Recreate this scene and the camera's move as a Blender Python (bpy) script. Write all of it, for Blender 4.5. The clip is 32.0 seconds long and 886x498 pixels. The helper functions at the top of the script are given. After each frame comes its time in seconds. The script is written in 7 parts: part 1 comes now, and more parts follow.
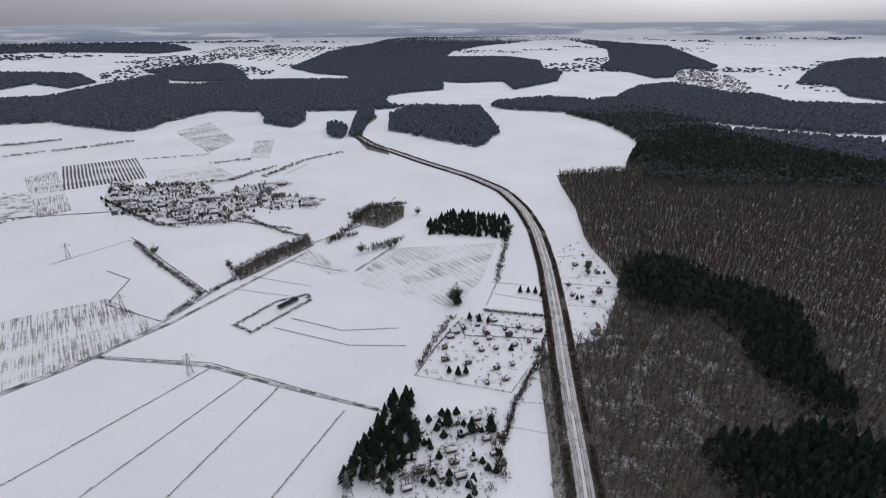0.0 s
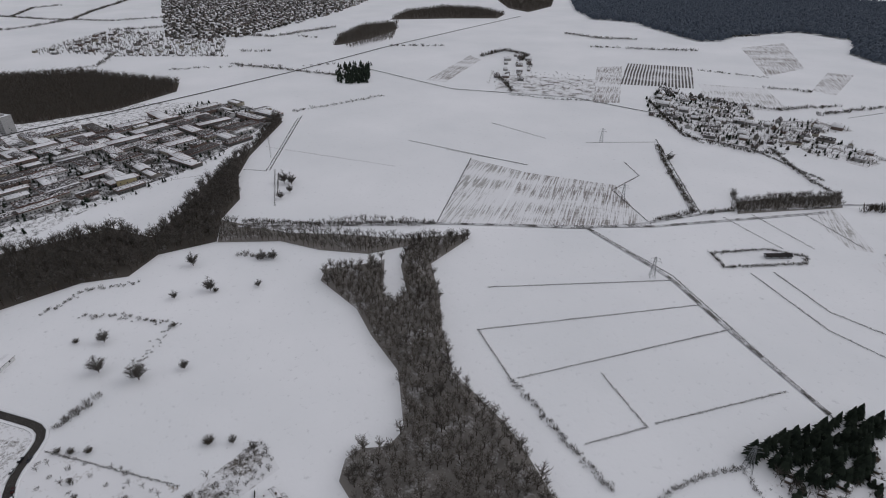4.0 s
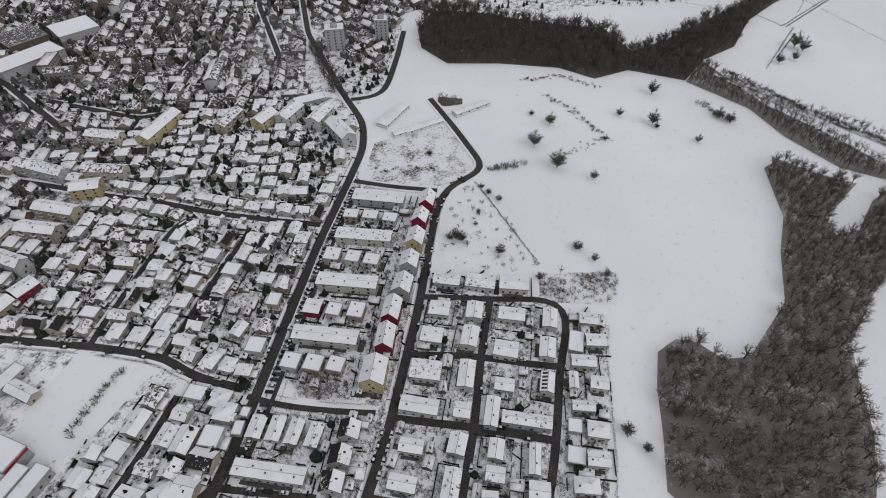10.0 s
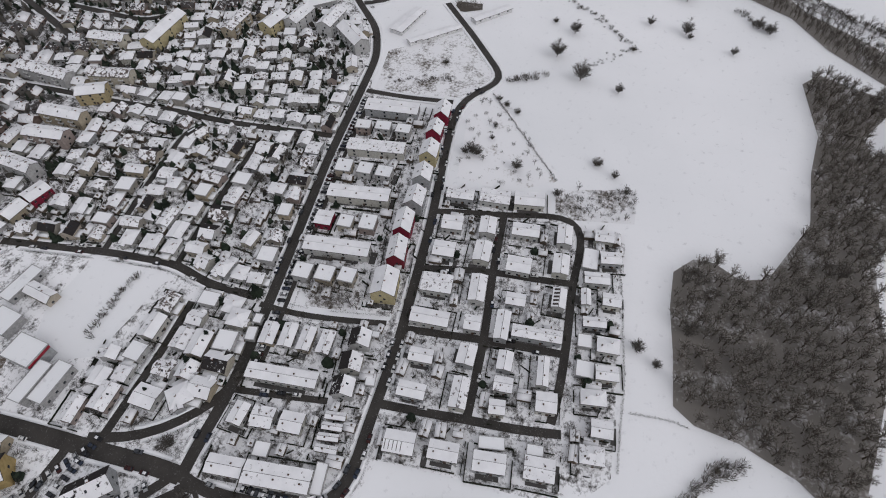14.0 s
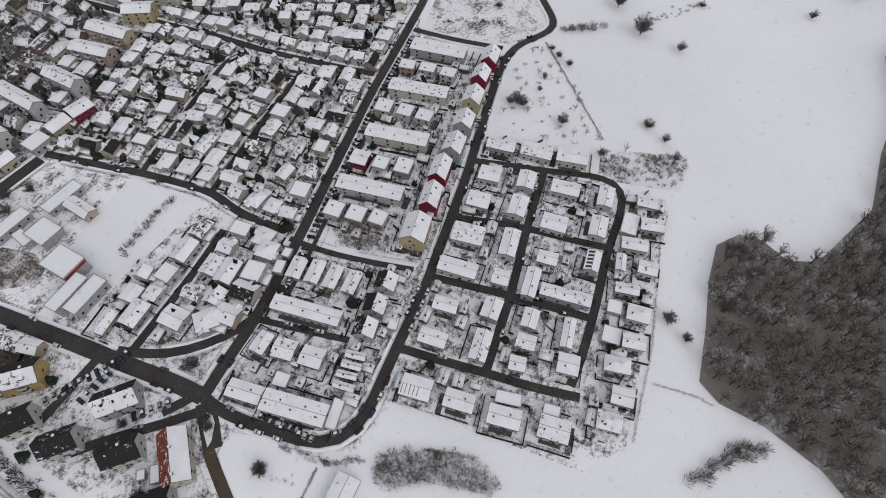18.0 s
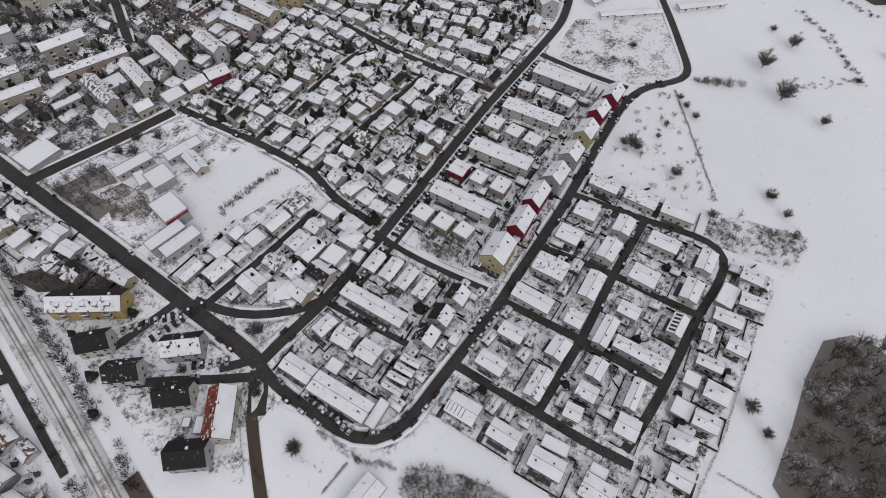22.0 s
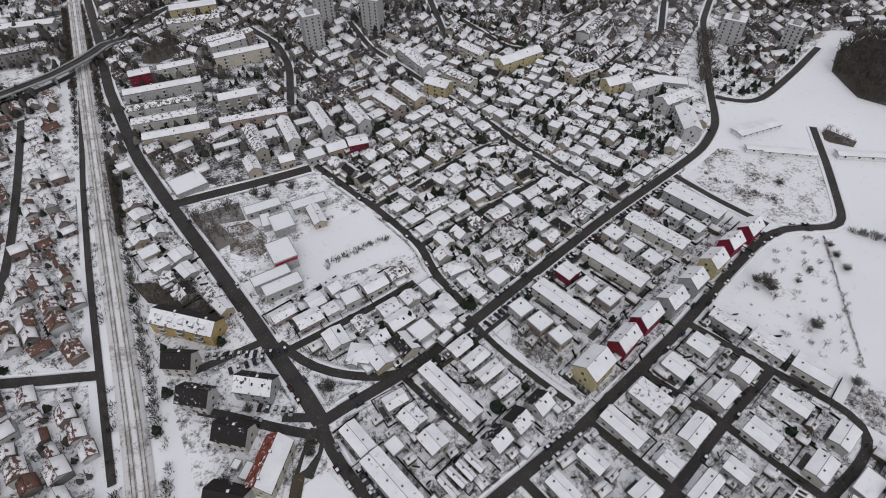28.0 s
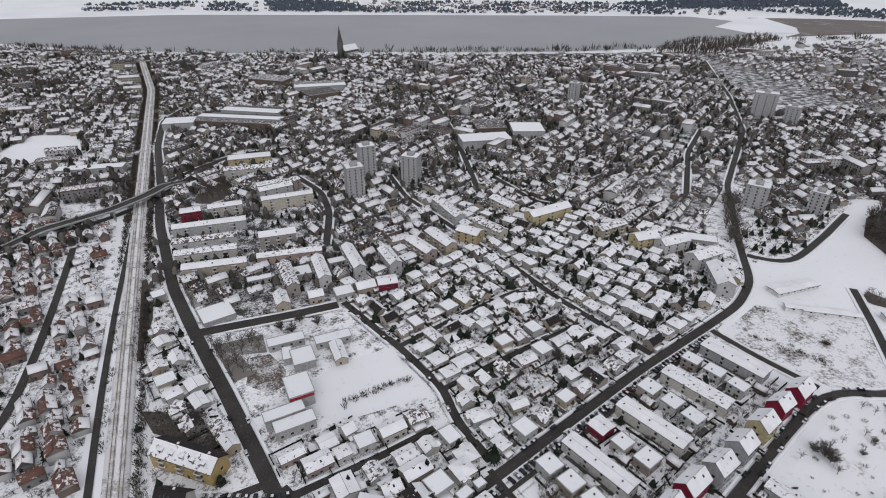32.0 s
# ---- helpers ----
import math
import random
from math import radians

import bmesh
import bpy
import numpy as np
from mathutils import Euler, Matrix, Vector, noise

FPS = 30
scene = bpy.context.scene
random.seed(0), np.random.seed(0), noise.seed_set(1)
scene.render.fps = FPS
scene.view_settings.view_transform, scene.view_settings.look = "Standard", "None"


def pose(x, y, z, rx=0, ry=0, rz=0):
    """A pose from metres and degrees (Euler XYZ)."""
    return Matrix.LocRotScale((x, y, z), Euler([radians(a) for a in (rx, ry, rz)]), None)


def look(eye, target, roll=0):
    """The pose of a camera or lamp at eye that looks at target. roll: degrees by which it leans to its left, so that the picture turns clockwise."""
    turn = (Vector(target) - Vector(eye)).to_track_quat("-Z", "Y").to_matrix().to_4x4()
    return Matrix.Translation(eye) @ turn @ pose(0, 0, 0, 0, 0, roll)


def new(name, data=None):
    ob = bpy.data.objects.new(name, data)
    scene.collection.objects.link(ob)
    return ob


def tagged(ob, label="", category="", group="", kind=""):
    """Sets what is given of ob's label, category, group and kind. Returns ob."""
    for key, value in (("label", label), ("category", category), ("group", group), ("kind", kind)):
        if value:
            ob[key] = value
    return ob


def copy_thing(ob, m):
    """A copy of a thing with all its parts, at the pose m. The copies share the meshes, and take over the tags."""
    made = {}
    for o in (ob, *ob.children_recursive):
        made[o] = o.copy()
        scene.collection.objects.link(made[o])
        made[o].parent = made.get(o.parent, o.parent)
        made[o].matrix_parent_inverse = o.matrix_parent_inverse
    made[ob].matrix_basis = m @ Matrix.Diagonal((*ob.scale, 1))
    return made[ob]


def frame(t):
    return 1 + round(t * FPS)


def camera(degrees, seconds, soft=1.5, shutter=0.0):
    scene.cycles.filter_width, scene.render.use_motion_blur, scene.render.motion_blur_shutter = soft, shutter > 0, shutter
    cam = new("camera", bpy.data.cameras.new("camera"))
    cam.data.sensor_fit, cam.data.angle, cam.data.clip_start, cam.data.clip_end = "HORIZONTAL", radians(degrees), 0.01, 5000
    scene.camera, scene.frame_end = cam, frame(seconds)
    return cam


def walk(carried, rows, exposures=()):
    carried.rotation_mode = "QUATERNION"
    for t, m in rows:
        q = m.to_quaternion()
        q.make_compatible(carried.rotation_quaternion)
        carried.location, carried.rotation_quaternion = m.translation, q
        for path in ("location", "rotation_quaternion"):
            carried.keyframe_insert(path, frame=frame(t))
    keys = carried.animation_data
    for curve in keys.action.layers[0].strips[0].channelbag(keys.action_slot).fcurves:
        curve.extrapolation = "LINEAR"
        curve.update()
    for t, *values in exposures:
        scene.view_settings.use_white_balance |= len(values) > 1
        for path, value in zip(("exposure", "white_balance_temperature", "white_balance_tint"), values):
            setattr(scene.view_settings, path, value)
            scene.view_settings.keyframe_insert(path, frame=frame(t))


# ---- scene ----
cam = camera(78.02, 32.0, soft=1.0)
PATH = [
    (0.0, pose(-1.16, 2.65, 250.95, 67.70, 0.50, 1.68)),
    (0.5, pose(-1.20, 2.36, 249.77, 66.69, 0.49, 4.04)),
    (1.0, pose(-0.94, 1.91, 248.51, 65.73, 0.44, 5.87)),
    (1.5, pose(-0.78, 2.06, 247.33, 64.74, 0.43, 6.70)),
    (2.0, pose(-0.70, 2.24, 246.11, 63.75, 0.32, 10.78)),
    (2.5, pose(-0.97, 1.80, 245.72, 62.71, 0.14, 18.02)),
    (3.0, pose(-1.21, 1.03, 245.76, 61.65, 0.10, 33.66)),
    (3.5, pose(-0.51, 0.87, 244.35, 60.83, 0.12, 46.52)),
    (4.0, pose(0.61, 0.21, 243.00, 60.13, 0.14, 55.13)),
    (4.5, pose(1.22, -0.59, 242.24, 59.39, 0.09, 63.20)),
    (6.5, pose(1.37, -1.39, 241.06, 55.02, -0.33, 86.24)),
    (7.0, pose(1.55, -1.74, 240.73, 53.18, -0.37, 90.58)),
    (7.5, pose(1.37, -1.78, 239.94, 51.40, -0.39, 95.87)),
    (8.0, pose(1.54, -1.33, 239.14, 49.81, -0.37, 100.56)),
    (8.5, pose(1.94, -0.51, 238.22, 48.41, -0.22, 103.29)),
    (9.0, pose(1.98, -0.12, 237.45, 47.01, -0.11, 104.81)),
    (9.5, pose(1.92, -0.14, 236.75, 45.70, -0.10, 105.78)),
    (10.0, pose(1.59, -0.21, 236.06, 44.51, -0.03, 106.21)),
    (10.5, pose(1.43, -0.13, 235.29, 43.38, 0.02, 106.67)),
    (11.0, pose(1.38, -0.15, 234.35, 42.24, 0.04, 107.36)),
    (11.5, pose(1.33, 0.00, 233.29, 41.17, 0.13, 107.91)),
    (12.0, pose(1.29, 0.33, 232.18, 40.13, 0.21, 108.25)),
    (12.5, pose(1.41, 0.43, 231.07, 39.17, 0.23, 108.59)),
    (13.0, pose(1.28, 0.31, 230.06, 38.23, 0.23, 108.56)),
    (13.5, pose(1.25, 0.39, 229.09, 37.37, 0.23, 108.44)),
    (14.0, pose(1.21, 0.49, 227.85, 36.56, 0.26, 108.24)),
    (14.5, pose(1.01, 0.55, 226.80, 35.74, 0.25, 108.05)),
    (16.5, pose(1.00, 0.58, 223.62, 32.87, 0.24, 109.01)),
    (17.0, pose(0.75, 0.36, 222.85, 32.28, 0.16, 111.58)),
    (17.5, pose(0.56, 0.14, 222.17, 32.02, 0.11, 113.29)),
    (18.0, pose(0.27, -0.05, 221.39, 31.92, 0.08, 114.41)),
    (18.5, pose(0.06, 0.01, 220.59, 31.88, 0.12, 115.68)),
    (19.0, pose(0.00, 0.00, 220.00, 31.82, 0.13, 117.67)),
    (19.5, pose(-0.22, -0.31, 219.49, 31.70, 0.11, 120.44)),
    (20.0, pose(-0.41, -0.94, 219.04, 31.64, 0.07, 123.58)),
    (20.5, pose(-0.42, -1.02, 218.43, 32.04, 0.04, 126.00)),
    (21.0, pose(-0.48, -0.84, 217.66, 32.77, 0.05, 127.25)),
    (21.5, pose(-0.39, -0.87, 216.91, 33.54, 0.04, 128.76)),
    (22.0, pose(-0.46, -1.22, 216.16, 34.21, -0.02, 129.66)),
    (22.5, pose(-0.32, -1.52, 215.34, 34.88, -0.10, 130.20)),
    (23.0, pose(-0.32, -1.51, 214.43, 35.58, -0.12, 130.48)),
    (23.5, pose(-0.42, -1.64, 213.59, 36.23, -0.17, 130.34)),
    (24.0, pose(-0.36, -2.08, 212.15, 36.88, -0.31, 130.07)),
    (24.5, pose(-0.79, -2.41, 211.01, 37.47, -0.38, 128.86)),
    (26.5, pose(-2.09, -2.56, 209.74, 39.85, -0.13, 134.36)),
    (27.0, pose(-2.08, -2.62, 208.80, 40.62, 0.04, 138.67)),
    (27.5, pose(-1.92, -2.30, 207.38, 42.61, 0.21, 142.23)),
    (28.0, pose(-1.92, -2.03, 205.77, 44.67, 0.29, 145.61)),
    (28.5, pose(-1.95, -1.97, 204.43, 46.66, 0.31, 147.65)),
    (29.0, pose(-2.14, -1.79, 203.36, 48.63, 0.30, 148.32)),
    (29.5, pose(-2.56, -1.65, 202.31, 50.65, 0.24, 148.46)),
    (30.0, pose(-2.69, -1.64, 201.00, 52.74, 0.12, 148.70)),
    (30.5, pose(-2.79, -1.68, 200.16, 54.73, 0.04, 149.21)),
    (31.0, pose(-2.68, -1.39, 199.21, 56.80, -0.05, 149.79)),
    (31.5, pose(-2.72, -1.35, 198.24, 58.74, -0.13, 149.84)),
    (32.0, pose(-2.50, -1.70, 197.40, 60.63, -0.25, 149.67)),
]
EXPOSURES = [(0.0, -0.1, 6050, 14), (2.0, -0.23, 6150, 13), (4.5, -0.48, 6200, 13), (7.0, -0.34, 6250, 13), (9.0, -0.15, 6300, 13), (14.0, -0.09, 6300, 13), (19.0, -0.03, 6300, 13), (24.0, -0.06, 6300, 14), (28.0, 0.0, 6290, 13), (32.0, 0.06, 6240, 13)]
walk(cam, PATH, EXPOSURES)

# ---- world and sun: a bright overcast winter noon ----
SUN_AZ, SUN_EL = radians(26), radians(38)
world = bpy.data.worlds.new("overcast_sky")
scene.world = world
world.use_nodes = True
wn, wl = world.node_tree.nodes, world.node_tree.links
sky = wn.new("ShaderNodeTexSky")
sky.sky_type, sky.sun_disc = "NISHITA", False
sky.sun_elevation, sky.sun_rotation = SUN_EL, SUN_AZ
sky.air_density, sky.dust_density, sky.ozone_density = 1.0, 3.0, 1.0
veil = wn.new("ShaderNodeHueSaturation")
veil.inputs["Saturation"].default_value = 0.16
cloud = wn.new("ShaderNodeTexNoise")
cloud.inputs["Scale"].default_value, cloud.inputs["Detail"].default_value = 2.2, 5
stretch = wn.new("ShaderNodeMapping")
stretch.inputs["Scale"].default_value = (1, 1, 5)
where = wn.new("ShaderNodeTexCoord")
streak = wn.new("ShaderNodeMapRange")
streak.inputs["From Min"].default_value, streak.inputs["From Max"].default_value = 0.3, 0.7
streak.inputs["To Min"].default_value, streak.inputs["To Max"].default_value = 0.82, 1.12
shade = wn.new("ShaderNodeVectorMath")
shade.operation = "SCALE"
wl.new(where.outputs["Generated"], stretch.inputs["Vector"])
wl.new(stretch.outputs["Vector"], cloud.inputs["Vector"])
wl.new(cloud.outputs["Fac"], streak.inputs["Value"])
wl.new(sky.outputs["Color"], veil.inputs["Color"])
wl.new(veil.outputs["Color"], shade.inputs[0])
wl.new(streak.outputs["Result"], shade.inputs["Scale"])
# the cloud cover: brightest overhead, a third of that at the horizon
level = wn.new("ShaderNodeSeparateXYZ")
wl.new(where.outputs["Generated"], level.inputs[0])
rise_up = wn.new("ShaderNodeMapRange")
rise_up.inputs["To Min"].default_value, rise_up.inputs["To Max"].default_value = 2.7, 7.0
wl.new(level.outputs[2], rise_up.inputs["Value"])
lid = wn.new("ShaderNodeVectorMath")
lid.operation = "SCALE"
lid.inputs[0].default_value = (1.0, 1.0, 1.01)
wl.new(rise_up.outputs["Result"], lid.inputs["Scale"])
cover = wn.new("ShaderNodeMix")
cover.data_type = "RGBA"
cover.inputs[0].default_value = 0.62
wl.new(shade.outputs["Vector"], cover.inputs[6])
wl.new(lid.outputs["Vector"], cover.inputs[7])
wl.new(cover.outputs[2], wn["Background"].inputs["Color"])
wn["Background"].inputs["Strength"].default_value = 0.135
sun = new("sun", bpy.data.lights.new("sun", "SUN"))
sun.data.energy, sun.data.angle, sun.data.color = 0.32, radians(30), (1.0, 0.96, 0.9)
sun.matrix_world = look((0, 0, 0), (-math.sin(SUN_AZ) * math.cos(SUN_EL), -math.cos(SUN_AZ) * math.cos(SUN_EL), -math.sin(SUN_EL)))
scene.view_settings.exposure = 0.0

# ---- materials ----
def material(name, rough=0.8, metal=0.0):
    m = bpy.data.materials.new(name)
    m.use_nodes = True
    b = m.node_tree.nodes["Principled BSDF"]
    b.inputs["Roughness"].default_value, b.inputs["Metallic"].default_value = rough, metal
    b.inputs["Specular IOR Level"].default_value = 0.5 if rough < 0.5 else 0.15
    return m, m.node_tree.nodes, m.node_tree.links, b


def noise_tex(n, l, scale, detail=4, rough=0.55, vec=None):
    t = n.new("ShaderNodeTexNoise")
    t.inputs["Scale"].default_value, t.inputs["Detail"].default_value, t.inputs["Roughness"].default_value = scale, detail, rough
    if vec is not None:
        l.new(vec, t.inputs["Vector"])
    return t.outputs["Fac"]


def ramp(n, l, fac, stops, mode="LINEAR"):
    r = n.new("ShaderNodeValToRGB")
    r.color_ramp.interpolation = mode
    e = r.color_ramp.elements
    while len(e) < len(stops):
        e.new(0.5)
    for el, (p, c) in zip(e, stops):
        el.position, el.color = p, (*c, 1)
    l.new(fac, r.inputs["Fac"])
    return r.outputs["Color"]


def mix(n, l, fac, a, b, mode="MIX"):
    m = n.new("ShaderNodeMix")
    m.data_type, m.blend_type = "RGBA", mode
    for s, v in ((0, fac), (6, a), (7, b)):
        if hasattr(v, "links"):
            l.new(v, m.inputs[s])
        else:
            m.inputs[s].default_value = v if s == 0 else (*v, 1)
    return m.outputs[2]


def world_xyz(n):
    return n.new("ShaderNodeNewGeometry").outputs["Position"]


def bump(n, l, b, height, strength, dist):
    k = n.new("ShaderNodeBump")
    k.inputs["Strength"].default_value, k.inputs["Distance"].default_value = strength, dist
    l.new(height, k.inputs["Height"])
    l.new(k.outputs["Normal"], b.inputs["Normal"])


def speckled(name, base, dark, amount, big, small, rough=0.85, relief=0.0):
    """A surface of one colour with stains of another at two sizes; amount is how far the stains reach."""
    m, n, l, b = material(name, rough)
    v = world_xyz(n)
    a = noise_tex(n, l, big, 5, 0.6, v)
    c = noise_tex(n, l, small, 4, 0.65, v)
    s = n.new("ShaderNodeMath")
    s.operation = "MULTIPLY_ADD"
    s.inputs[1].default_value = 0.6
    l.new(a, s.inputs[0])
    h = n.new("ShaderNodeMath")
    h.operation = "MULTIPLY"
    h.inputs[1].default_value = 0.4
    l.new(c, h.inputs[0])
    l.new(h.outputs[0], s.inputs[2])
    col = ramp(n, l, s.outputs[0], [(max(0.0, amount - 0.06), dark), (min(1.0, amount + 0.06), base)])
    l.new(col, b.inputs["Base Color"])
    if relief:
        bump(n, l, b, c, 0.6, relief)
    return m


def snow_ground():
    m, n, l, b = material("snow_ground", 0.75)
    v = world_xyz(n)
    a = noise_tex(n, l, 0.006, 4, 0.55, v)
    c = noise_tex(n, l, 0.22, 5, 0.65, v)
    col = ramp(n, l, a, [(0.3, (0.74, 0.75, 0.77)), (0.7, (0.84, 0.84, 0.86))])
    fine = ramp(n, l, c, [(0.22, (0.72, 0.72, 0.73)), (0.40, (1, 1, 1))])
    l.new(mix(n, l, 1.0, col, fine, "MULTIPLY"), b.inputs["Base Color"])
    bump(n, l, b, c, 0.35, 0.4)
    return m


def furrows(name, turn, step, share, dark=(0.26, 0.24, 0.23), rows=False):
    """Snow that lies in the furrows of a ploughed field."""
    m, n, l, b = material(name, 0.85)
    mp = n.new("ShaderNodeMapping")
    mp.inputs["Rotation"].default_value = (0, 0, radians(turn))
    l.new(world_xyz(n), mp.inputs["Vector"])
    w = n.new("ShaderNodeTexWave")
    w.inputs["Scale"].default_value, w.inputs["Distortion"].default_value, w.inputs["Detail"].default_value = 0.314 / step, 1.6, 3
    w.inputs["Detail Scale"].default_value = 0.25
    l.new(mp.outputs["Vector"], w.inputs["Vector"])
    thin = n.new("ShaderNodeMapping")
    thin.inputs["Scale"].default_value = (0.35, 1.0, 1.0)
    l.new(mp.outputs["Vector"], thin.inputs["Vector"])
    fine = noise_tex(n, l, 0.5, 6, 0.75, thin.outputs["Vector"])
    patch = noise_tex(n, l, 0.022, 5, 0.65, thin.outputs["Vector"])
    both = n.new("ShaderNodeMath")
    both.operation = "MULTIPLY"
    l.new(fine, both.inputs[0])
    l.new(ramp(n, l, patch, [(0.34, (0.35, 0.35, 0.35)), (0.66, (1.5, 1.5, 1.5))]), both.inputs[1])
    p = both.outputs[0]
    lines = n.new("ShaderNodeMapping")
    lines.inputs["Scale"].default_value = (1.0, 0.04, 1.0)
    l.new(mp.outputs["Vector"], lines.inputs["Vector"])
    streaks = ramp(n, l, noise_tex(n, l, 1.7 / step, 3, 0.7, lines.outputs["Vector"]), [(0.38, (0.1, 0.1, 0.1)), (0.62, (1, 1, 1))])
    t = n.new("ShaderNodeMath")
    t.operation = "MULTIPLY"
    l.new(w.outputs["Fac"] if rows else streaks, t.inputs[0])
    l.new(p, t.inputs[1])
    col = ramp(n, l, t.outputs[0], [(share - 0.12, (0.76, 0.76, 0.78)), (share + 0.16, dark)])
    l.new(col, b.inputs["Base Color"])
    return m


def wall_paint(name, colours):
    """Painted render; every building takes one of the colours, with faint streaks and dirt."""
    m, n, l, b = material(name, 0.8)
    r = n.new("ShaderNodeObjectInfo").outputs["Random"]
    col = ramp(n, l, r, [(i / len(colours), c) for i, c in enumerate(colours)], "CONSTANT")
    v = world_xyz(n)
    d = ramp(n, l, noise_tex(n, l, 0.7, 5, 0.65, v), [(0.3, (0.72, 0.71, 0.69)), (0.6, (1, 1, 1))])
    l.new(mix(n, l, 1.0, col, d, "MULTIPLY"), b.inputs["Base Color"])
    return m


def stuff_paint(name, colours):
    m, n, l, b = material(name, 0.8)
    r = n.new("ShaderNodeNewGeometry").outputs["Random Per Island"]
    l.new(ramp(n, l, r, [(i / len(colours), c) for i, c in enumerate(colours)], "CONSTANT"), b.inputs["Base Color"])
    return m


def roof_snow(name, tile, bare, spread=0.14, joined=False):
    """Snow on roof tiles; bare is the share that has slid or melted away."""
    m, n, l, b = material(name, 0.75)
    v = world_xyz(n)
    r = n.new("ShaderNodeNewGeometry").outputs["Random Per Island"] if joined else n.new("ShaderNodeObjectInfo").outputs["Random"]
    a = noise_tex(n, l, 0.45, 6, 0.7, v)
    k = n.new("ShaderNodeMath")
    k.operation = "MULTIPLY_ADD"
    k.inputs[1].default_value, k.inputs[2].default_value = spread, -spread / 2
    l.new(r, k.inputs[0])
    s = n.new("ShaderNodeMath")
    l.new(a, s.inputs[0])
    l.new(k.outputs[0], s.inputs[1])
    old = ramp(n, l, noise_tex(n, l, 3.0, 3, 0.6, v), [(0.3, tile), (0.7, tuple(min(1, x * 1.8) for x in tile))])
    f = ramp(n, l, s.outputs[0], [(bare, (0, 0, 0)), (bare + 0.05, (1, 1, 1))])
    white = ramp(n, l, noise_tex(n, l, 0.15, 4, 0.6, v), [(0.3, (0.70, 0.70, 0.72)), (0.7, (0.82, 0.82, 0.84))])
    l.new(mix(n, l, f, old, white), b.inputs["Base Color"])
    return m


def asphalt():
    m, n, l, b = material("wet_asphalt", 0.6)
    v = world_xyz(n)
    a = noise_tex(n, l, 0.08, 5, 0.6, v)
    c = noise_tex(n, l, 1.5, 4, 0.7, v)
    road = ramp(n, l, a, [(0.3, (0.030, 0.0275, 0.0255)), (0.7, (0.056, 0.051, 0.047))])
    slush = ramp(n, l, c, [(0.60, (0, 0, 0)), (0.78, (0.5, 0.5, 0.5))])
    l.new(mix(n, l, slush, road, (0.5, 0.5, 0.52)), b.inputs["Base Color"])
    return m


def plain(name, col, rough=0.6, metal=0.0, vary=0.25, scale=1.0):
    m, n, l, b = material(name, rough, metal)
    f = noise_tex(n, l, scale, 4, 0.6, world_xyz(n))
    l.new(ramp(n, l, f, [(0.3, tuple(x * (1 - vary) for x in col)), (0.7, tuple(min(1, x * (1 + vary)) for x in col))]), b.inputs["Base Color"])
    return m


def island(name, cols, rough=0.85):
    """Twigs, needles and shrubs: every one a shade of its own."""
    m, n, l, b = material(name, rough)
    r = n.new("ShaderNodeNewGeometry").outputs["Random Per Island"]
    l.new(ramp(n, l, r, [(i / max(1, len(cols) - 1), c) for i, c in enumerate(cols)]), b.inputs["Base Color"])
    return m


SNOW = snow_ground()
ASPHALT = asphalt()
SLUSH = speckled("slushy_lane", (0.62, 0.62, 0.64), (0.09, 0.085, 0.08), 0.50, 0.1, 0.9)
EARTH = speckled("leaf_litter_with_snow", (0.14, 0.12, 0.10), (0.55, 0.55, 0.56), 0.43, 0.05, 0.5, 0.9)
LITTER = speckled("leaf_litter", (0.20, 0.185, 0.17), (0.50, 0.49, 0.49), 0.42, 0.06, 0.6, 0.9)
LITTER_DARK = speckled("dark_leaf_litter", (0.09, 0.08, 0.07), (0.30, 0.29, 0.29), 0.38, 0.06, 0.6, 0.9)
YARD_FAR = speckled("trodden_town_snow", (0.74, 0.74, 0.76), (0.06, 0.057, 0.055), 0.525, 0.10, 0.7, 0.85)
SCRUB = speckled("snow_with_dead_grass", (0.76, 0.76, 0.78), (0.11, 0.095, 0.08), 0.45, 0.06, 0.55, 0.9)
YARD = speckled("trodden_garden_snow", (0.82, 0.82, 0.84), (0.075, 0.07, 0.066), 0.45, 0.14, 0.7, 0.85)
BANK = speckled("scrubby_bank", (0.10, 0.082, 0.07), (0.50, 0.49, 0.49), 0.36, 0.05, 0.5, 0.9)
REED = speckled("reed_and_marsh", (0.17, 0.15, 0.14), (0.42, 0.41, 0.41), 0.40, 0.02, 0.2, 0.9)
HEDGE = island("hedge_twigs", [(0.035, 0.032, 0.026), (0.09, 0.075, 0.06)])
TWIG = island("bare_twigs", [(0.05, 0.045, 0.04), (0.15, 0.135, 0.12), (0.36, 0.335, 0.31)])
TWIG_DARK = island("dark_bare_twigs", [(0.045, 0.041, 0.037), (0.085, 0.078, 0.07), (0.14, 0.13, 0.12)])
SCRUB_THIN = speckled("meadow_under_thin_snow", (0.79, 0.79, 0.81), (0.22, 0.19, 0.16), 0.39, 0.07, 0.6, 0.9)
TWIG_BROWN = island("brown_bare_twigs", [(0.042, 0.037, 0.034), (0.075, 0.067, 0.062), (0.115, 0.102, 0.094), (0.34, 0.32, 0.30)])
TOWNTREE = island("town_tree_crowns", [(0.020, 0.022, 0.018), (0.05, 0.046, 0.04), (0.085, 0.077, 0.07), (0.15, 0.14, 0.13)])
EVERGREEN = island("clipped_evergreen", [(0.010, 0.014, 0.010), (0.022, 0.026, 0.018), (0.045, 0.042, 0.032)])
BARK = plain("grey_bark", (0.10, 0.085, 0.07), 0.9, 0, 0.4, 2)
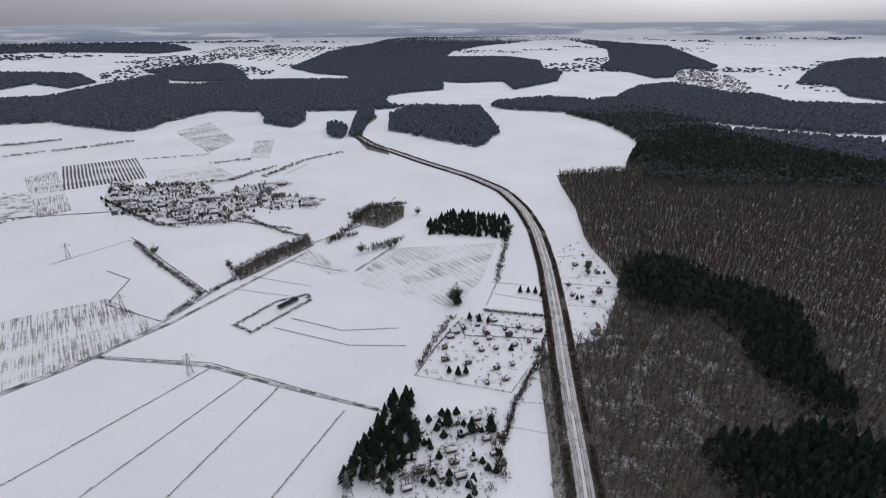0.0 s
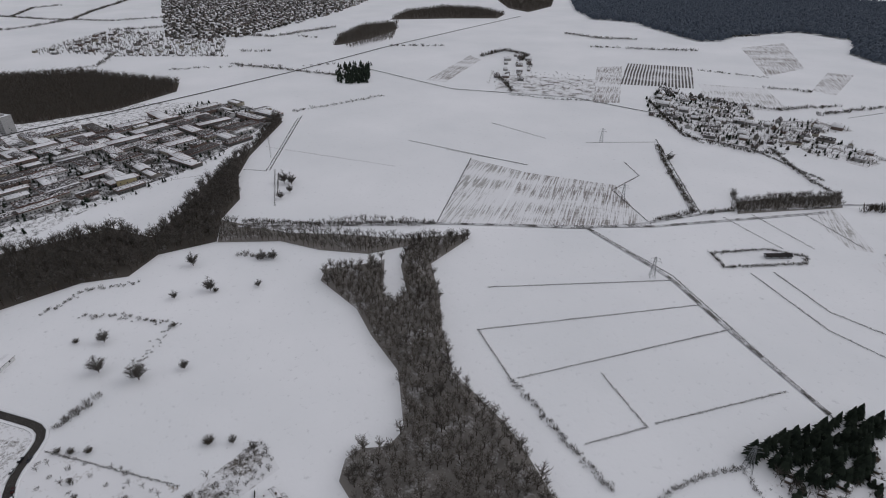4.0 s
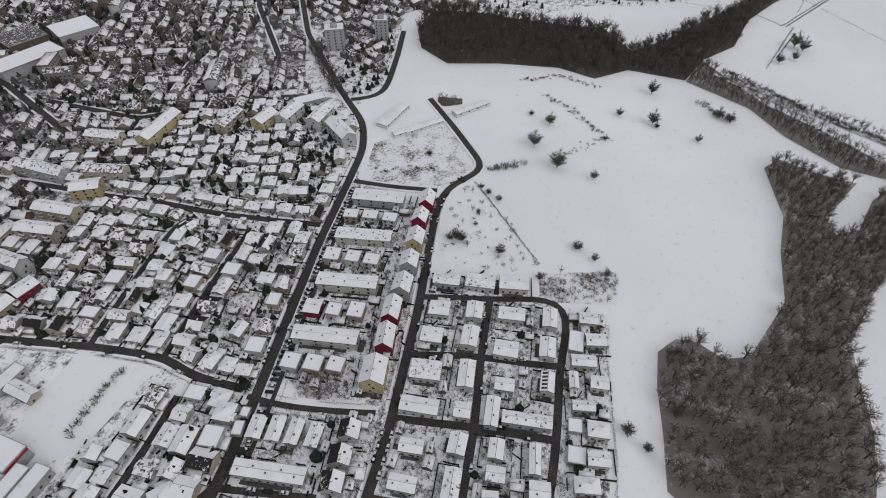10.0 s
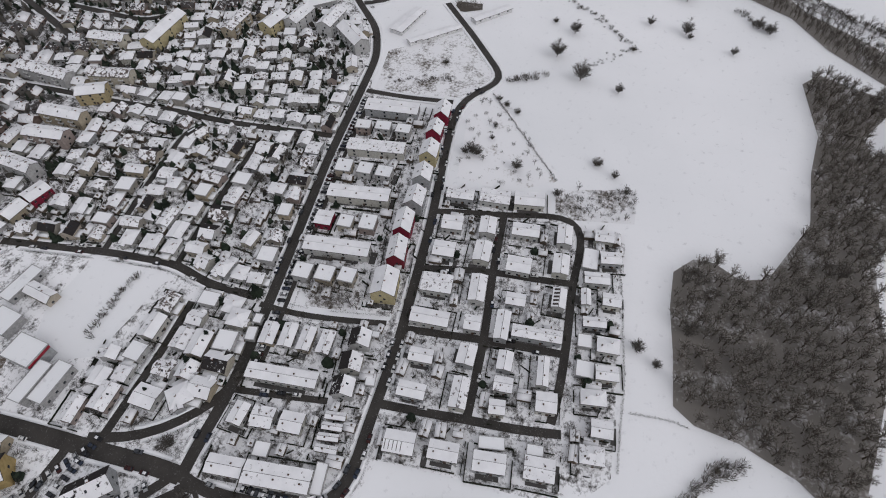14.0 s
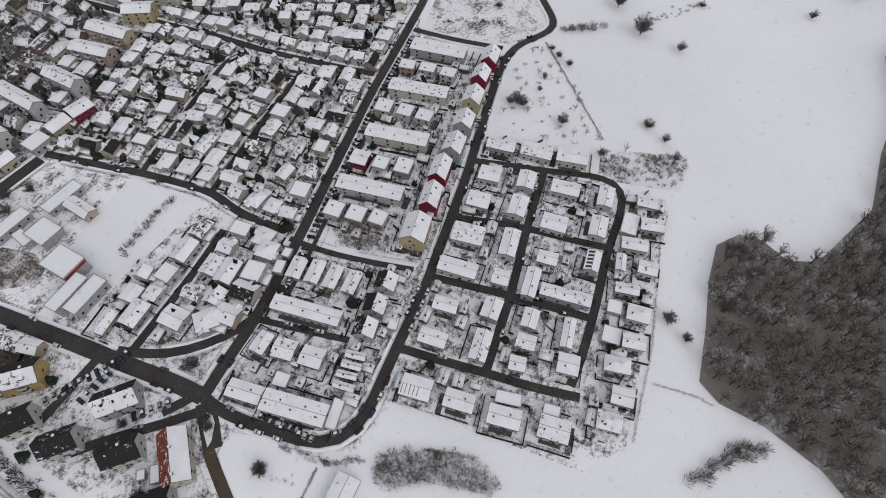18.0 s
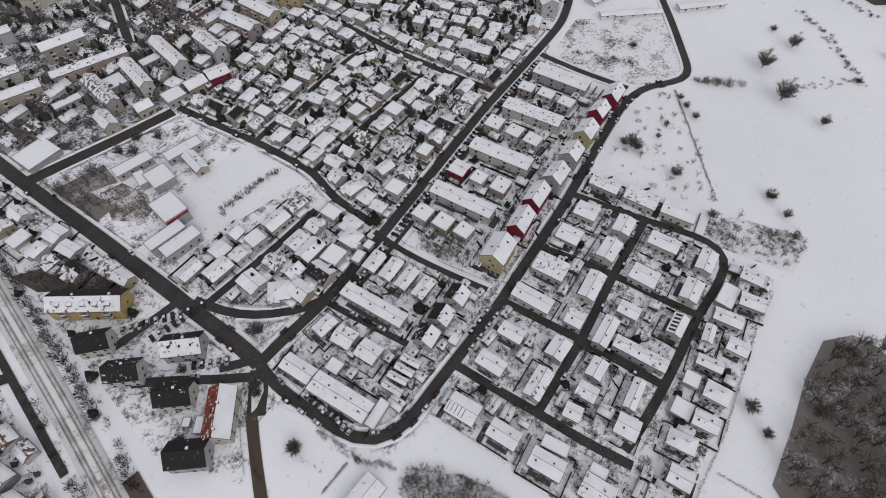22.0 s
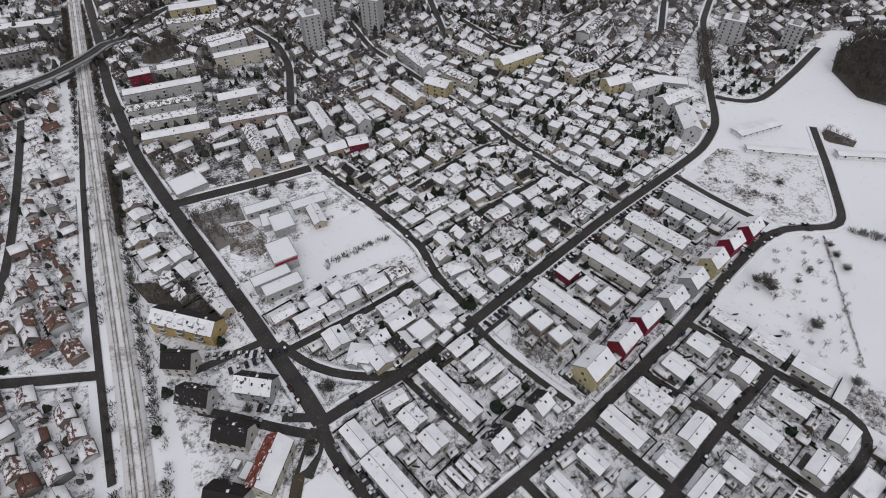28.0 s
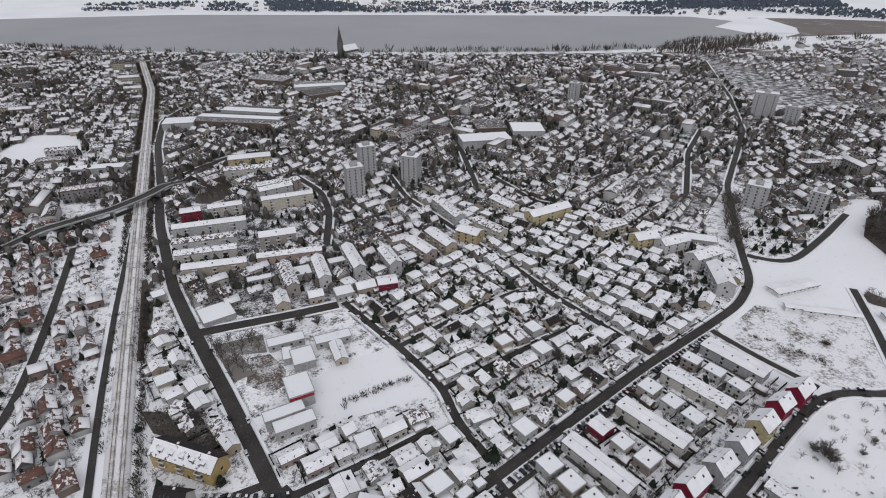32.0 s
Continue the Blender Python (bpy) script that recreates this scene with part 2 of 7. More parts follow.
NEEDLE = island("conifer_needles", [(0.009, 0.014, 0.010), (0.018, 0.026, 0.018), (0.03, 0.04, 0.028)])
NEEDLE_GREY = island("grey_green_conifers", [(0.018, 0.026, 0.024), (0.032, 0.042, 0.040), (0.055, 0.062, 0.062)])
# crowns of the far woods, with distance haze mixed in as slate blue
FARWOOD_HAZE = island("far_forest_haze_tint", [(0.060, 0.074, 0.098), (0.072, 0.088, 0.114), (0.086, 0.102, 0.128)])
WALLS = wall_paint("painted_render", [(0.46, 0.45, 0.42), (0.40, 0.36, 0.30), (0.42, 0.42, 0.42), (0.48, 0.45, 0.38), (0.32, 0.30, 0.27), (0.50, 0.50, 0.50), (0.38, 0.33, 0.25), (0.30, 0.25, 0.23)])
WHITE = wall_paint("white_render", [(0.50, 0.50, 0.49), (0.44, 0.44, 0.43), (0.36, 0.37, 0.38), (0.52, 0.51, 0.47)])
ROSE = wall_paint("pinkish_render", [(0.44, 0.36, 0.32), (0.42, 0.33, 0.29)])
YELLOW = wall_paint("ochre_render", [(0.44, 0.30, 0.10), (0.44, 0.33, 0.15)])
LEMON = wall_paint("pale_yellow_render", [(0.46, 0.40, 0.24), (0.42, 0.35, 0.21)])
RED = wall_paint("crimson_render", [(0.22, 0.02, 0.045), (0.19, 0.025, 0.04)])
FARWALL = stuff_paint("town_render", [(0.34, 0.34, 0.33), (0.20, 0.19, 0.175), (0.17, 0.17, 0.17), (0.30, 0.28, 0.23), (0.11, 0.105, 0.10), (0.40, 0.40, 0.40), (0.15, 0.115, 0.10)])
ROOF = roof_snow("snowy_tile_roof", (0.075, 0.06, 0.054), 0.36, 0.2)
ROOF_NEW = roof_snow("snowy_new_roof", (0.12, 0.11, 0.11), 0.31, 0.16)
ROOF_DARK = roof_snow("dark_thawed_roof", (0.018, 0.016, 0.016), 0.64)
ROOF_HALF = roof_snow("half_thawed_roof", (0.03, 0.027, 0.026), 0.385, 0.05)
ROOF_RUST = roof_snow("rust_red_roof", (0.13, 0.035, 0.022), 0.62)
FARROOF = roof_snow("town_roof", (0.045, 0.040, 0.039), 0.44, 0.30, True)
ROOF_WORKS = roof_snow("half_thawed_works_roof", (0.07, 0.066, 0.064), 0.52, 0.2)
ROOF_PLOT = roof_snow("plot_house_roof", (0.10, 0.055, 0.043), 0.42, 0.40, True)
GLASS, gn, gl, gb = material("dark_window_glass", 0.12)
gb.inputs["Base Color"].default_value = (0.02, 0.024, 0.03, 1)
FRAME = plain("white_window_frame", (0.6, 0.6, 0.6), 0.5)
DOOR = plain("dark_wooden_door", (0.09, 0.06, 0.045), 0.6)
CHIM = plain("brick_chimney", (0.16, 0.09, 0.07), 0.9)
CONCRETE = plain("grey_concrete", (0.34, 0.34, 0.34), 0.85)
TIMBER = plain("weathered_timber", (0.12, 0.095, 0.075), 0.85)
STEEL = plain("galvanised_steel", (0.24, 0.25, 0.26), 0.45, 0.6)
RAILST = plain("railway_steel", (0.13, 0.11, 0.10), 0.4, 0.7)
SLEEPER = speckled("snowy_sleepers", (0.62, 0.61, 0.60), (0.36, 0.34, 0.32), 0.5, 0.1, 1.2, 0.9)
BALLAST = speckled("snowy_ballast", (0.70, 0.69, 0.69), (0.24, 0.22, 0.21), 0.42, 0.06, 0.8, 0.9)
DRIVE = speckled("wet_paving", (0.075, 0.072, 0.07), (0.55, 0.55, 0.56), 0.40, 0.15, 0.8, 0.6)
MUD = speckled("wet_brown_gravel", (0.075, 0.058, 0.042), (0.20, 0.18, 0.16), 0.36, 0.2, 1.2, 0.7)
YARDMUD = speckled("muddy_yard", (0.11, 0.09, 0.075), (0.62, 0.62, 0.63), 0.47, 0.12, 0.9, 0.85)
TYRE = plain("tyre_rubber", (0.02, 0.02, 0.02), 0.9)
PLASTIC_RED = plain("red_awning", (0.35, 0.03, 0.05), 0.6)
WATER, an, al, ab = material("grey_lake_water", 0.35)
al.new(ramp(an, al, noise_tex(an, al, 0.004, 4, 0.6, world_xyz(an)), [(0.3, (0.20, 0.21, 0.22)), (0.7, (0.26, 0.265, 0.275))]), ab.inputs["Base Color"])
bump(an, al, ab, noise_tex(an, al, 0.12, 3, 0.6, world_xyz(an)), 0.5, 0.6)
STUBBLE = furrows("ploughed_field_in_snow", -36, 3.0, 0.30)
STUBBLE_DARK = furrows("vineyard_rows_in_snow", -35, 6.0, 0.19, (0.10, 0.09, 0.085), True)
STUBBLE_FINE = furrows("stubble_field_in_snow", -36, 3.0, 0.36, (0.36, 0.35, 0.34))

# ---- mesh helpers ----
rng = np.random.default_rng(7)


def mesh_of(name, verts, faces, mats, index=None):
    """A mesh from arrays of corners and of triangles or quads, with a material number for each face."""
    verts, faces = np.asarray(verts, np.float32), np.asarray(faces, np.int32)
    k = faces.shape[1]
    me = bpy.data.meshes.new(name)
    me.vertices.add(len(verts))
    me.vertices.foreach_set("co", verts.ravel())
    me.loops.add(faces.size)
    me.loops.foreach_set("vertex_index", faces.ravel())
    me.polygons.add(len(faces))
    me.polygons.foreach_set("loop_start", np.arange(0, faces.size, k, dtype=np.int32))
    me.polygons.foreach_set("loop_total", np.full(len(faces), k, dtype=np.int32))
    for m in mats:
        me.materials.append(m)
    if index is not None:
        me.polygons.foreach_set("material_index", np.asarray(index, np.int32))
    me.update(calc_edges=True)
    me.validate()
    return me


def part(name, me, parent, label="", m=None):
    ob = new(name, me)
    ob.parent = parent
    if m is not None:
        ob.matrix_basis = m
    if label:
        tagged(ob, label=label)
    return ob


BOXF = [(0, 3, 2, 1), (4, 5, 6, 7), (0, 1, 5, 4), (1, 2, 6, 5), (2, 3, 7, 6), (3, 0, 4, 7)]


def box_v(x0, y0, z0, x1, y1, z1):
    return [(x0, y0, z0), (x1, y0, z0), (x1, y1, z0), (x0, y1, z0), (x0, y0, z1), (x1, y0, z1), (x1, y1, z1), (x0, y1, z1)]


class Quads:
    """Collects quads for one mesh."""

    def __init__(self):
        self.v, self.f, self.i = [], [], []

    def add(self, verts, faces, mat=0):
        n = len(self.v)
        self.v += [tuple(p) for p in verts]
        self.f += [tuple(a + n for a in q) for q in faces]
        self.i += [mat] * len(faces)
        return self

    def box(self, x0, y0, z0, x1, y1, z1, mat=0):
        return self.add(box_v(x0, y0, z0, x1, y1, z1), BOXF, mat)

    def mesh(self, name, mats):
        return mesh_of(name, self.v, self.f, mats, self.i)


# ---- the lie of the land: flat where the camera passes, rising beyond, with the far country drawn in ----
def flat_reach(x, y):
    a = np.clip(-np.asarray(y, float) / (np.hypot(x, y) + 1e-6) * 1.6, 0, 1)
    return 2500 + 1500 * a * a * (3 - 2 * a)


def land(x, y):
    """Where a point of the open country, at its true distance, stands in the model: x, y, z."""
    x, y = np.asarray(x, float), np.asarray(y, float)
    r = np.maximum(np.hypot(x, y), 1e-6)
    f = flat_reach(x, y)
    k = 4850 - f
    rr = np.where(r > f, f + k * (1 - np.exp(-np.maximum(r - f, 0) / k)), r)
    return x * rr / r, y * rr / r, 262 * (1 - rr / r)


def inside(poly, x, y):
    x, y = np.asarray(x), np.asarray(y)
    res = np.zeros(x.shape, bool)
    n = len(poly)
    for i in range(n):
        (ax, ay), (bx, by) = poly[i], poly[(i + 1) % n]
        if ay == by:
            continue
        hit = ((ay > y) != (by > y)) & (x < (bx - ax) * (y - ay) / (by - ay) + ax)
        res ^= hit
    return res


def ground():
    ang = np.linspace(0, 2 * math.pi, 181)[:-1]
    rad = np.concatenate([[150, 400, 900, 1500, 2000], np.linspace(2500, 6000, 22), np.geomspace(6600, 12400, 12)])
    v = [(0, 0, 0)]
    for r in rad:
        x, y, z = land(r * np.cos(ang), r * np.sin(ang))
        hills = np.array([max(0.0, noise.noise(Vector((r * math.cos(a) / 5200, r * math.sin(a) / 5200, 3.3)))) for a in ang])
        z = z + hills * 45 * np.clip((r - 3800) / 5000, 0, 1) * np.clip((np.sin(ang) + 1.2), 0, 1)
        v += list(zip(x, y, z))
    v = np.array(v)
    n = len(ang)
    me = bpy.data.meshes.new("ground")
    faces = [(0, 1 + i, 1 + (i + 1) % n) for i in range(n)]
    for k in range(len(rad) - 1):
        a, b = 1 + k * n, 1 + (k + 1) * n
        faces += [(a + i, b + i, b + (i + 1) % n, a + (i + 1) % n) for i in range(n)]
    me.from_pydata([tuple(p) for p in v], [], faces)
    me.materials.append(SNOW)
    return tagged(new("ground", me), "snow-covered open fields reaching to the hills", "ground", kind="structure")


ground()


def far_ridge():
    """The hazy country and hills at the edge of sight, a plain glowing backdrop."""
    m, n, l, b = material("painted_haze_glow", 1.0)
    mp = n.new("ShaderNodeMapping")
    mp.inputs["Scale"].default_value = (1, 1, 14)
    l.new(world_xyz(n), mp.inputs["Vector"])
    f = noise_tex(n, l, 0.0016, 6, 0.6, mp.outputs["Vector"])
    # haze painted into the glow: blue-grey woods and fields, evening out upwards
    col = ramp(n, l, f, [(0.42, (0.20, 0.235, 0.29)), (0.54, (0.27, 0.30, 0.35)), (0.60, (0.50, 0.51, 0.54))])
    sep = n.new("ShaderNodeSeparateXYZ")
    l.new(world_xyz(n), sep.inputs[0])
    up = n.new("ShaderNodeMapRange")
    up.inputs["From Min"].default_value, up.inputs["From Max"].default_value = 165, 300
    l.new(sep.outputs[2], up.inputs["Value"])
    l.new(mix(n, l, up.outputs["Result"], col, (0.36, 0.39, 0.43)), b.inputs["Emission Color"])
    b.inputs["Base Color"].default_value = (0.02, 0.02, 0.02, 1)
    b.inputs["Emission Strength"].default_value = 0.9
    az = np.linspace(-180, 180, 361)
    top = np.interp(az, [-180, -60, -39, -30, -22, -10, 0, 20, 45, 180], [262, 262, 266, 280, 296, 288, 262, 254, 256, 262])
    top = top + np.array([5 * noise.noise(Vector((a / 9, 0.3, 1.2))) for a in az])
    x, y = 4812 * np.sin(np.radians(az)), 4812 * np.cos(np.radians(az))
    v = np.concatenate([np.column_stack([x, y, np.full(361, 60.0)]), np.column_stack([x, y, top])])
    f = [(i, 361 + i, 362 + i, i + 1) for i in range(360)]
    tagged(new("backdrop", mesh_of("backdrop", v, f, [m])), "glowing backdrop of hills and snow fields, blue-grey haze painted in", "backdrop", kind="structure")


far_ridge()


def sheet(name, poly, z, mat, label, category="ground", kind="structure"):
    """A flat patch of ground cover a little above what it lies on."""
    bm = bmesh.new()
    x, y, zz = land([p[0] for p in poly], [p[1] for p in poly])
    vs = [bm.verts.new((a, b, c + z)) for a, b, c in zip(x, y, zz)]
    f = bm.faces.new(vs)
    f.normal_update()
    if f.normal.z < 0:
        f.normal_flip()
    bmesh.ops.triangulate(bm, faces=[f])
    me = bpy.data.meshes.new(name)
    bm.to_mesh(me)
    bm.free()
    me.materials.append(mat)
    return tagged(new(name, me), label, category, kind=kind)


# ---- lake ----
LAKE = [(1954, -1326), (1158, -1550), (608, -1625), (193, -1560), (36, -1393), (-207, -1207), (-410, -1117), (-609, -1000), (-816, -893), (-1041, -824), (-1216, -843), (-1380, -853), (-1602, -870), (-1584, -1040), (-1560, -1175), (-1242, -1377), (-790, -1634), (-214, -1945), (216, -2061), (1103, -2175), (2372, -1785)]
sheet("lake_water", LAKE, 0.5, WATER, "calm grey lake with low snowy shores", "lake")

# ---- ground covers ----
COVERS = [
    ("ploughed_field", STUBBLE, "ploughed field with snow in its furrows", [(-356, 308), (-441, 424), (-354, 481), (-272, 428)]),
    ("ploughed_field", STUBBLE_FINE, "field with thin stubble showing through snow", [(-390, 266), (-513, 400), (-445, 424), (-358, 307)]),
    ("ploughed_field", STUBBLE_FINE, "field with thin stubble showing through snow", [(-86, 616), (45, 635), (21, 522), (-8, 466), (-117, 521)]),
    ("ploughed_field", STUBBLE_FINE, "field with thin stubble showing through snow", [(-197, 580), (-183, 615), (-122, 549), (-138, 537)]),
    ("vineyard", STUBBLE_DARK, "dark rows of bare vines in snow", [(-781, 1033), (-673, 1109), (-565, 948), (-665, 866)]),
    ("vineyard", STUBBLE, "rows of bare vines in snow", [(-795, 951), (-766, 997), (-579, 762), (-604, 725)]),
    ("vineyard", STUBBLE_FINE, "grey stubble field in snow", [(-582, 986), (-490, 1054), (-390, 940), (-464, 859)]),
    ("ploughed_field", STUBBLE, "ploughed field with snow in its furrows", [(-905, 591), (-1053, 811), (-998, 799), (-866, 609)]),
    ("ploughed_field", STUBBLE, "ploughed field with snow in its furrows", [(-741, 1408), (-714, 1564), (-533, 1288), (-540, 1153)]),
    ("ploughed_field", STUBBLE, "ploughed field with snow in its furrows", [(-434, 1107), (-487, 1287), (-445, 1301), (-392, 1101)]),
    ("orchard_ground", SCRUB, "orchard grass showing through snow", [(-854, 740), (-716, 858), (-621, 746), (-765, 647)]),
    ("rough_meadow", SCRUB, "rough meadow with dead grass through snow", [(-314, -145), (-353, -98), (-304, -61), (-280, -78), (-266, -137)]),
    ("rough_meadow", SCRUB, "thin snow over rough meadow grass", [(-218, -6), (-232, 38), (-206, 39), (-197, -2)]),
    ("rough_meadow", SCRUB_THIN, "thin snow over a rough meadow", [(-287, -75), (-292, -60), (-224, -7), (-207, -33), (-211, -62)]),
    ("allotment_ground", SCRUB_THIN, "trodden snow and bare beds of allotment gardens", [(-10, 419), (8, 455), (78, 451), (69, 402), (33, 336), (-33, 352)]),
    ("allotment_ground", SCRUB_THIN, "trodden snow and bare beds of allotment gardens", [(-29, 307), (26, 320), (27, 276), (27, 242), (-57, 240)]),
    ("allotment_ground", SCRUB_THIN, "trodden snow and bare beds of allotment gardens", [(112, 617), (147, 636), (165, 511), (126, 421), (95, 412), (103, 523)]),
    ("village_ground", SCRUB, "trodden snow between village houses", [(-617, 929), (-555, 892), (-455, 910), (-423, 892), (-397, 842), (-305, 842), (-307, 769), (-317, 730), (-379, 706), (-440, 730), (-505, 742), (-564, 811)]),
    ("village_ground", SCRUB, "trodden snow between village houses", [(-390, 848), (-366, 900), (-315, 930), (-287, 910), (-314, 846), (-208, 821), (-214, 769), (-280, 764), (-303, 780)]),
    ("town_ground", YARD, "trodden garden snow between town houses", [(49, -539), (236, -760), (342, -1376), (191, -1498), (-199, -1188), (-587, -974), (-1063, -765), (-1367, -437), (-988, 195), (-856, 270), (-734, 172), (-658, 40), (-585, -59), (-575, -134), (-542, -199), (-386, -164), (-363, -185), (-306, -149), (-271, -141), (-254, -84), (-200, -70), (-200, -2), (-191, 36), (-72, 45), (-56, 32), (-51, -43), (-25, -51), (-16, -98), (15, -85), (30, -120), (2, -536)]),
    ("town_ground", YARD_FAR, "trodden dirty snow between densely built town houses", [(-4, -330), (-40, -285), (-92, -282), (-208, -278), (-390, -240), (-480, -282), (-600, -205), (-900, -165), (-1367, -437), (-1063, -765), (-587, -974), (-199, -1188), (191, -1498), (342, -1376), (236, -760), (100, -560), (20, -540)]),
    ("works_ground", YARD_FAR, "dirty driven snow between works halls", [(-903, -158), (-924, -23), (-933, 139), (-957, 237), (-834, 268), (-740, 180), (-672, 90), (-650, 25), (-632, -37), (-615, -120)]),
    ("plot_ground", YARD, "trodden snow of small house plots by the railway", [(20, -536), (31, -374), (46, -257), (61, -138), (75, -48), (248, -39), (312, -539), (193, -679), (17, -675)]),
    ("school_yard", YARDMUD, "muddy brown school yard with patches of snow", [(-29, -252), (-39, -250), (-43, -233), (-39, -222), (-31, -219), (-22, -232)]),
    ("school_yard", YARDMUD, "muddy brown school yard with patches of snow", [(-43, -276), (-49, -279), (-66, -280), (-77, -275), (-76, -267), (-66, -272)]),
    ("reed_bed", REED, "brown reeds and dark water margin of the lake", [(-1688, -1075), (-1602, -870), (-1505, -806), (-1419, -790), (-1592, -737), (-1700, -701), (-1979, -827), (-1860, -952)]),
    ("snowy_spit", SNOW, "white spit of snow-covered land in the lake", [(-1427, -989), (-1647, -1065), (-1734, -1050), (-1602, -870), (-1499, -810), (-1398, -864)]),
    ("school_field", SNOW, "smooth white snow on a school playing field", [(-66, -224), (-99, -222), (-101, -195), (-103, -175), (-92, -180), (-73, -182), (-52, -185), (-45, -200), (-51, -217)]),
    ("snowy_strip", SNOW, "smooth snow strip beside a terrace", [(-112, -120), (-112, -78), (-113, -64), (-109, -65), (-104, -86), (-101, -109), (-100, -125)]),
    ("sports_ground", SNOW, "white oval sports ground under snow", [(122, -719), (94, -770), (49, -744), (47, -676), (79, -665), (118, -668)]),
    ("corner_lawn", SNOW, "snowy lawn beside the road bend", [(-13, -99), (-18, -80), (-19, -67), (-25, -50), (-40, -47), (-53, -45), (-33, -23), (17, -48), (9, -80), (2, -90), (-4, -98)]),
    ("traffic_island", SCRUB, "traffic island with thin snow and a bare tree", [(-15.3, -112.5), (-15.5, -109), (-13.5, -106.2), (-7, -103), (-4.5, -103), (-9, -108.5)]),
]
for i, (nm, mat, lab, poly) in enumerate(COVERS):
    sheet(nm, poly, 0.62 if nm in ("snowy_spit", "traffic_island") else 0.10 + 0.004 * i if mat is SNOW else 0.52 + 0.003 * i if mat is REED else 0.02 + 0.003 * i, mat, lab)

# ---- roads ----
ROADS = [
    ("main_road", 7, [(-13, -528), (-5, -448), (-2, -347), (-6, -293), (-12, -231), (-16, -182), (-18, -152), (-20, -132), (-20, -117)]),
    ("main_road_north", 7.5, [(-37, -537), (-73, -578), (-101, -588), (-153, -580)]),
    ("slip_road", 5.5, [(-13, -528), (-23, -542), (-49, -564), (-66, -573)]),
    ("outer_road", 5.2, [(-20, -117), (-37, -118), (-51, -117), (-79, -120), (-101, -123), (-152, -131), (-203, -139), (-271, -146), (-304, -150), (-336, -163), (-375, -198), (-424, -238), (-469, -275), (-640, -374), (-780, -492), (-985, -688)]),
    ("east_road", 4.7, [(-20, -117), (-17, -105), (-20, -88), (-22, -65), (-25, -55), (-36, -52), (-57, -54), (-101, -56), (-174, -65), (-224, -74), (-264, -80), (-283, -76), (-300, -61), (-308, -60), (-327, -75), (-351, -94), (-386, -124)]),
]
ROADS += [
    ("west_cross_street", 4.6, [(-220, -145), (-216, -171), (-211, -213), (-210, -258), (-206, -293), (-204, -339), (-199, -400), (-209, -456)]),
    ("school_street", 4.4, [(-103, -131), (-102, -160), (-108, -177), (-103, -219), (-99, -238), (-92, -276)]),
    ("market_street", 7.5, [(-88, -275), (-54, -280), (-23, -286), (-6, -289)]),
    ("garden_street", 3.5, [(-108, -179), (-155, -183), (-201, -185), (-205, -186)]),
    ("hill_street", 3.5, [(-102, -220), (-152, -228), (-200, -233), (-204, -226)]),
]
ROADS += [
    ("orchard_street", 4, [(-91, -159), (-64, -157), (-24, -157)]),
    ("crescent_street", 4.2, [(-70, -118), (-55, -117), (-44, -126), (-33, -135), (-25, -148), (-21, -163)]),
    ("north_lane", 3.9, [(-182, -65), (-187, -46), (-191, -27), (-198, -6), (-200, 8), (-195, 13), (-175, 15), (-158, 14), (-132, 17), (-116, 18), (-96, 19), (-86, 18)]),
    ("second_lane", 3.9, [(-144, -60), (-149, -42), (-153, -25), (-155, -4), (-158, 14)]),
    ("third_lane", 3.9, [(-109, -56), (-112, -37), (-115, -19), (-117, -1), (-119, 17)]),
]
ROADS += [
    ("fourth_lane", 3.9, [(-72, -53), (-74, -35), (-77, -16), (-79, 4), (-83, 23)]),
    ("middle_lane", 3.9, [(-192, -29), (-153, -25), (-115, -19), (-77, -16)]),
    ("row_street", 4, [(-267, -142), (-268, -116), (-273, -84)]),
    ("terrace_lane", 3, [(-100, -127), (-100, -109), (-104, -86), (-109, -65)]),
    ("court_lane", 3, [(-58, -117), (-62, -95), (-66, -75)]),
]
ROADS += [
    ("yard_road", 4, [(-19, -113), (-14, -103), (-6, -99.5)]),
    ("yard_lane", 4, [(-14, -115), (-3, -126), (11, -143), (19, -150)]),
    ("parking_lane", 4, [(-14, -168), (1, -169), (15, -170)]),
    ("ring_lane", 4, [(-21, -119), (-14, -122), (-8, -128)]),
    ("bridge_road", 6.5, [(100, -461), (58, -473), (26, -483), (-1, -500), (-37, -535)]),
]
ROADS += [
    ("plot_street", 5, [(91, -214), (70, -202), (49, -191)]),
    ("plot_lane", 4.5, [(54, -440), (59, -399), (65, -355), (72, -309), (80, -270), (90, -246)]),
    ("rail_side_lane", 3.2, [(15, -446), (32, -335), (42, -258), (50, -185), (55, -138)]),
    ("station_street", 7, [(-15, -534), (-25, -656), (-42, -758), (-77, -815)]),
    ("tower_street", 5.5, [(-130, -496), (-138, -449), (-130, -405), (-108, -352)]),
]
ROADS += [
    ("central_street", 5.5, [(-259, -373), (-329, -530), (-394, -708)]),
    ("river_street", 5.5, [(-294, -425), (-292, -333), (-309, -317)]),
    ("estate_street", 5, [(-420, -281), (-517, -356), (-599, -402)]),
    ("field_road", 3, [(-341, 326), (-301, 375), (-274, 432), (-249, 512), (-229, 548), (-198, 597), (-184, 633), (-134, 696), (-102, 827)]),
    ("village_road", 4, [(-266, 432), (-249, 467), (-186, 597)]),
]
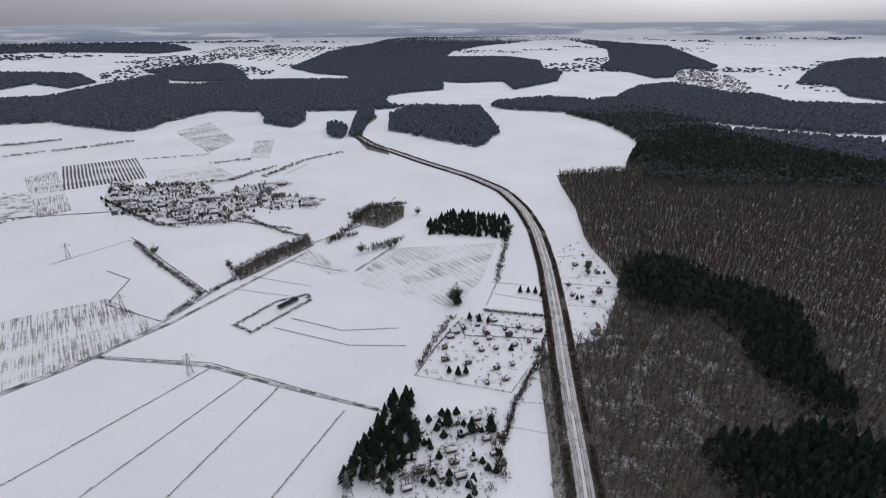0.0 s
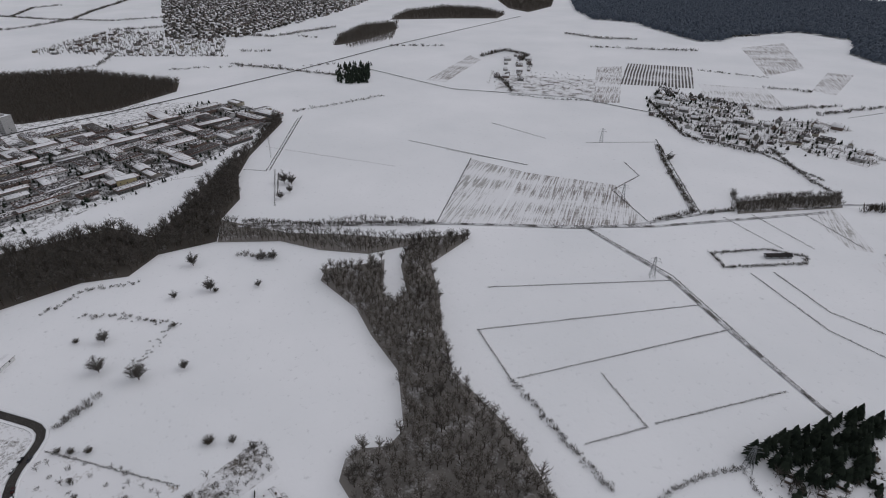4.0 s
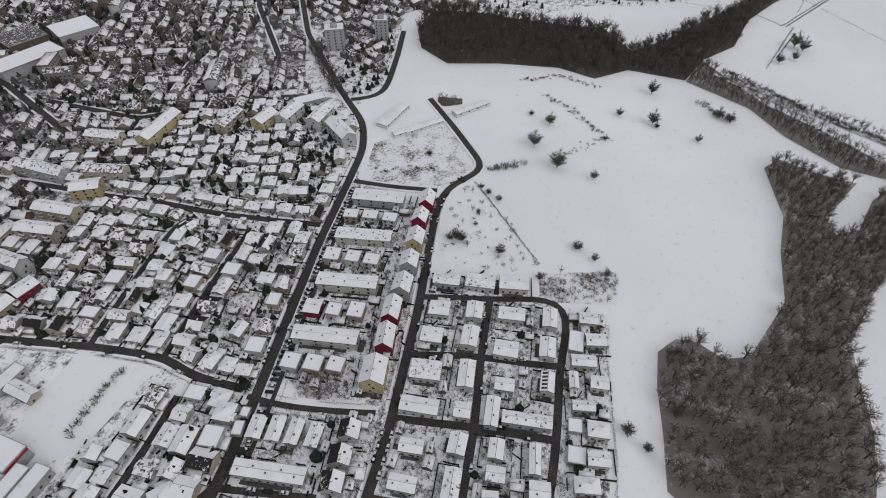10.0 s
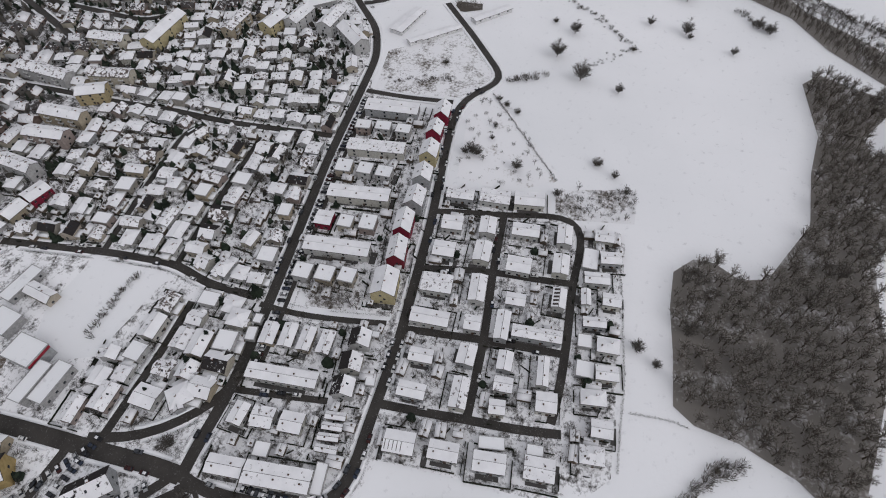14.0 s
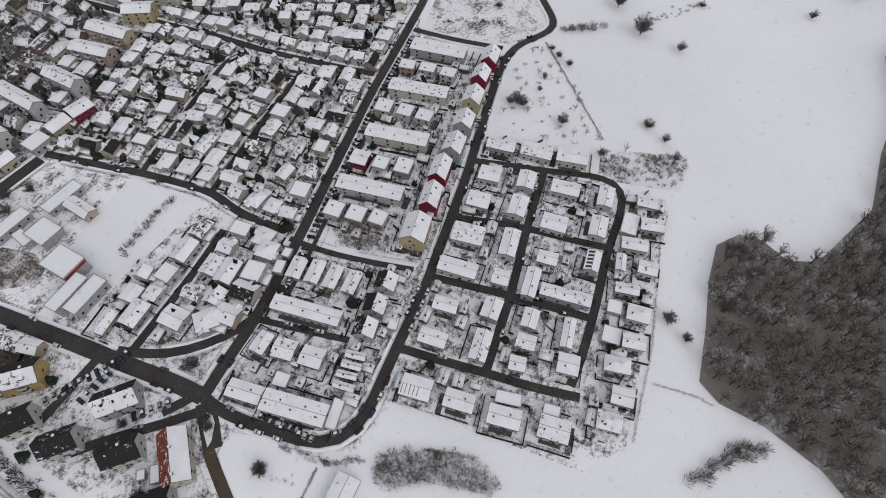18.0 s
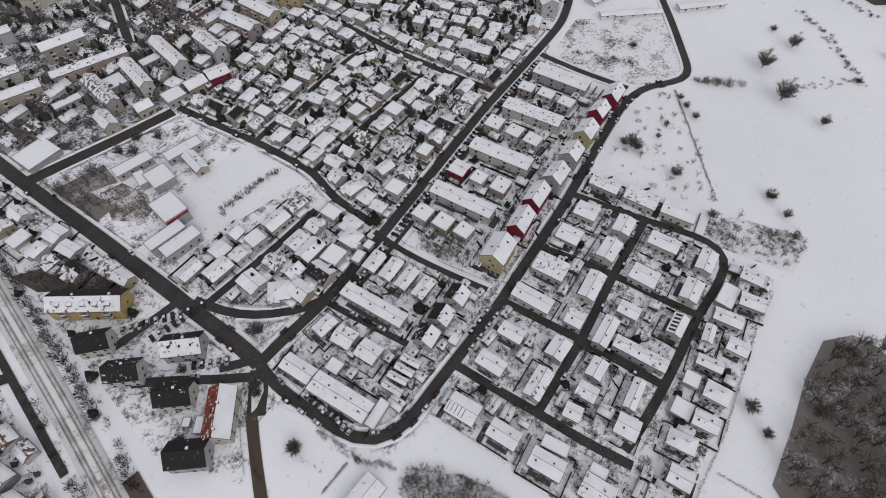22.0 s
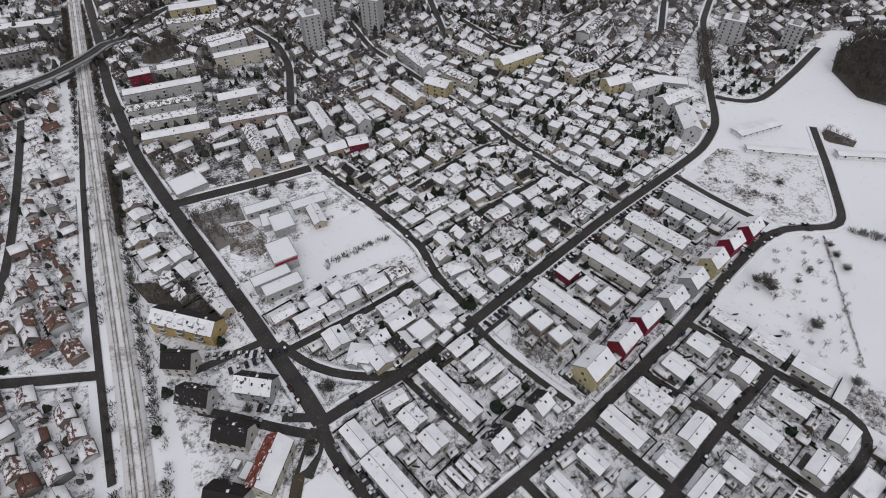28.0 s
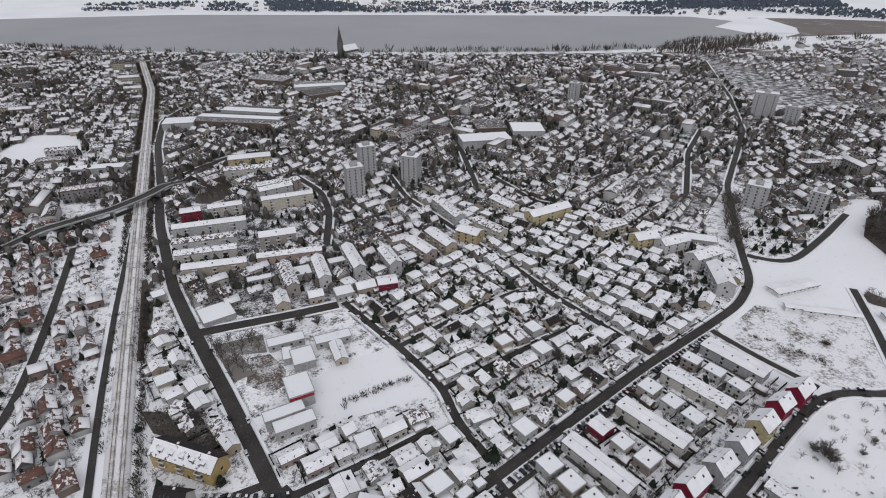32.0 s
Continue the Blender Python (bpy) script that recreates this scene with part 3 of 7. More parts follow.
ROADS += [
    ("village_road_south", 4, [(-496, 105), (-451, 170), (-391, 265), (-339, 331), (-298, 385), (-266, 432)]),
    ("country_road", 5, [(-931, -160), (-974, -51), (-998, 62), (-1047, 201), (-1123, 403), (-1257, 692), (-1382, 1026), (-1509, 1377)]),
    ("field_lane", 4, [(-1056, 547), (-817, 589), (-647, 724), (-515, 754), (-449, 808)]),
    ("field_lane_b", 3, [(-303, 377), (-201, 366), (-139, 342), (-58, 315)]),
    ("field_lane_c", 3, [(-116, 549), (-80, 625)]),
]
ROADS += [
    ("edge_street", 5, [(-366, -186), (-372, -173), (-383, -164), (-406, -167), (-449, -175), (-502, -187)]),
    ("bay_lane", 2.2, [(-68, -110.5), (-79, -111.5), (-101, -114.3), (-152, -122.3), (-203, -130.4), (-262, -136)]),
    ("island_road", 4, [(-17, -116), (-9, -109), (-2, -100)]),
    ("brown_yard_lane", 4.6, [(-4, -102.5), (-1.8, -99.7), (5, -89), (9.8, -82), (14.2, -74.3), (24, -58)]),
    ("farm_lane", 4, [(-275, 433), (-259, 486), (-404, 622)]),
]


def dense(path, step):
    p = np.array(path, float)
    out = []
    for a, b in zip(p[:-1], p[1:]):
        n = max(1, int(np.hypot(*(b - a)) / step))
        out += [a + (b - a) * k / n for k in range(n)]
    return np.array(out + [p[-1]])


def smooth(path, step):
    """The path with its corners rounded, at even steps."""
    p = dense(path, step)
    for _ in range(3):
        q = p.copy()
        q[1:-1] = (p[:-2] + 2 * p[1:-1] + p[2:]) / 4
        p = q
    return p


def normals(p):
    d = np.gradient(p, axis=0)
    d /= np.maximum(np.hypot(d[:, 0], d[:, 1]), 1e-6)[:, None]
    return np.stack([-d[:, 1], d[:, 0]], 1)


def strip_mesh(name, p, lo, hi, z, mat, keep=None, thick=0.0):
    """A band that runs along p between two offsets to its side."""
    nn = normals(p)
    a, b = p + nn * lo, p + nn * hi
    n = len(p)
    ax, ay, az = land(a[:, 0], a[:, 1])
    bx, by, bz = land(b[:, 0], b[:, 1])
    v = np.concatenate([np.stack([ax, ay, az + z], 1), np.stack([bx, by, bz + z], 1)])
    seg = [i for i in range(n - 1) if keep is None or (keep[i] and keep[i + 1])]
    f = [(i, i + 1, n + i + 1, n + i) if lo > hi else (i + 1, i, n + i, n + i + 1) for i in seg]
    f = [q[::-1] for q in f]
    if thick:
        v = np.concatenate([v, v - np.array([0, 0, thick])])
        f += [(i, i + 1, 2 * n + i + 1, 2 * n + i) for i in seg] + [(n + i + 1, n + i, 3 * n + i, 3 * n + i + 1) for i in seg]
    if not f:
        return None
    return mesh_of(name, v, f, [mat])


LINES = [(nm, wd, smooth(path, 6)) for nm, wd, path in ROADS]
ROADPTS = np.concatenate([np.column_stack([p, np.full(len(p), wd / 2)]) for nm, wd, p in LINES])


def off_roads(x, y, gap):
    """Whether points keep that far from every road's edge."""
    x, y = np.atleast_1d(x), np.atleast_1d(y)
    ok = np.ones(len(x), bool)
    for k in range(0, len(x), 500):
        d = np.hypot(x[k:k + 500, None] - ROADPTS[None, :, 0], y[k:k + 500, None] - ROADPTS[None, :, 1]) - ROADPTS[None, :, 2]
        ok[k:k + 500] = d.min(1) > gap
    return ok


PLAIN = ("lane", "field", "country", "village", "farm", "bridge")
for i, (nm, wd, p) in enumerate(LINES):
    rural = any(k in nm for k in ("field", "farm", "village"))
    mat = SLUSH if rural else MUD if "brown" in nm else ASPHALT
    tagged(new(nm, strip_mesh(nm, p, wd / 2, -wd / 2, 0.34 + 0.004 * i, mat)), "slushy country lane between snowy fields" if rural else "brown wet gravel lane beside a snowy lawn" if mat is MUD else "wet dark asphalt town road cleared of snow", "road", kind="structure")
    if not any(k in nm for k in PLAIN):
        for side in (1, -1):
            q = p + normals(p) * side * (wd / 2 + 1.2)
            keep = np.ones(len(p), bool)
            for j, (nm2, wd2, p2) in enumerate(LINES):
                if j != i:
                    keep &= np.hypot(q[:, None, 0] - p2[None, :, 0], q[:, None, 1] - p2[None, :, 1]).min(1) > wd2 / 2 + 3
            me = strip_mesh("pavement", p, side * (wd / 2 + 0.05), side * (wd / 2 + 1.8), 0.52, SNOW, keep, 0.4)
            if me:
                tagged(new("pavement", me), "snow-covered raised pavement along a road", "pavement", kind="structure")

# ---- railway: two tracks on a ballast bed ----
RAIL = smooth([(-54, -1187), (-46, -943), (3, -515), (18, -383), (30, -275), (43, -156), (58, -48), (50, 90), (72, 240), (75, 287), (81, 362), (89, 451), (97, 567), (99, 676), (91, 770), (69, 865), (15, 958), (-72, 1063), (-139, 1156), (-198, 1228), (-258, 1351)], 12)
tagged(new("railway_bed", strip_mesh("railway_bed", RAIL, 5.2, -5.2, 0.75, BALLAST, None, 0.8)), "ballast bed of a double railway dusted with snow", "railway", kind="structure")
for off in (-2.2, 2.2):
    track = tagged(new("railway_track"), "railway track with steel rails on sleepers", "railway track", group="railway tracks")
    for r in (-0.72, 0.72):
        part("rail", strip_mesh("rail", RAIL, off + r + 0.07, off + r - 0.07, 0.98, RAILST, None, 0.12), track)
    part("sleeper_bed", strip_mesh("sleeper_bed", RAIL, off + 1.25, off - 1.25, 0.82, SLEEPER, None, 0.05), track, "sleepers half buried in snowy ballast")
# scrubby banks beside the tracks
for lo, hi in ((5.3, 11.5), (-11.5, -5.3)):
    tagged(new("railway_bank", strip_mesh("railway_bank", RAIL, lo, hi, 0.5 if lo > 0 else 0.505, BANK, off_roads(RAIL[:, 0], RAIL[:, 1], 9))), "brown scrubby railway bank with thin snow", "bank", kind="structure")

# ---- buildings ----
TAKEN = []


def free(x, y, r):
    if not TAKEN:
        return True
    t = np.array(TAKEN)
    return bool((np.hypot(t[:, 0] - x, t[:, 1] - y) > t[:, 2] + r).all())


def claim(x, y, length, width, turn):
    """Marks the ground under a building as taken."""
    n = max(1, int(round(length / width)))
    c, s = math.cos(radians(turn)), math.sin(radians(turn))
    for k in range(n):
        u = ((k + 0.5) / n - 0.5) * length
        TAKEN.append((x + c * u, y + s * u, width * 0.62))


WINPANE = Quads().box(-0.72, -0.03, -0.08, 0.72, 0.05, 0.0, 0).box(-0.6, -0.05, 0, 0.6, 0.03, 1.35, 1).mesh("window", [FRAME, GLASS])
DOORME = Quads().box(-0.55, -0.06, 0, 0.55, 0.04, 2.1, 0).mesh("door", [DOOR])
CHIMME = Quads().box(-0.4, -0.4, -1.2, 0.4, 0.4, 1.0, 0).box(-0.5, -0.5, 1.0, 0.5, 0.5, 1.15, 1).mesh("chimney", [CHIM, SNOW])
DORME = Quads().box(-1.1, -1.4, 0, 1.1, 1.4, 1.3, 0).box(-1.3, -1.6, 1.3, 1.3, 1.5, 1.5, 1).box(-0.7, -1.46, 0.3, 0.7, -1.4, 1.1, 2).mesh("dormer", [WHITE, SNOW, GLASS])
VENT = Quads().box(-0.3, -0.3, 0, 0.3, 0.3, 0.75, 0).mesh("roof_vent", [DOOR])
SKYLIGHT = Quads().box(-0.4, -0.6, 0, 0.4, 0.6, 0.12, 0).mesh("skylight", [GLASS])
BALCONY = Quads().box(-1.6, -1.3, 0, 1.6, 0, 0.18, 0).box(-1.6, -1.3, 0.18, 1.6, -1.2, 1.05, 1).box(-1.6, -1.3, 0.18, -1.5, 0, 1.05, 1).box(1.5, -1.3, 0.18, 1.6, 0, 1.05, 1).mesh("balcony", [CONCRETE, FRAME])


def gable_wall(l, w, eave, rise):
    q = Quads()
    a, b = l / 2, w / 2
    v = [(-a, -b, 0), (a, -b, 0), (a, b, 0), (-a, b, 0), (-a, -b, eave), (a, -b, eave), (a, b, eave), (-a, b, eave)]
    q.add(v, [(0, 1, 5, 4), (1, 2, 6, 5), (2, 3, 7, 6), (3, 0, 4, 7), (4, 5, 6, 7)])
    if rise > 0.3:
        q.add([(-a, -b, eave), (-a, b, eave), (-a, 0, eave + rise), (-a, 0, eave + rise)], [(0, 2, 1, 1)])
        q.add([(a, -b, eave), (a, b, eave), (a, 0, eave + rise), (a, 0, eave + rise)], [(0, 1, 2, 2)])
    return q


def tri_safe(q):
    """Turns quads with a doubled corner into clean triangles."""
    faces = [tuple(dict.fromkeys(f)) for f in q.f]
    return faces


def poly_mesh(name, q, mats):
    me = bpy.data.meshes.new(name)
    me.from_pydata(q.v, [], tri_safe(q))
    for m in mats:
        me.materials.append(m)
    me.polygons.foreach_set("material_index", np.array(q.i, np.int32))
    me.update()
    return me


def gable_roof(l, w, eave, rise, over=0.5, thick=0.32, parapet=True):
    """Two sloping slabs with eaves, closed underneath; a flat roof gets a parapet and a bed of snow."""
    q = Quads()
    a, b = l / 2 + over, w / 2 + over
    if rise <= 0.3:
        q.box(-a + 0.2, -b + 0.2, eave + 0.01, a - 0.2, b - 0.2, eave + 0.35, 0)
        if not parapet:
            return q
        c, d = a - 0.3, b - 0.3
        rim = [(-a, -b), (a, -b), (a, b), (-a, b)]
        inner = [(-c, -d), (c, -d), (c, d), (-c, d)]
        v = [(x, y, z) for pts, z in ((rim, eave - 0.1), (rim, eave + 0.6), (inner, eave + 0.6), (inner, eave - 0.1)) for x, y in pts]
        f = [(r * 4 + i, r * 4 + (i + 1) % 4, (r + 1) % 4 * 4 + (i + 1) % 4, (r + 1) % 4 * 4 + i) for r in range(4) for i in range(4)]
        q.add(v, f, 1)
        return q
    slope = rise / (w / 2)
    for ov, up, th, mat, top in ((over, 0.0, 0.14, 1, 0.0), (over - 0.14, 0.142, thick, 0, 0.10)):
        a, b = l / 2 + ov, w / 2 + ov
        for s in (-1, 1):
            v = [(-a, s * b, eave - ov * slope + up), (a, s * b, eave - ov * slope + up), (a, s * top, eave + rise - top * slope + up), (-a, s * top, eave + rise - top * slope + up)]
            v += [(x, y, z + th) for x, y, z in v]
            f = [(4, 5, 6, 7), (0, 3, 2, 1), (0, 1, 5, 4), (1, 2, 6, 5), (3, 0, 4, 7), (2, 3, 7, 6)]
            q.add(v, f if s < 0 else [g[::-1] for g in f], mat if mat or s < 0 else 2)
    return q


def hip_roof(l, w, eave, rise, over=0.5, thick=0.3):
    """Four slopes meeting in a short ridge, tiles below and a bed of snow above."""
    q = Quads()
    for ov, up, th, mat in ((over, 0.0, 0.14, 1), (over - 0.12, 0.142, thick, 0)):
        a, b, k = l / 2 + ov, w / 2 + ov, max(0.3, (l - w) / 2)
        lo = eave - ov * rise / (w / 2) + up
        v = [(-a, -b, lo), (a, -b, lo), (a, b, lo), (-a, b, lo), (-a, -b, lo + th), (a, -b, lo + th), (a, b, lo + th), (-a, b, lo + th), (-k, 0, eave + rise + up + th), (k, 0, eave + rise + up + th)]
        q.add(v, [(0, 3, 2, 1), (0, 1, 5, 4), (1, 2, 6, 5), (2, 3, 7, 6), (3, 0, 4, 7), (4, 5, 9, 8), (6, 7, 8, 9), (5, 6, 9, 9), (7, 4, 8, 8)], mat)
    return q


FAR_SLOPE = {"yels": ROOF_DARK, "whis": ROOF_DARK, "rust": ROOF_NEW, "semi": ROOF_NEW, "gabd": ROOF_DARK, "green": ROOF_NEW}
TILE = plain("dark_roof_tiles", (0.06, 0.05, 0.047), 0.8)
KINDS = {
    "low": ("house", "new white house under a low snow-covered roof", WHITE, ROOF_NEW, "house"),
    "hip": ("house", "white house under a snowy hipped roof", WHITE, ROOF_NEW, "house"),
    "ribs": ("house", "white house, dark ribs showing through its roof snow", WHITE, ROOF_NEW, "house"),
    "solar": ("house", "white house with dark solar strips on its snowy roof", WHITE, ROOF_NEW, "house"),
    "cube": ("house", "flat-roofed two-storey rendered house under even snow", WALLS, SNOW, "house"),
    "semi": ("house", "rendered house with one dark and one snowy roof slope", WALLS, ROOF_DARK, "house"),
    "gabd": ("house", "rendered house with one snowy and one thawed roof slope", WALLS, ROOF, "house"),
    "green": ("greenhouse", "low nursery greenhouse under snow", FRAME, ROOF_NEW, "greenhouse"),
    "rowb": ("terrace_house", "long pinkish terrace row with a snowy roof", ROSE, ROOF, "house"),
    "slab": ("apartment_building", "long white terrace block under a snowy roof", WHITE, ROOF_NEW, "building"),
    "gable": ("house", "rendered detached house with a snow-covered tile roof", WALLS, ROOF, "house"),
    "redh": ("house", "crimson rendered house with a snow-covered roof", RED, ROOF_NEW, "house"),
    "redb": ("apartment_house", "crimson three-storey house with a steep snowy roof", RED, ROOF_NEW, "house"),
    "yelb": ("apartment_house", "pale yellow three-storey house with a snowy roof", LEMON, ROOF_NEW, "house"),
    "whib": ("apartment_house", "white three-storey house with a steep snowy roof", WHITE, ROOF_NEW, "house"),
    "terr": ("terrace_house", "narrow low terrace house under smooth roof snow", WALLS, ROOF_NEW, "house"),
    "gar": ("garage", "flat-roofed garage row covered with snow", CONCRETE, SNOW, "garage"),
    "yels": ("apartment_building", "ochre apartment building with a half-thawed dark roof", YELLOW, ROOF_HALF, "building"),
    "dark": ("apartment_building", "grey-white apartment house with a dark thawed roof", WHITE, ROOF_DARK, "building"),
    "whis": ("apartment_building", "white apartment house, one roof slope snowy, one thawed", WHITE, ROOF_HALF, "building"),
    "rust": ("apartment_building", "apartment house with a rust-red tile roof", WALLS, ROOF_RUST, "building"),
    "flat": ("hall", "flat-roofed hall covered with snow", CONCRETE, SNOW, "hall"),
    "works": ("hall", "large works hall with a half-thawed grey flat roof", TIMBER, ROOF_WORKS, "hall"),
    "hall": ("sports_hall", "school hall with red wall band and snowy flat roof", WHITE, SNOW, "hall"),
    "apt": ("apartment_building", "rendered four-storey apartment block with a snowy roof", WALLS, ROOF, "building"),
    "tower": ("tower_block", "grey high-rise tower block with rows of windows", CONCRETE, SNOW, "tower"),
}


def building(kind, x, y, l, w, eave, rise, turn, most=10, annex=0.0):
    name, label, wall, roof, cat = KINDS[kind]
    root = tagged(new(name), label, cat)
    eave += 0.017 * (len(TAKEN) % 23)
    root.matrix_basis = pose(x, y, 0, 0, 0, turn)
    part("wall", poly_mesh("wall", gable_wall(l, w, eave, 0 if kind == "hip" else rise), [wall]), root)
    over = 0.25 if kind == "tower" else 0.5
    hipped = kind == "hip"
    rf = hip_roof(l, w, eave, rise, over) if hipped else gable_roof(l, w, eave, rise, over, 0.32, False)
    if rise <= 0.3:
        rim = gable_roof(l, w, eave, rise, over)
        rim.v, rim.f, rim.i = rim.v[8:], [tuple(a - 8 for a in q) for q in rim.f[6:]], [0] * (len(rim.f) - 6)
        part("parapet", rim.mesh("parapet", [CONCRETE]), root)
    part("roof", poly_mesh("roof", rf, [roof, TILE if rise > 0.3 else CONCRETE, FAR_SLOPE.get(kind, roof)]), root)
    if annex:
        side = 1 if annex > 0 else -1
        q = Quads().box(-l * 0.3, -1.7, 0, l * 0.3, 1.7, 2.6).box(-l * 0.3 - 0.2, -1.9, 2.6, l * 0.3 + 0.2, 1.9, 2.95, 1)
        part("annex", q.mesh("annex", [wall, SNOW]), root, "flat-roofed annex under snow", pose(l * 0.12 * side, side * (w / 2 + 1.7), 0))
        if rise > 1.2:
            wing = Matrix.Translation((-l * 0.2 * side, -side * w * 0.42, 0)) @ pose(0, 0, 0, 0, 0, 90)
            part("cross_wing", poly_mesh("cross_wing", gable_wall(w * 0.5, l * 0.42, eave * 0.9, rise * 0.62), [wall]), root, m=wing)
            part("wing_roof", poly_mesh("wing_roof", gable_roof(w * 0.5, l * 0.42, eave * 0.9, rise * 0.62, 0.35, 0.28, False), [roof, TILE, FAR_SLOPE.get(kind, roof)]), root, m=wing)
    if kind in ("low", "cube", "slab", "terr", "hip") and not annex:
        for k in range(1 if l < 9 else 2 if l < 20 else 5):
            n = 1 if l < 9 else 2 if l < 20 else 5
            part("roof_vent", VENT, root, m=pose(((k + 0.35) / n - 0.5) * l, w * (0.14 if k % 2 else -0.18), eave + (rise * 0.66 if rise > 0.3 else 0) + 0.2))
    if kind in ("ribs", "solar"):
        for k in range(5):
            u, wide = (k / 4 - 0.5) * l * (0.55 if kind == "ribs" else 0.8) - (l * 0.18 if kind == "ribs" else 0), 0.12 if kind == "ribs" else 0.55
            z0, z1 = eave + 0.12 * rise + 0.47, eave + 0.94 * rise + 0.47
            v = [(u - wide, -w * 0.44, z0), (u + wide, -w * 0.44, z0), (u + wide, -w * 0.03, z1), (u - wide, -w * 0.03, z1)]
            part("roof_rib" if kind == "ribs" else "solar_strip", Quads().add(v + [(a, b, c + 0.08) for a, b, c in v], BOXF).mesh("roof_rib", [TILE]), root)
    floors = max(1, int(eave / 2.8))
    cols = max(2, int(l / 3.2))
    while floors * cols * 2 > most and cols > 3:
        cols -= 1
    if kind not in ("gar", "flat", "hall", "works", "green"):
        for s in (-1, 1):
            for f in range(floors):
                for c in range(cols):
                    u = ((c + 0.5) / cols - 0.5) * l
                    part("window", WINPANE, root, m=pose(u, s * w / 2, 0.95 + f * 2.8, 0, 0, 0 if s < 0 else 180))
        for s in (-1, 1) if not annex else (1,):
            for f in range(min(floors, 3)):
                part("window", WINPANE, root, m=pose(s * l / 2, 0.9 if f % 2 else -0.9, 0.95 + f * 2.8, 0, 0, 90 * s))
        part("door", DOORME, root, m=pose(l * 0.1, -w / 2 - 0.02, 0.02, 0, 0, 0))
    elif kind == "hall":
        part("wall_band", Quads().box(-l / 2 - 0.06, -w / 2 - 0.06, eave - 2.2, l / 2 + 0.06, w / 2 + 0.06, eave - 0.4).mesh("wall_band", [PLASTIC_RED]), root, "crimson wall band")
    else:
        for c in range(min(cols, 8)):
            u = ((c + 0.5) / min(cols, 8) - 0.5) * l
            part("garage_door" if kind == "gar" else "window", DOORME if kind == "gar" else WINPANE, root, m=pose(u, -w / 2 - 0.02, 0.05 if kind == "gar" else 1.6, 0, 0, 0))
    if rise > 0.3 and kind not in ("low", "ribs", "solar", "green", "slab"):
        slope = math.degrees(math.atan2(rise, w / 2))
        n = 1 if l < 20 else 2
        for k in range(n):
            u = ((k + 0.5) / n - 0.5) * l + l * 0.12
            part("chimney", CHIMME, root, m=pose(u, 0.5, eave + rise, 0, 0, 0))
        if kind in ("yels", "dark", "whis", "rust"):
            for k in range(3 if l < 30 else 5):
                n = 3 if l < 30 else 5
                u = ((k + 0.5) / n - 0.5) * l * 0.85
                if kind == "yels":
                    part("dormer", DORME, root, m=pose(u, -w * 0.24, eave + rise * 0.38, 0, 0, 0))
                else:
                    part("skylight", SKYLIGHT, root, m=pose(u, -w * 0.22, eave + rise * 0.56 + 0.42, slope, 0, 0))
        if kind in ("apt", "gable", "redb", "yelb", "whib", "gabd", "semi"):
            n = 2 if kind in ("redb", "yelb", "whib") else 1 if l < 20 else 3
            for k in range(n):
                u = ((k + 0.4) / n - 0.5) * l * 0.8
                s = -1 if k % 2 else 1
                part("skylight", SKYLIGHT, root, m=pose(u, s * w * 0.22, eave + rise * 0.56 + 0.36, -slope * s, 0, 0))
    if kind in ("apt", "yels", "dark") and l > 25:
        for k in range(3):
            for f in (1, 2):
                part("balcony", BALCONY, root, m=pose(((k + 0.5) / 3 - 0.5) * l * 0.9, -w / 2, 0.2 + f * 2.8, 0, 0, 0))
    if kind == "tower":
        part("lift_house", Quads().box(-3, -3, 0, 3, 3, 2.6).mesh("lift_house", [CONCRETE]), root, m=pose(0, 0, eave + 0.35))
    claim(x, y, l, w, turn)
    return root


# kind, place, length, width, eaves, rise of the roof, turn
PLACED = [
    ("slab", -140.2, -104.1, 33.5, 8.2, 5.6, 0.5, 99),
    ("redh", -155.9, -118.7, 8.5, 8.8, 4.8, 0.7, 97),
    ("redb", -255.1, -85.3, 11.8, 8.8, 7.6, 4, 7),
    ("redb", -237.7, -84.5, 10.1, 8.8, 7.6, 4, 4),
    ("yelb", -218.5, -81.3, 11.3, 9.7, 8.4, 4, 7),
    ("whib", -200.2, -79, 10.5, 9.7, 7.6, 4, 8),
    ("whib", -182.2, -76.9, 11.5, 9.7, 7.6, 4, 6),
    ("redb", -164.3, -76.7, 13.3, 8.8, 7.6, 4, 8),
    ("redb", -146.4, -73.6, 13.2, 8.8, 7.6, 4, 11),
    ("yelb", -125.7, -71.7, 14.2, 11.4, 8.4, 4, 10),
    ("yels", 9.6, -193, 31.5, 10.6, 7.6, 3.8, 131),
    ("yelb", -311.9, -234.2, 18.7, 11.4, 8.4, 3, 169),
    ("apt", -324.1, -219, 23.1, 11.4, 8.6, 3, 172),
]
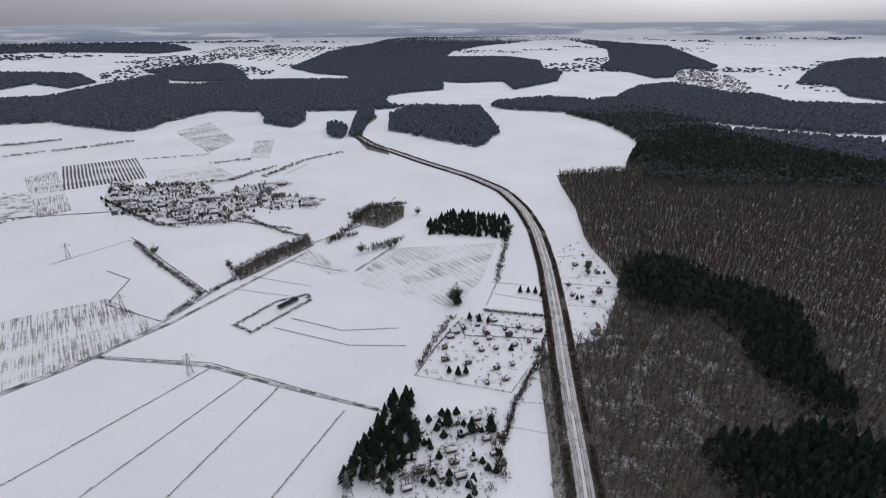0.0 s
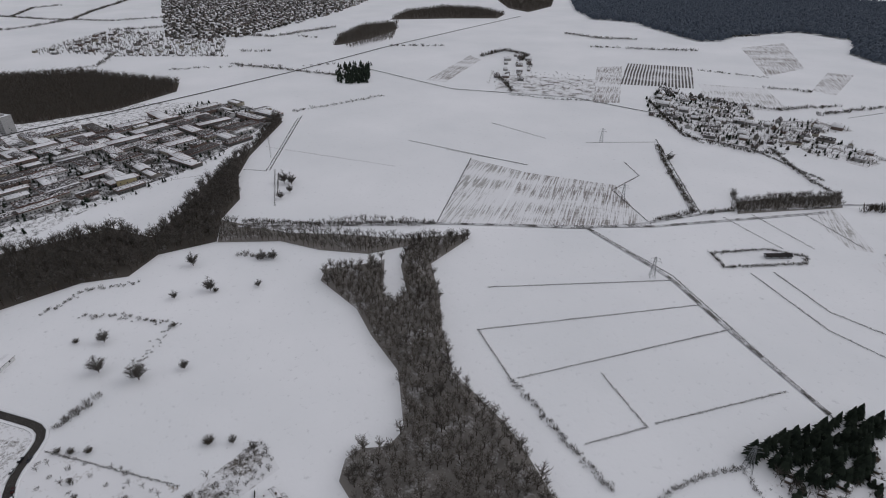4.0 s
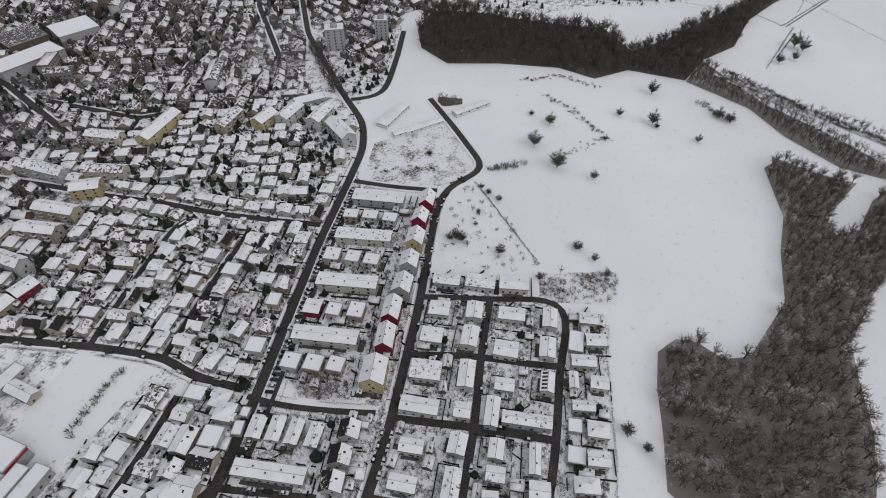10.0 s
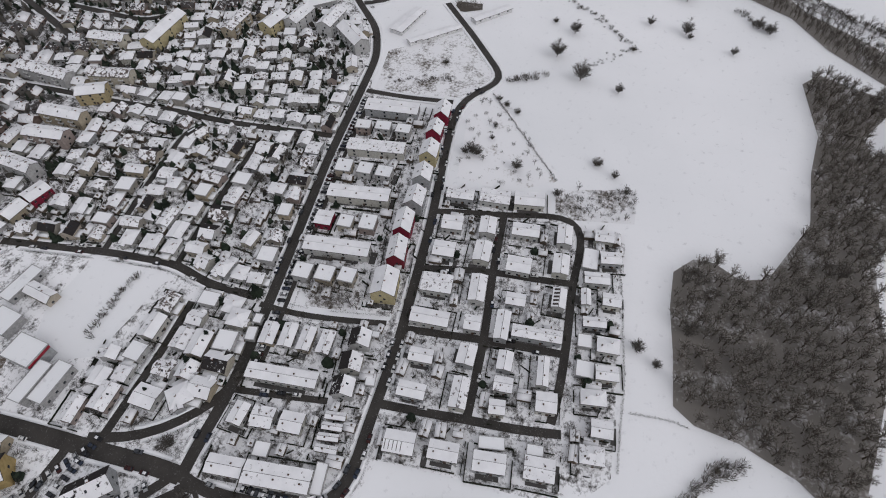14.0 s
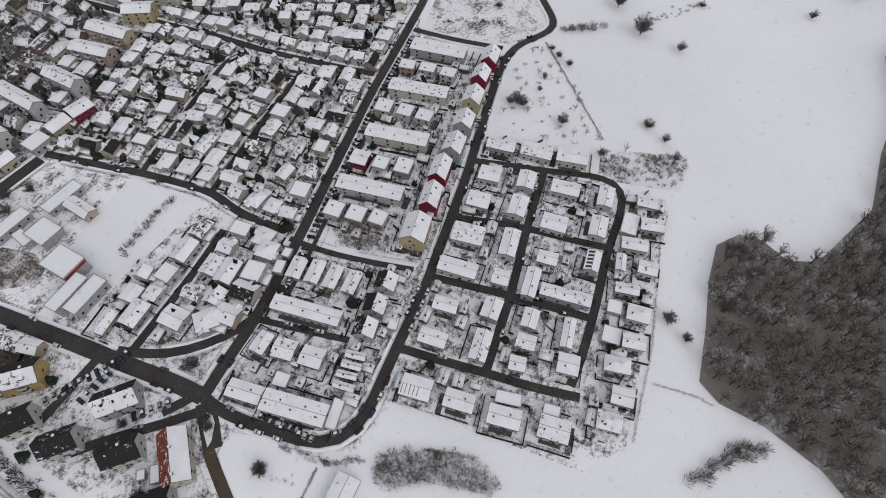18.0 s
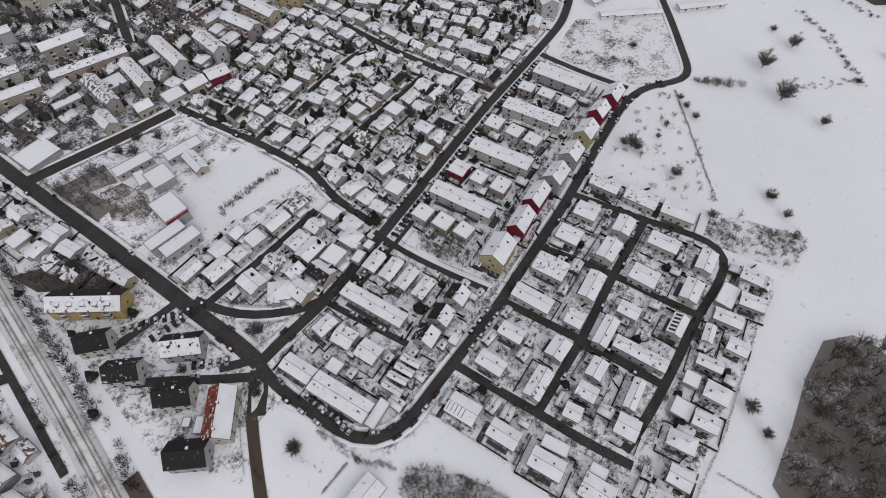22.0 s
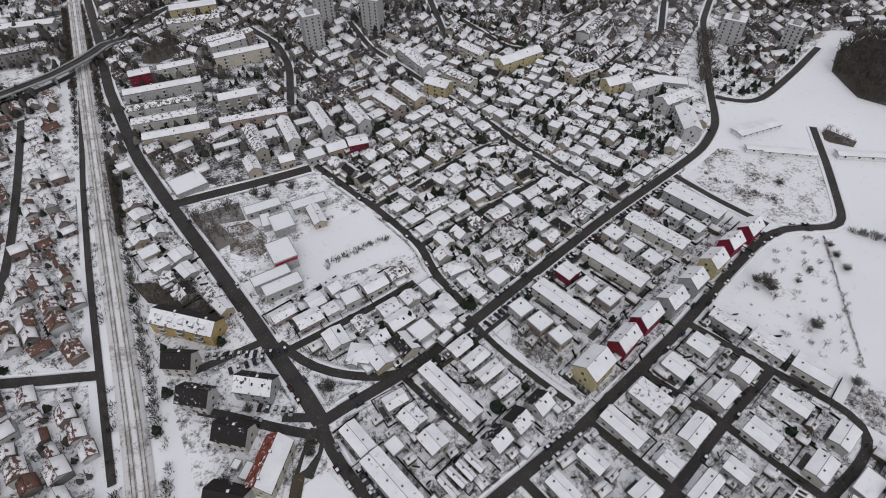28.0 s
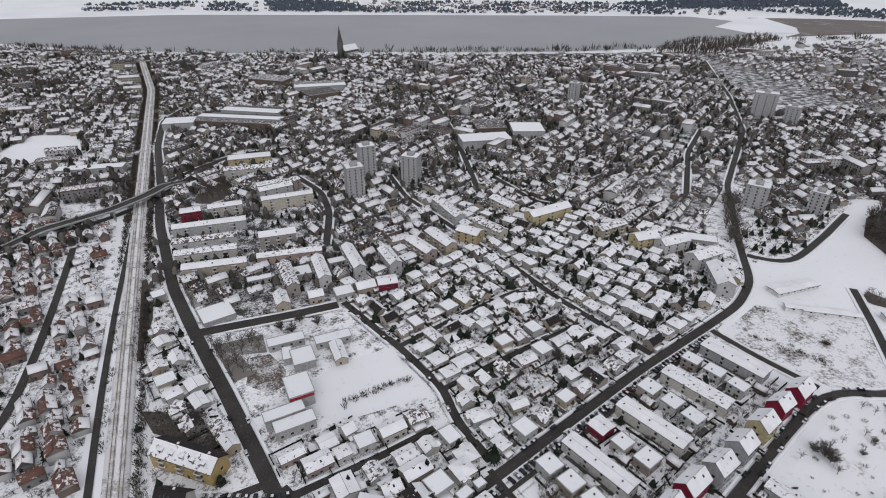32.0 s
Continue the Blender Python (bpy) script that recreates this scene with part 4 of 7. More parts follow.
PLACED += [
    ("apt", -327.6, -194.6, 24.1, 11.4, 8.6, 3, 176),
    ("apt", -312.3, -170.9, 27.5, 11.4, 9.46, 3, 51),
    ("flat", -351.1, -215.8, 23.8, 10.6, 5, 0, 133),
    ("tower", -449.9, -236.2, 17.2, 14.1, 20, 0, 115),
    ("tower", -480.3, -201.6, 12.1, 12.3, 20, 0, 108),
    ("terr", -86.3, -113.5, 10.4, 6.5, 3.4, 0.9, 8),
    ("terr", -88, -104.7, 11.3, 6.1, 3.4, 0.9, 8),
    ("terr", -88.9, -95.9, 11.4, 5.7, 3.4, 0.9, 6),
    ("terr", -90, -86.7, 10.9, 5.7, 3.4, 0.9, 5),
    ("gar", -83.6, -121.4, 6, 3.9, 2.8, 0, 12),
    ("gar", -91.5, -122.3, 4, 3.3, 2.8, 0, 6),
    ("slab", -69.2, -97.4, 31.3, 6.6, 4.8, 0.5, 98),
    ("low", -48.7, -106.8, 9, 6, 4, 0.9, 179),
]
PLACED += [
    ("low", -50.4, -96.6, 9, 8.3, 4, 0.9, 99),
    ("low", -52.1, -84.1, 9.2, 8.1, 4, 0.9, 97),
    ("semi", -95.9, -72, 7.7, 8.9, 5.6, 3.2, 10),
    ("semi", -83.9, -71.1, 7.7, 8.9, 5.6, 3.2, 10),
    ("semi", -72.4, -69.8, 7.7, 8.9, 5.6, 3.2, 10),
    ("gar", -80.1, -60.5, 5.3, 3.6, 2.6, 0, 11),
    ("gar", -100.9, -67.5, 4.4, 2.4, 2.6, 0, 99),
    ("low", -194.7, -54.9, 14.4, 7.1, 4.6, 0.9, 98),
    ("low", -198.6, -36.2, 15.8, 9.1, 4.6, 0.9, 97),
    ("low", -202.5, -18, 15.7, 9.2, 4.6, 0.9, 101),
    ("low", -173.7, -52.9, 10.4, 8.6, 4.6, 0.9, 98),
    ("low", -177.6, -34.6, 10.3, 8.1, 4.6, 0.9, 8),
    ("low", -156.1, -51.8, 10.6, 8.7, 4.6, 0.9, 97),
]
PLACED += [
    ("low", -160.6, -32.8, 11.8, 7.9, 4.6, 0.9, 5),
    ("low", -135.4, -48.6, 14.4, 10, 4.6, 0.9, 98),
    ("low", -138.7, -29, 14.5, 7.3, 4.6, 0.9, 8),
    ("low", -180.6, -15, 13.5, 7.6, 4.6, 0.9, 98),
    ("low", -158.4, -13.4, 11.6, 8.7, 4.6, 0.9, 95),
    ("low", -183.8, 4.9, 11.8, 7.1, 4.6, 0.9, 7),
    ("low", -164.9, 6.5, 11.3, 7.5, 4.6, 0.9, 6),
    ("low", -189.1, 24.5, 9.2, 6.6, 4.6, 0.9, 98),
    ("low", -176.3, 29.6, 9.8, 6.7, 4.6, 0.9, 103),
    ("gar", -173.8, 20.1, 11.9, 6.8, 3, 0, 3),
    ("low", -162, 24.8, 11.6, 5.9, 4.6, 0.9, 101),
    ("low", -138.1, -10.1, 8.8, 6.2, 4.6, 0.9, 97),
    ("solar", -145, 9.4, 10.3, 6.1, 4.6, 1.1, 5),
]
PLACED += [
    ("low", -123.2, 3.4, 22.2, 5.6, 4.6, 0.9, 97),
    ("low", -122.8, -12.7, 14.4, 5.9, 4.6, 0.9, 6),
    ("low", -106, 9.9, 13.1, 4.5, 4.6, 0.9, 8),
    ("low", -92.9, 14.1, 8.3, 8.2, 4.6, 0.9, 99),
    ("low", -149.8, 21.4, 8.3, 4, 4.6, 0.9, 10),
    ("low", -151.8, 33.4, 8.1, 6.4, 4.6, 0.9, 97),
    ("low", -137.4, 27.4, 10, 4.5, 4.6, 0.9, 101),
    ("hip", -127.5, 35.1, 9.3, 7.1, 4.6, 1.6, 97),
    ("gar", -127.3, 24.9, 5.9, 5.7, 3, 0, 8),
    ("low", -113.9, 36.4, 9.2, 6.2, 4.6, 0.9, 100),
    ("gar", -113.6, 27.2, 7.1, 7.1, 3, 0, 5),
    ("hip", -101.1, 32.6, 10.2, 6.2, 4.6, 1.6, 101),
    ("low", -96.9, -43.2, 10.3, 6, 4.6, 0.9, 97),
]
PLACED += [
    ("low", -80.4, -41.7, 11.5, 6.3, 4.6, 0.9, 95),
    ("low", -103.4, -24, 9.4, 7.4, 4.6, 0.9, 3),
    ("low", -85.7, -21.9, 13.5, 6.8, 4.6, 0.9, 6),
    ("low", -105.8, -7.1, 8.6, 6.2, 4.6, 0.9, 5),
    ("low", -94.9, -5.1, 7.6, 6.2, 4.6, 0.9, 97),
    ("low", -84.4, -5.1, 6.3, 5.8, 4.6, 0.9, 101),
    ("ribs", -58.3, -38.8, 12, 8.5, 4.6, 1, 98),
    ("low", -60.5, -20.8, 11.7, 7, 4.6, 0.9, 97),
    ("low", -61.9, -2.2, 12.5, 7.4, 4.6, 0.9, 99),
    ("gar", -69.9, -3.3, 9.9, 4.4, 3, 0, 102),
    ("slab", -30.8, -78.8, 26.4, 8.4, 6, 0.5, 99),
    ("gar", -35.7, -63.7, 11.4, 3.9, 3, 0, 10),
    ("low", -28.3, -100.7, 14.3, 6.9, 4.6, 0.9, 98),
]
PLACED += [
    ("terr", -60.4, -68, 8.2, 2.7, 3.2, 0.7, 100),
    ("terr", -55.8, -67.4, 8, 2.4, 3.2, 0.7, 99),
    ("terr", -51.4, -67.2, 8.2, 2.4, 3.2, 0.7, 101),
    ("terr", -46.9, -66.1, 8.7, 2.4, 3.2, 0.7, 98),
    ("gar", -38.8, -90.9, 5.7, 5.2, 2.8, 0, 98),
    ("slab", -250.8, -117, 33.2, 10.2, 5.8, 0.5, 98),
    ("slab", -214.3, -112.9, 33.5, 8.8, 5.8, 0.5, 100),
    ("slab", -177.1, -107.8, 33.6, 8.5, 5.8, 0.5, 100),
    ("cube", -230.1, -127.8, 8.5, 7.1, 5.4, 0, 101),
    ("cube", -232.5, -115.8, 8.8, 7.1, 5.4, 0, 99),
    ("cube", -233.6, -103.1, 8.3, 7.1, 5.4, 0, 95),
    ("cube", -194.2, -124.5, 9.1, 8.6, 5.4, 0, 8),
    ("cube", -195.7, -112.1, 8, 7.8, 5.4, 0, 5),
]
PLACED += [
    ("cube", -196.6, -100.8, 8.3, 7.8, 5.4, 0, 95),
    ("cube", -156.9, -106.8, 7.5, 7.1, 5.4, 0, 5),
    ("cube", -159.9, -95.2, 9.4, 7.9, 5.4, 0, 7),
    ("cube", -125.7, -91.8, 7.7, 7.5, 5.4, 0, 3),
    ("cube", -121.4, -113.9, 8.2, 8.2, 5.4, 0, 5),
    ("cube", -123.4, -102.7, 8.2, 8.2, 5.4, 0, 5),
    ("low", -88.8, 38, 8.3, 6.8, 4.6, 0.9, 98),
    ("hip", -77.2, 35.8, 9.2, 6.8, 4.6, 1.6, 99),
    ("low", -65.5, 17.1, 11.5, 8.4, 4.6, 0.9, 97),
    ("gar", -72.5, 14, 6, 3.6, 3, 0, 98),
    ("dark", 18, -174.6, 12.4, 9.2, 6.6, 4.4, 142),
    ("dark", 17.5, -153.6, 13.2, 9.2, 6.6, 4.4, 136),
    ("dark", 10.2, -129.5, 13.6, 9.4, 6.6, 4.4, 135),
]
PLACED += [
    ("whis", -4.6, -144.6, 15.6, 9.8, 6.6, 4.4, 137),
    ("rust", 3.6, -109.7, 20, 10.5, 6.4, 4.1, 44),
    ("dark", 20.5, -106.4, 14.5, 10, 6.6, 4.4, 135),
    ("gar", 11.5, -113.7, 6, 2.8, 2.8, 0, 38),
    ("gar", 14, -118.5, 3, 2.4, 2.4, 0, 38),
    ("green", -9.9, -46.7, 15.5, 8.6, 3.6, 0.5, 1),
    ("flat", -49.1, -253.1, 19.4, 6.9, 4, 0, 173),
    ("flat", -72.6, -242.2, 19.4, 6.8, 4, 0, 173),
    ("flat", -52.9, -233.9, 12.6, 11, 4.8, 0, 84),
    ("flat", -46.3, -240.8, 10, 4.4, 4, 0, 77),
    ("gable", -71.1, -229.3, 15.4, 6.6, 4, 1.6, 83),
    ("hall", -43.3, -209.9, 15.2, 11.6, 8, 0, 86),
    ("flat", -32.6, -198.4, 18.2, 6.2, 6, 0, 178),
]
PLACED += [
    ("flat", -35.2, -190.6, 18.2, 7, 5.2, 0, 178),
    ("green", -344.6, -145.1, 21, 9.6, 2.6, 0.5, 168),
    ("green", -360.9, -141.3, 14, 8.6, 2.6, 0.5, 166),
    ("green", -338, -121.5, 36, 5, 2.6, 0.5, 137),
    ("green", -343, -115.5, 32, 5, 2.6, 0.5, 137),
    ("green", -378.2, -86.8, 33, 6.4, 3, 0.6, 140),
]
PLACED += [
    ("low", -116.4, -45.8, 17.5, 7.0, 4.6, 0.9, 96),
    ("low", -119.6, -26.1, 7.2, 7.2, 4.6, 0.9, 97),
]
PLACED_FAR = [
    ("apt", -162.3, -304.4, 25.7, 9.4, 8.2, 2, 98),
    ("apt", -180.7, -308.2, 28.4, 9.4, 8.2, 2, 94),
    ("yelb", -204.7, -306, 17.9, 11.4, 8.4, 2, 118),
    ("apt", -223.2, -305.8, 28, 9.4, 8.2, 2, 103),
    ("apt", -212.4, -350.3, 40.1, 9.4, 8.2, 2, 88),
    ("yelb", -279.6, -304.9, 39.5, 11.4, 8.4, 3, 180),
    ("apt", -257.7, -335.4, 26.6, 9.4, 8.2, 2, 97),
    ("apt", -303.1, -259.6, 25.4, 9.4, 8.2, 2, 179),
    ("apt", -100.9, -461.7, 29, 9.4, 8.2, 2, 2),
    ("apt", -91.9, -521.8, 43.6, 9.4, 8.2, 2, 164),
    ("yelb", -100, -552.2, 40.6, 14.1, 8.4, 0, 167),
    ("tower", -220.2, -430.6, 15.4, 13.2, 26, 0, 132),
    ("tower", -720.3, -403.1, 27, 14.1, 30, 0, 124),
]
PLACED_FAR += [
    ("tower", -709.7, -359.4, 15.4, 12.3, 24, 0, 108),
    ("tower", -556.7, -581.7, 13.1, 12.3, 26, 0, 118),
    ("works", -115.6, -686, 109, 11, 8, 0, 142),
    ("flat", -123.9, -696.6, 106, 13, 9.5, 0, 142),
    ("works", -132.5, -707.6, 92, 14, 7, 0, 142),
    ("flat", -143.5, -722, 77, 17, 9, 0, 140),
    ("works", -154.5, -735, 70, 15, 7, 0, 140),
    ("flat", -265.5, -814, 75, 18, 9, 0, 165),
    ("works", -271, -834, 75, 20, 8, 0, 165),
    ("works", -215.1, -899.5, 61.7, 34, 9, 0, 131),
    ("works", -251.5, -776.8, 43.2, 35.2, 9, 0, 4),
    ("flat", -339.4, -484.8, 54.8, 26.4, 9, 0, 161),
    ("works", -372, -524.3, 34.2, 35.2, 9, 0, 158),
]
PLACED_FAR += [
    ("flat", -403, -491.2, 36.3, 35.2, 9, 0, 151),
    ("flat", -57.3, -720.9, 34.9, 26.4, 8, 0, 162),
    ("flat", 38.3, -602.4, 59.5, 12.3, 6, 0, 162),
    ("apt", -68.9, -313.8, 31, 8.2, 8, 2.4, 85),
    ("apt", -90.4, -311.5, 29, 8, 8, 2.4, 82),
    ("apt", -114.5, -314.3, 33, 8, 8, 2.4, 84),
    ("apt", -136.5, -302.3, 24, 8.6, 8, 2.4, 86),
    ("rowb", -78.8, -344, 44, 7, 6.4, 1.8, 165),
    ("flat", -79.6, -319.2, 11.2, 10.6, 4, 0, 83),
    ("flat", -104.7, -321.2, 11, 6.2, 4, 0, 175),
    ("flat", -94.6, -281.6, 11, 9.6, 5, 0, 174),
    ("gable", -109, -281, 12, 9, 5, 2.4, 174),
    ("redb", -122.8, -277.6, 12.5, 10, 6, 1.2, 165),
]
PLACED_FAR += [
    ("flat", -52.6, -324.6, 15, 5.2, 4, 0, 173),
    ("gable", -58, -292, 14, 8, 5.4, 2.4, 84),
    ("gable", -78, -287, 9, 8, 5, 2.2, 172),
    ("apt", -38.5, -418.7, 53, 8.4, 7.2, 1.6, 168),
    ("apt", -31, -394, 44, 8.2, 7.2, 1.6, 167),
    ("apt", -28.5, -374.9, 41, 8, 7.2, 1.6, 166),
    ("apt", -30.2, -353, 41, 8, 7.2, 1.6, 165),
    ("redb", -29, -446.8, 15, 9.4, 8.6, 1.2, 172),
    ("apt", -55, -443.1, 26, 8.6, 8.8, 1.2, 172),
    ("apt", -98.2, -470.2, 22, 8.4, 9.6, 1.2, 179),
    ("apt", -116, -466, 16, 8.4, 9.6, 1.2, 20),
    ("apt", -103.9, -434.6, 42, 8, 9.6, 1.2, 172),
    ("apt", -78.2, -371.7, 26, 9.6, 9.6, 2.4, 168),
]
PLACED_FAR += [
    ("flat", -20.7, -299.5, 18, 16, 3.6, 0, 5),
    ("tower", -161, -424, 15, 13, 29, 0, 172),
    ("tower", -190, -464, 15, 13, 31, 0, 172),
]
for b in PLACED:
    building(*b, most=18 if b[0] == "slab" else 8)
for b in PLACED_FAR:
    building(*b, most=12 if b[0] != "tower" else 24)

# ---- trees and woods ----
def stick(p, q, r0, r1, sides=3):
    p, q = np.array(p, float), np.array(q, float)
    d = (q - p) / max(np.linalg.norm(q - p), 1e-6)
    u = np.cross(d, (0.3, 0.9, 0.31))
    u /= np.linalg.norm(u)
    w = np.cross(d, u)
    ang = np.arange(sides) * 2 * math.pi / sides
    ring = np.cos(ang)[:, None] * u + np.sin(ang)[:, None] * w
    v = np.concatenate([p + ring * r0, q + ring * r1])
    f = []
    for i in range(sides):
        j = (i + 1) % sides
        f += [(i, j, sides + j), (i, sides + j, sides + i)]
    return v, np.array(f)


def gather(bits):
    """Joins (corners, triangles, material number) into one template."""
    v, t, m, n = [], [], [], 0
    for a, f, i in bits:
        v.append(a)
        t.append(np.array(f) + n)
        m += [i] * len(f)
        n += len(a)
    return np.concatenate(v), np.concatenate(t), np.array(m)


def bare_tree(seed, twigs, fat=1.0, limbs=7, fork=0.28):
    """A leafless tree one unit high: trunk, limbs and a fan of twigs."""
    r = np.random.default_rng(seed)
    bits = [(*stick((0, 0, 0), (r.normal(0, 0.01), r.normal(0, 0.01), 0.55), 0.022 * fat, 0.012 * fat, 4), 0)]
    ends = []
    for k in range(limbs):
        a = k * 2.4 + r.uniform(0, 0.6)
        z0 = fork + 0.27 * k / limbs
        reach, up = r.uniform(0.16, 0.30), r.uniform(0.22, 0.42)
        p, q = np.array((0, 0, z0)), np.array((math.cos(a) * reach, math.sin(a) * reach, min(0.97, z0 + up)))
        bits.append((*stick(p, q, 0.011 * fat, 0.004 * fat), 0))
        ends.append((p, q))
    ends.append((np.array((0, 0, 0.5)), np.array((0.02, 0.0, 0.98))))
    for k in range(twigs):
        p, q = ends[k % len(ends)]
        s = p + (q - p) * r.uniform(0.25, 1.0)
        d = r.normal(0, 1, 3)
        d[2] = abs(d[2]) * 0.8
        d = d / np.linalg.norm(d) * r.uniform(0.07, 0.2)
        e = s + d
        side = np.cross(d, r.normal(0, 1, 3))
        side = side / np.linalg.norm(side) * r.uniform(0.004, 0.010) * fat
        bits.append((np.array([s - side, s + side, e]), [(0, 1, 2)], 1))
    return gather(bits)


def conifer(seed, tiers=6, sides=9, full=0.45):
    r = np.random.default_rng(seed)
    bits = [(*stick((0, 0, 0), (0, 0, 0.3), 0.03, 0.02, 4), 0)]
    for k in range(tiers):
        z0 = 0.10 + 0.78 * k / tiers
        z1 = min(1.0, z0 + 0.34 - 0.02 * k)
        rad = 0.22 * (1 - k / (tiers + 0.3)) + 0.02
        v, f = [(0, 0, z1)], []
        for i in range(sides * 2):
            a = math.pi * i / sides + r.uniform(-0.12, 0.12)
            q = rad * (r.uniform(0.85, 1.2) if i % 2 else r.uniform(full, full + 0.25))
            v.append((math.cos(a) * q, math.sin(a) * q, z0 + (0.0 if i % 2 else 0.05) + r.uniform(-0.02, 0.02)))
        for i in range(sides * 2):
            f.append((0, 1 + i, 1 + (i + 1) % (sides * 2)))
        bits.append((np.array(v), f, 1))
    return gather(bits)


def clump(seed, sides=7, rings=2):
    """A far tree crown or a shrub: an uneven dome with a jagged rim."""
    r = np.random.default_rng(seed)
    v, f = [(r.normal(0, 0.1), r.normal(0, 0.1), 1.0)], []
    for ring, (rad, z) in enumerate(((0.55, 0.75), (0.95, 0.25), (0.85, 0.0))):
        for i in range(sides):
            a = 2 * math.pi * (i + 0.5 * ring) / sides
            q = rad * r.uniform(0.7, 1.25)
            v.append((math.cos(a) * q, math.sin(a) * q, z * r.uniform(0.7, 1.3)))
    for i in range(sides):
        j = (i + 1) % sides
        f.append((0, 1 + i, 1 + j))
        for k in range(rings):
            a, b = 1 + k * sides, 1 + (k + 1) * sides
            f += [(a + i, b + i, b + j), (a + i, b + j, a + j)]
    return gather([(np.array(v), f, 1)])


def brush(seed, n, spread=1.0, thin=1.0):
    """A bush of upright twigs about a dark heart, one unit high."""
    r = np.random.default_rng(seed)
    bits = []
    for k in range(n):
        a, q = r.uniform(0, 6.28), math.sqrt(r.uniform(0, 1)) * 0.5 * spread
        s = np.array((math.cos(a) * q * 0.5, math.sin(a) * q * 0.5, 0.0))
        e = np.array((math.cos(a) * q + r.normal(0, 0.1), math.sin(a) * q + r.normal(0, 0.1), r.uniform(0.5, 1.0)))
        side = np.cross(e - s, r.normal(0, 1, 3))
        side = side / np.linalg.norm(side) * r.uniform(0.02, 0.05) * thin
        m = s + (e - s) * 0.55
        bits.append((np.array([s, m - side, e, m + side]), [(0, 1, 2), (0, 2, 3)], 1))
    return gather(bits)


def planted(name, templates, x, y, size, mats, label, category, broad=1.0, sink=0.0, seed=1):
    """All the trees of one wood as one mesh."""
    r = np.random.default_rng(seed)
    gx, gy, gz = land(x, y)
    vs, ts, ms, n = [], [], [], 0
    which = r.integers(0, len(templates), len(gx))
    for k, (V, T, M) in enumerate(templates):
        idx = np.nonzero(which == k)[0]
        if not len(idx):
            continue
        a = r.uniform(0, 2 * math.pi, len(idx))
        s = size[idx] if hasattr(size, "__len__") else r.uniform(0.75, 1.2, len(idx)) * size
        b = s * broad * r.uniform(0.85, 1.2, len(idx))
        c, d = np.cos(a), np.sin(a)
        P = np.empty((len(idx), len(V), 3))
        P[:, :, 0] = (V[None, :, 0] * c[:, None] - V[None, :, 1] * d[:, None]) * b[:, None] + gx[idx, None]
        P[:, :, 1] = (V[None, :, 0] * d[:, None] + V[None, :, 1] * c[:, None]) * b[:, None] + gy[idx, None]
        P[:, :, 2] = V[None, :, 2] * s[:, None] + gz[idx, None] - sink
        vs.append(P.reshape(-1, 3))
        ts.append((T[None] + (np.arange(len(idx)) * len(V))[:, None, None] + n).reshape(-1, 3))
        ms.append(np.tile(M, len(idx)))
        n += len(idx) * len(V)
    me = mesh_of(name, np.concatenate(vs), np.concatenate(ts), mats, np.concatenate(ms))
    return tagged(new(name, me), label, category, kind="stuff")


def scatter(poly, step, seed=3, jitter=0.45):
    p = np.array(poly, float)
    r = np.random.default_rng(seed)
    gx, gy = np.meshgrid(np.arange(p[:, 0].min(), p[:, 0].max(), step), np.arange(p[:, 1].min(), p[:, 1].max(), step))
    x, y = gx.ravel() + r.uniform(-jitter, jitter, gx.size) * step, gy.ravel() + r.uniform(-jitter, jitter, gx.size) * step
    k = inside(poly, x, y)
    return x[k], y[k]


FINE = [bare_tree(s, 110, 1.0, 9) for s in (1, 2, 3, 4, 5)]
GRAND = [bare_tree(s, 170, 1.25, 14, 0.2) for s in (6, 7, 8, 9)]
MID = [bare_tree(s, 46, 1.6, 6) for s in (11, 12, 13)]
TINY = [bare_tree(s, 24, 2.1, 4, 0.2) for s in (14, 15, 16)]
FIRS = [conifer(s) for s in (21, 22, 23)]
FIRS_ROUND = [conifer(s, 4, 8, 0.85) for s in (26, 27, 28)]
FIRS_LOW = [conifer(s, 3, 6) for s in (24, 25)]
BRUSH = [brush(s, 40, 1.3, 0.6) for s in (41, 42, 43)]
BRUSH_LOW = [brush(s, 13, 1.3, 1.1) for s in (44, 45, 46)]

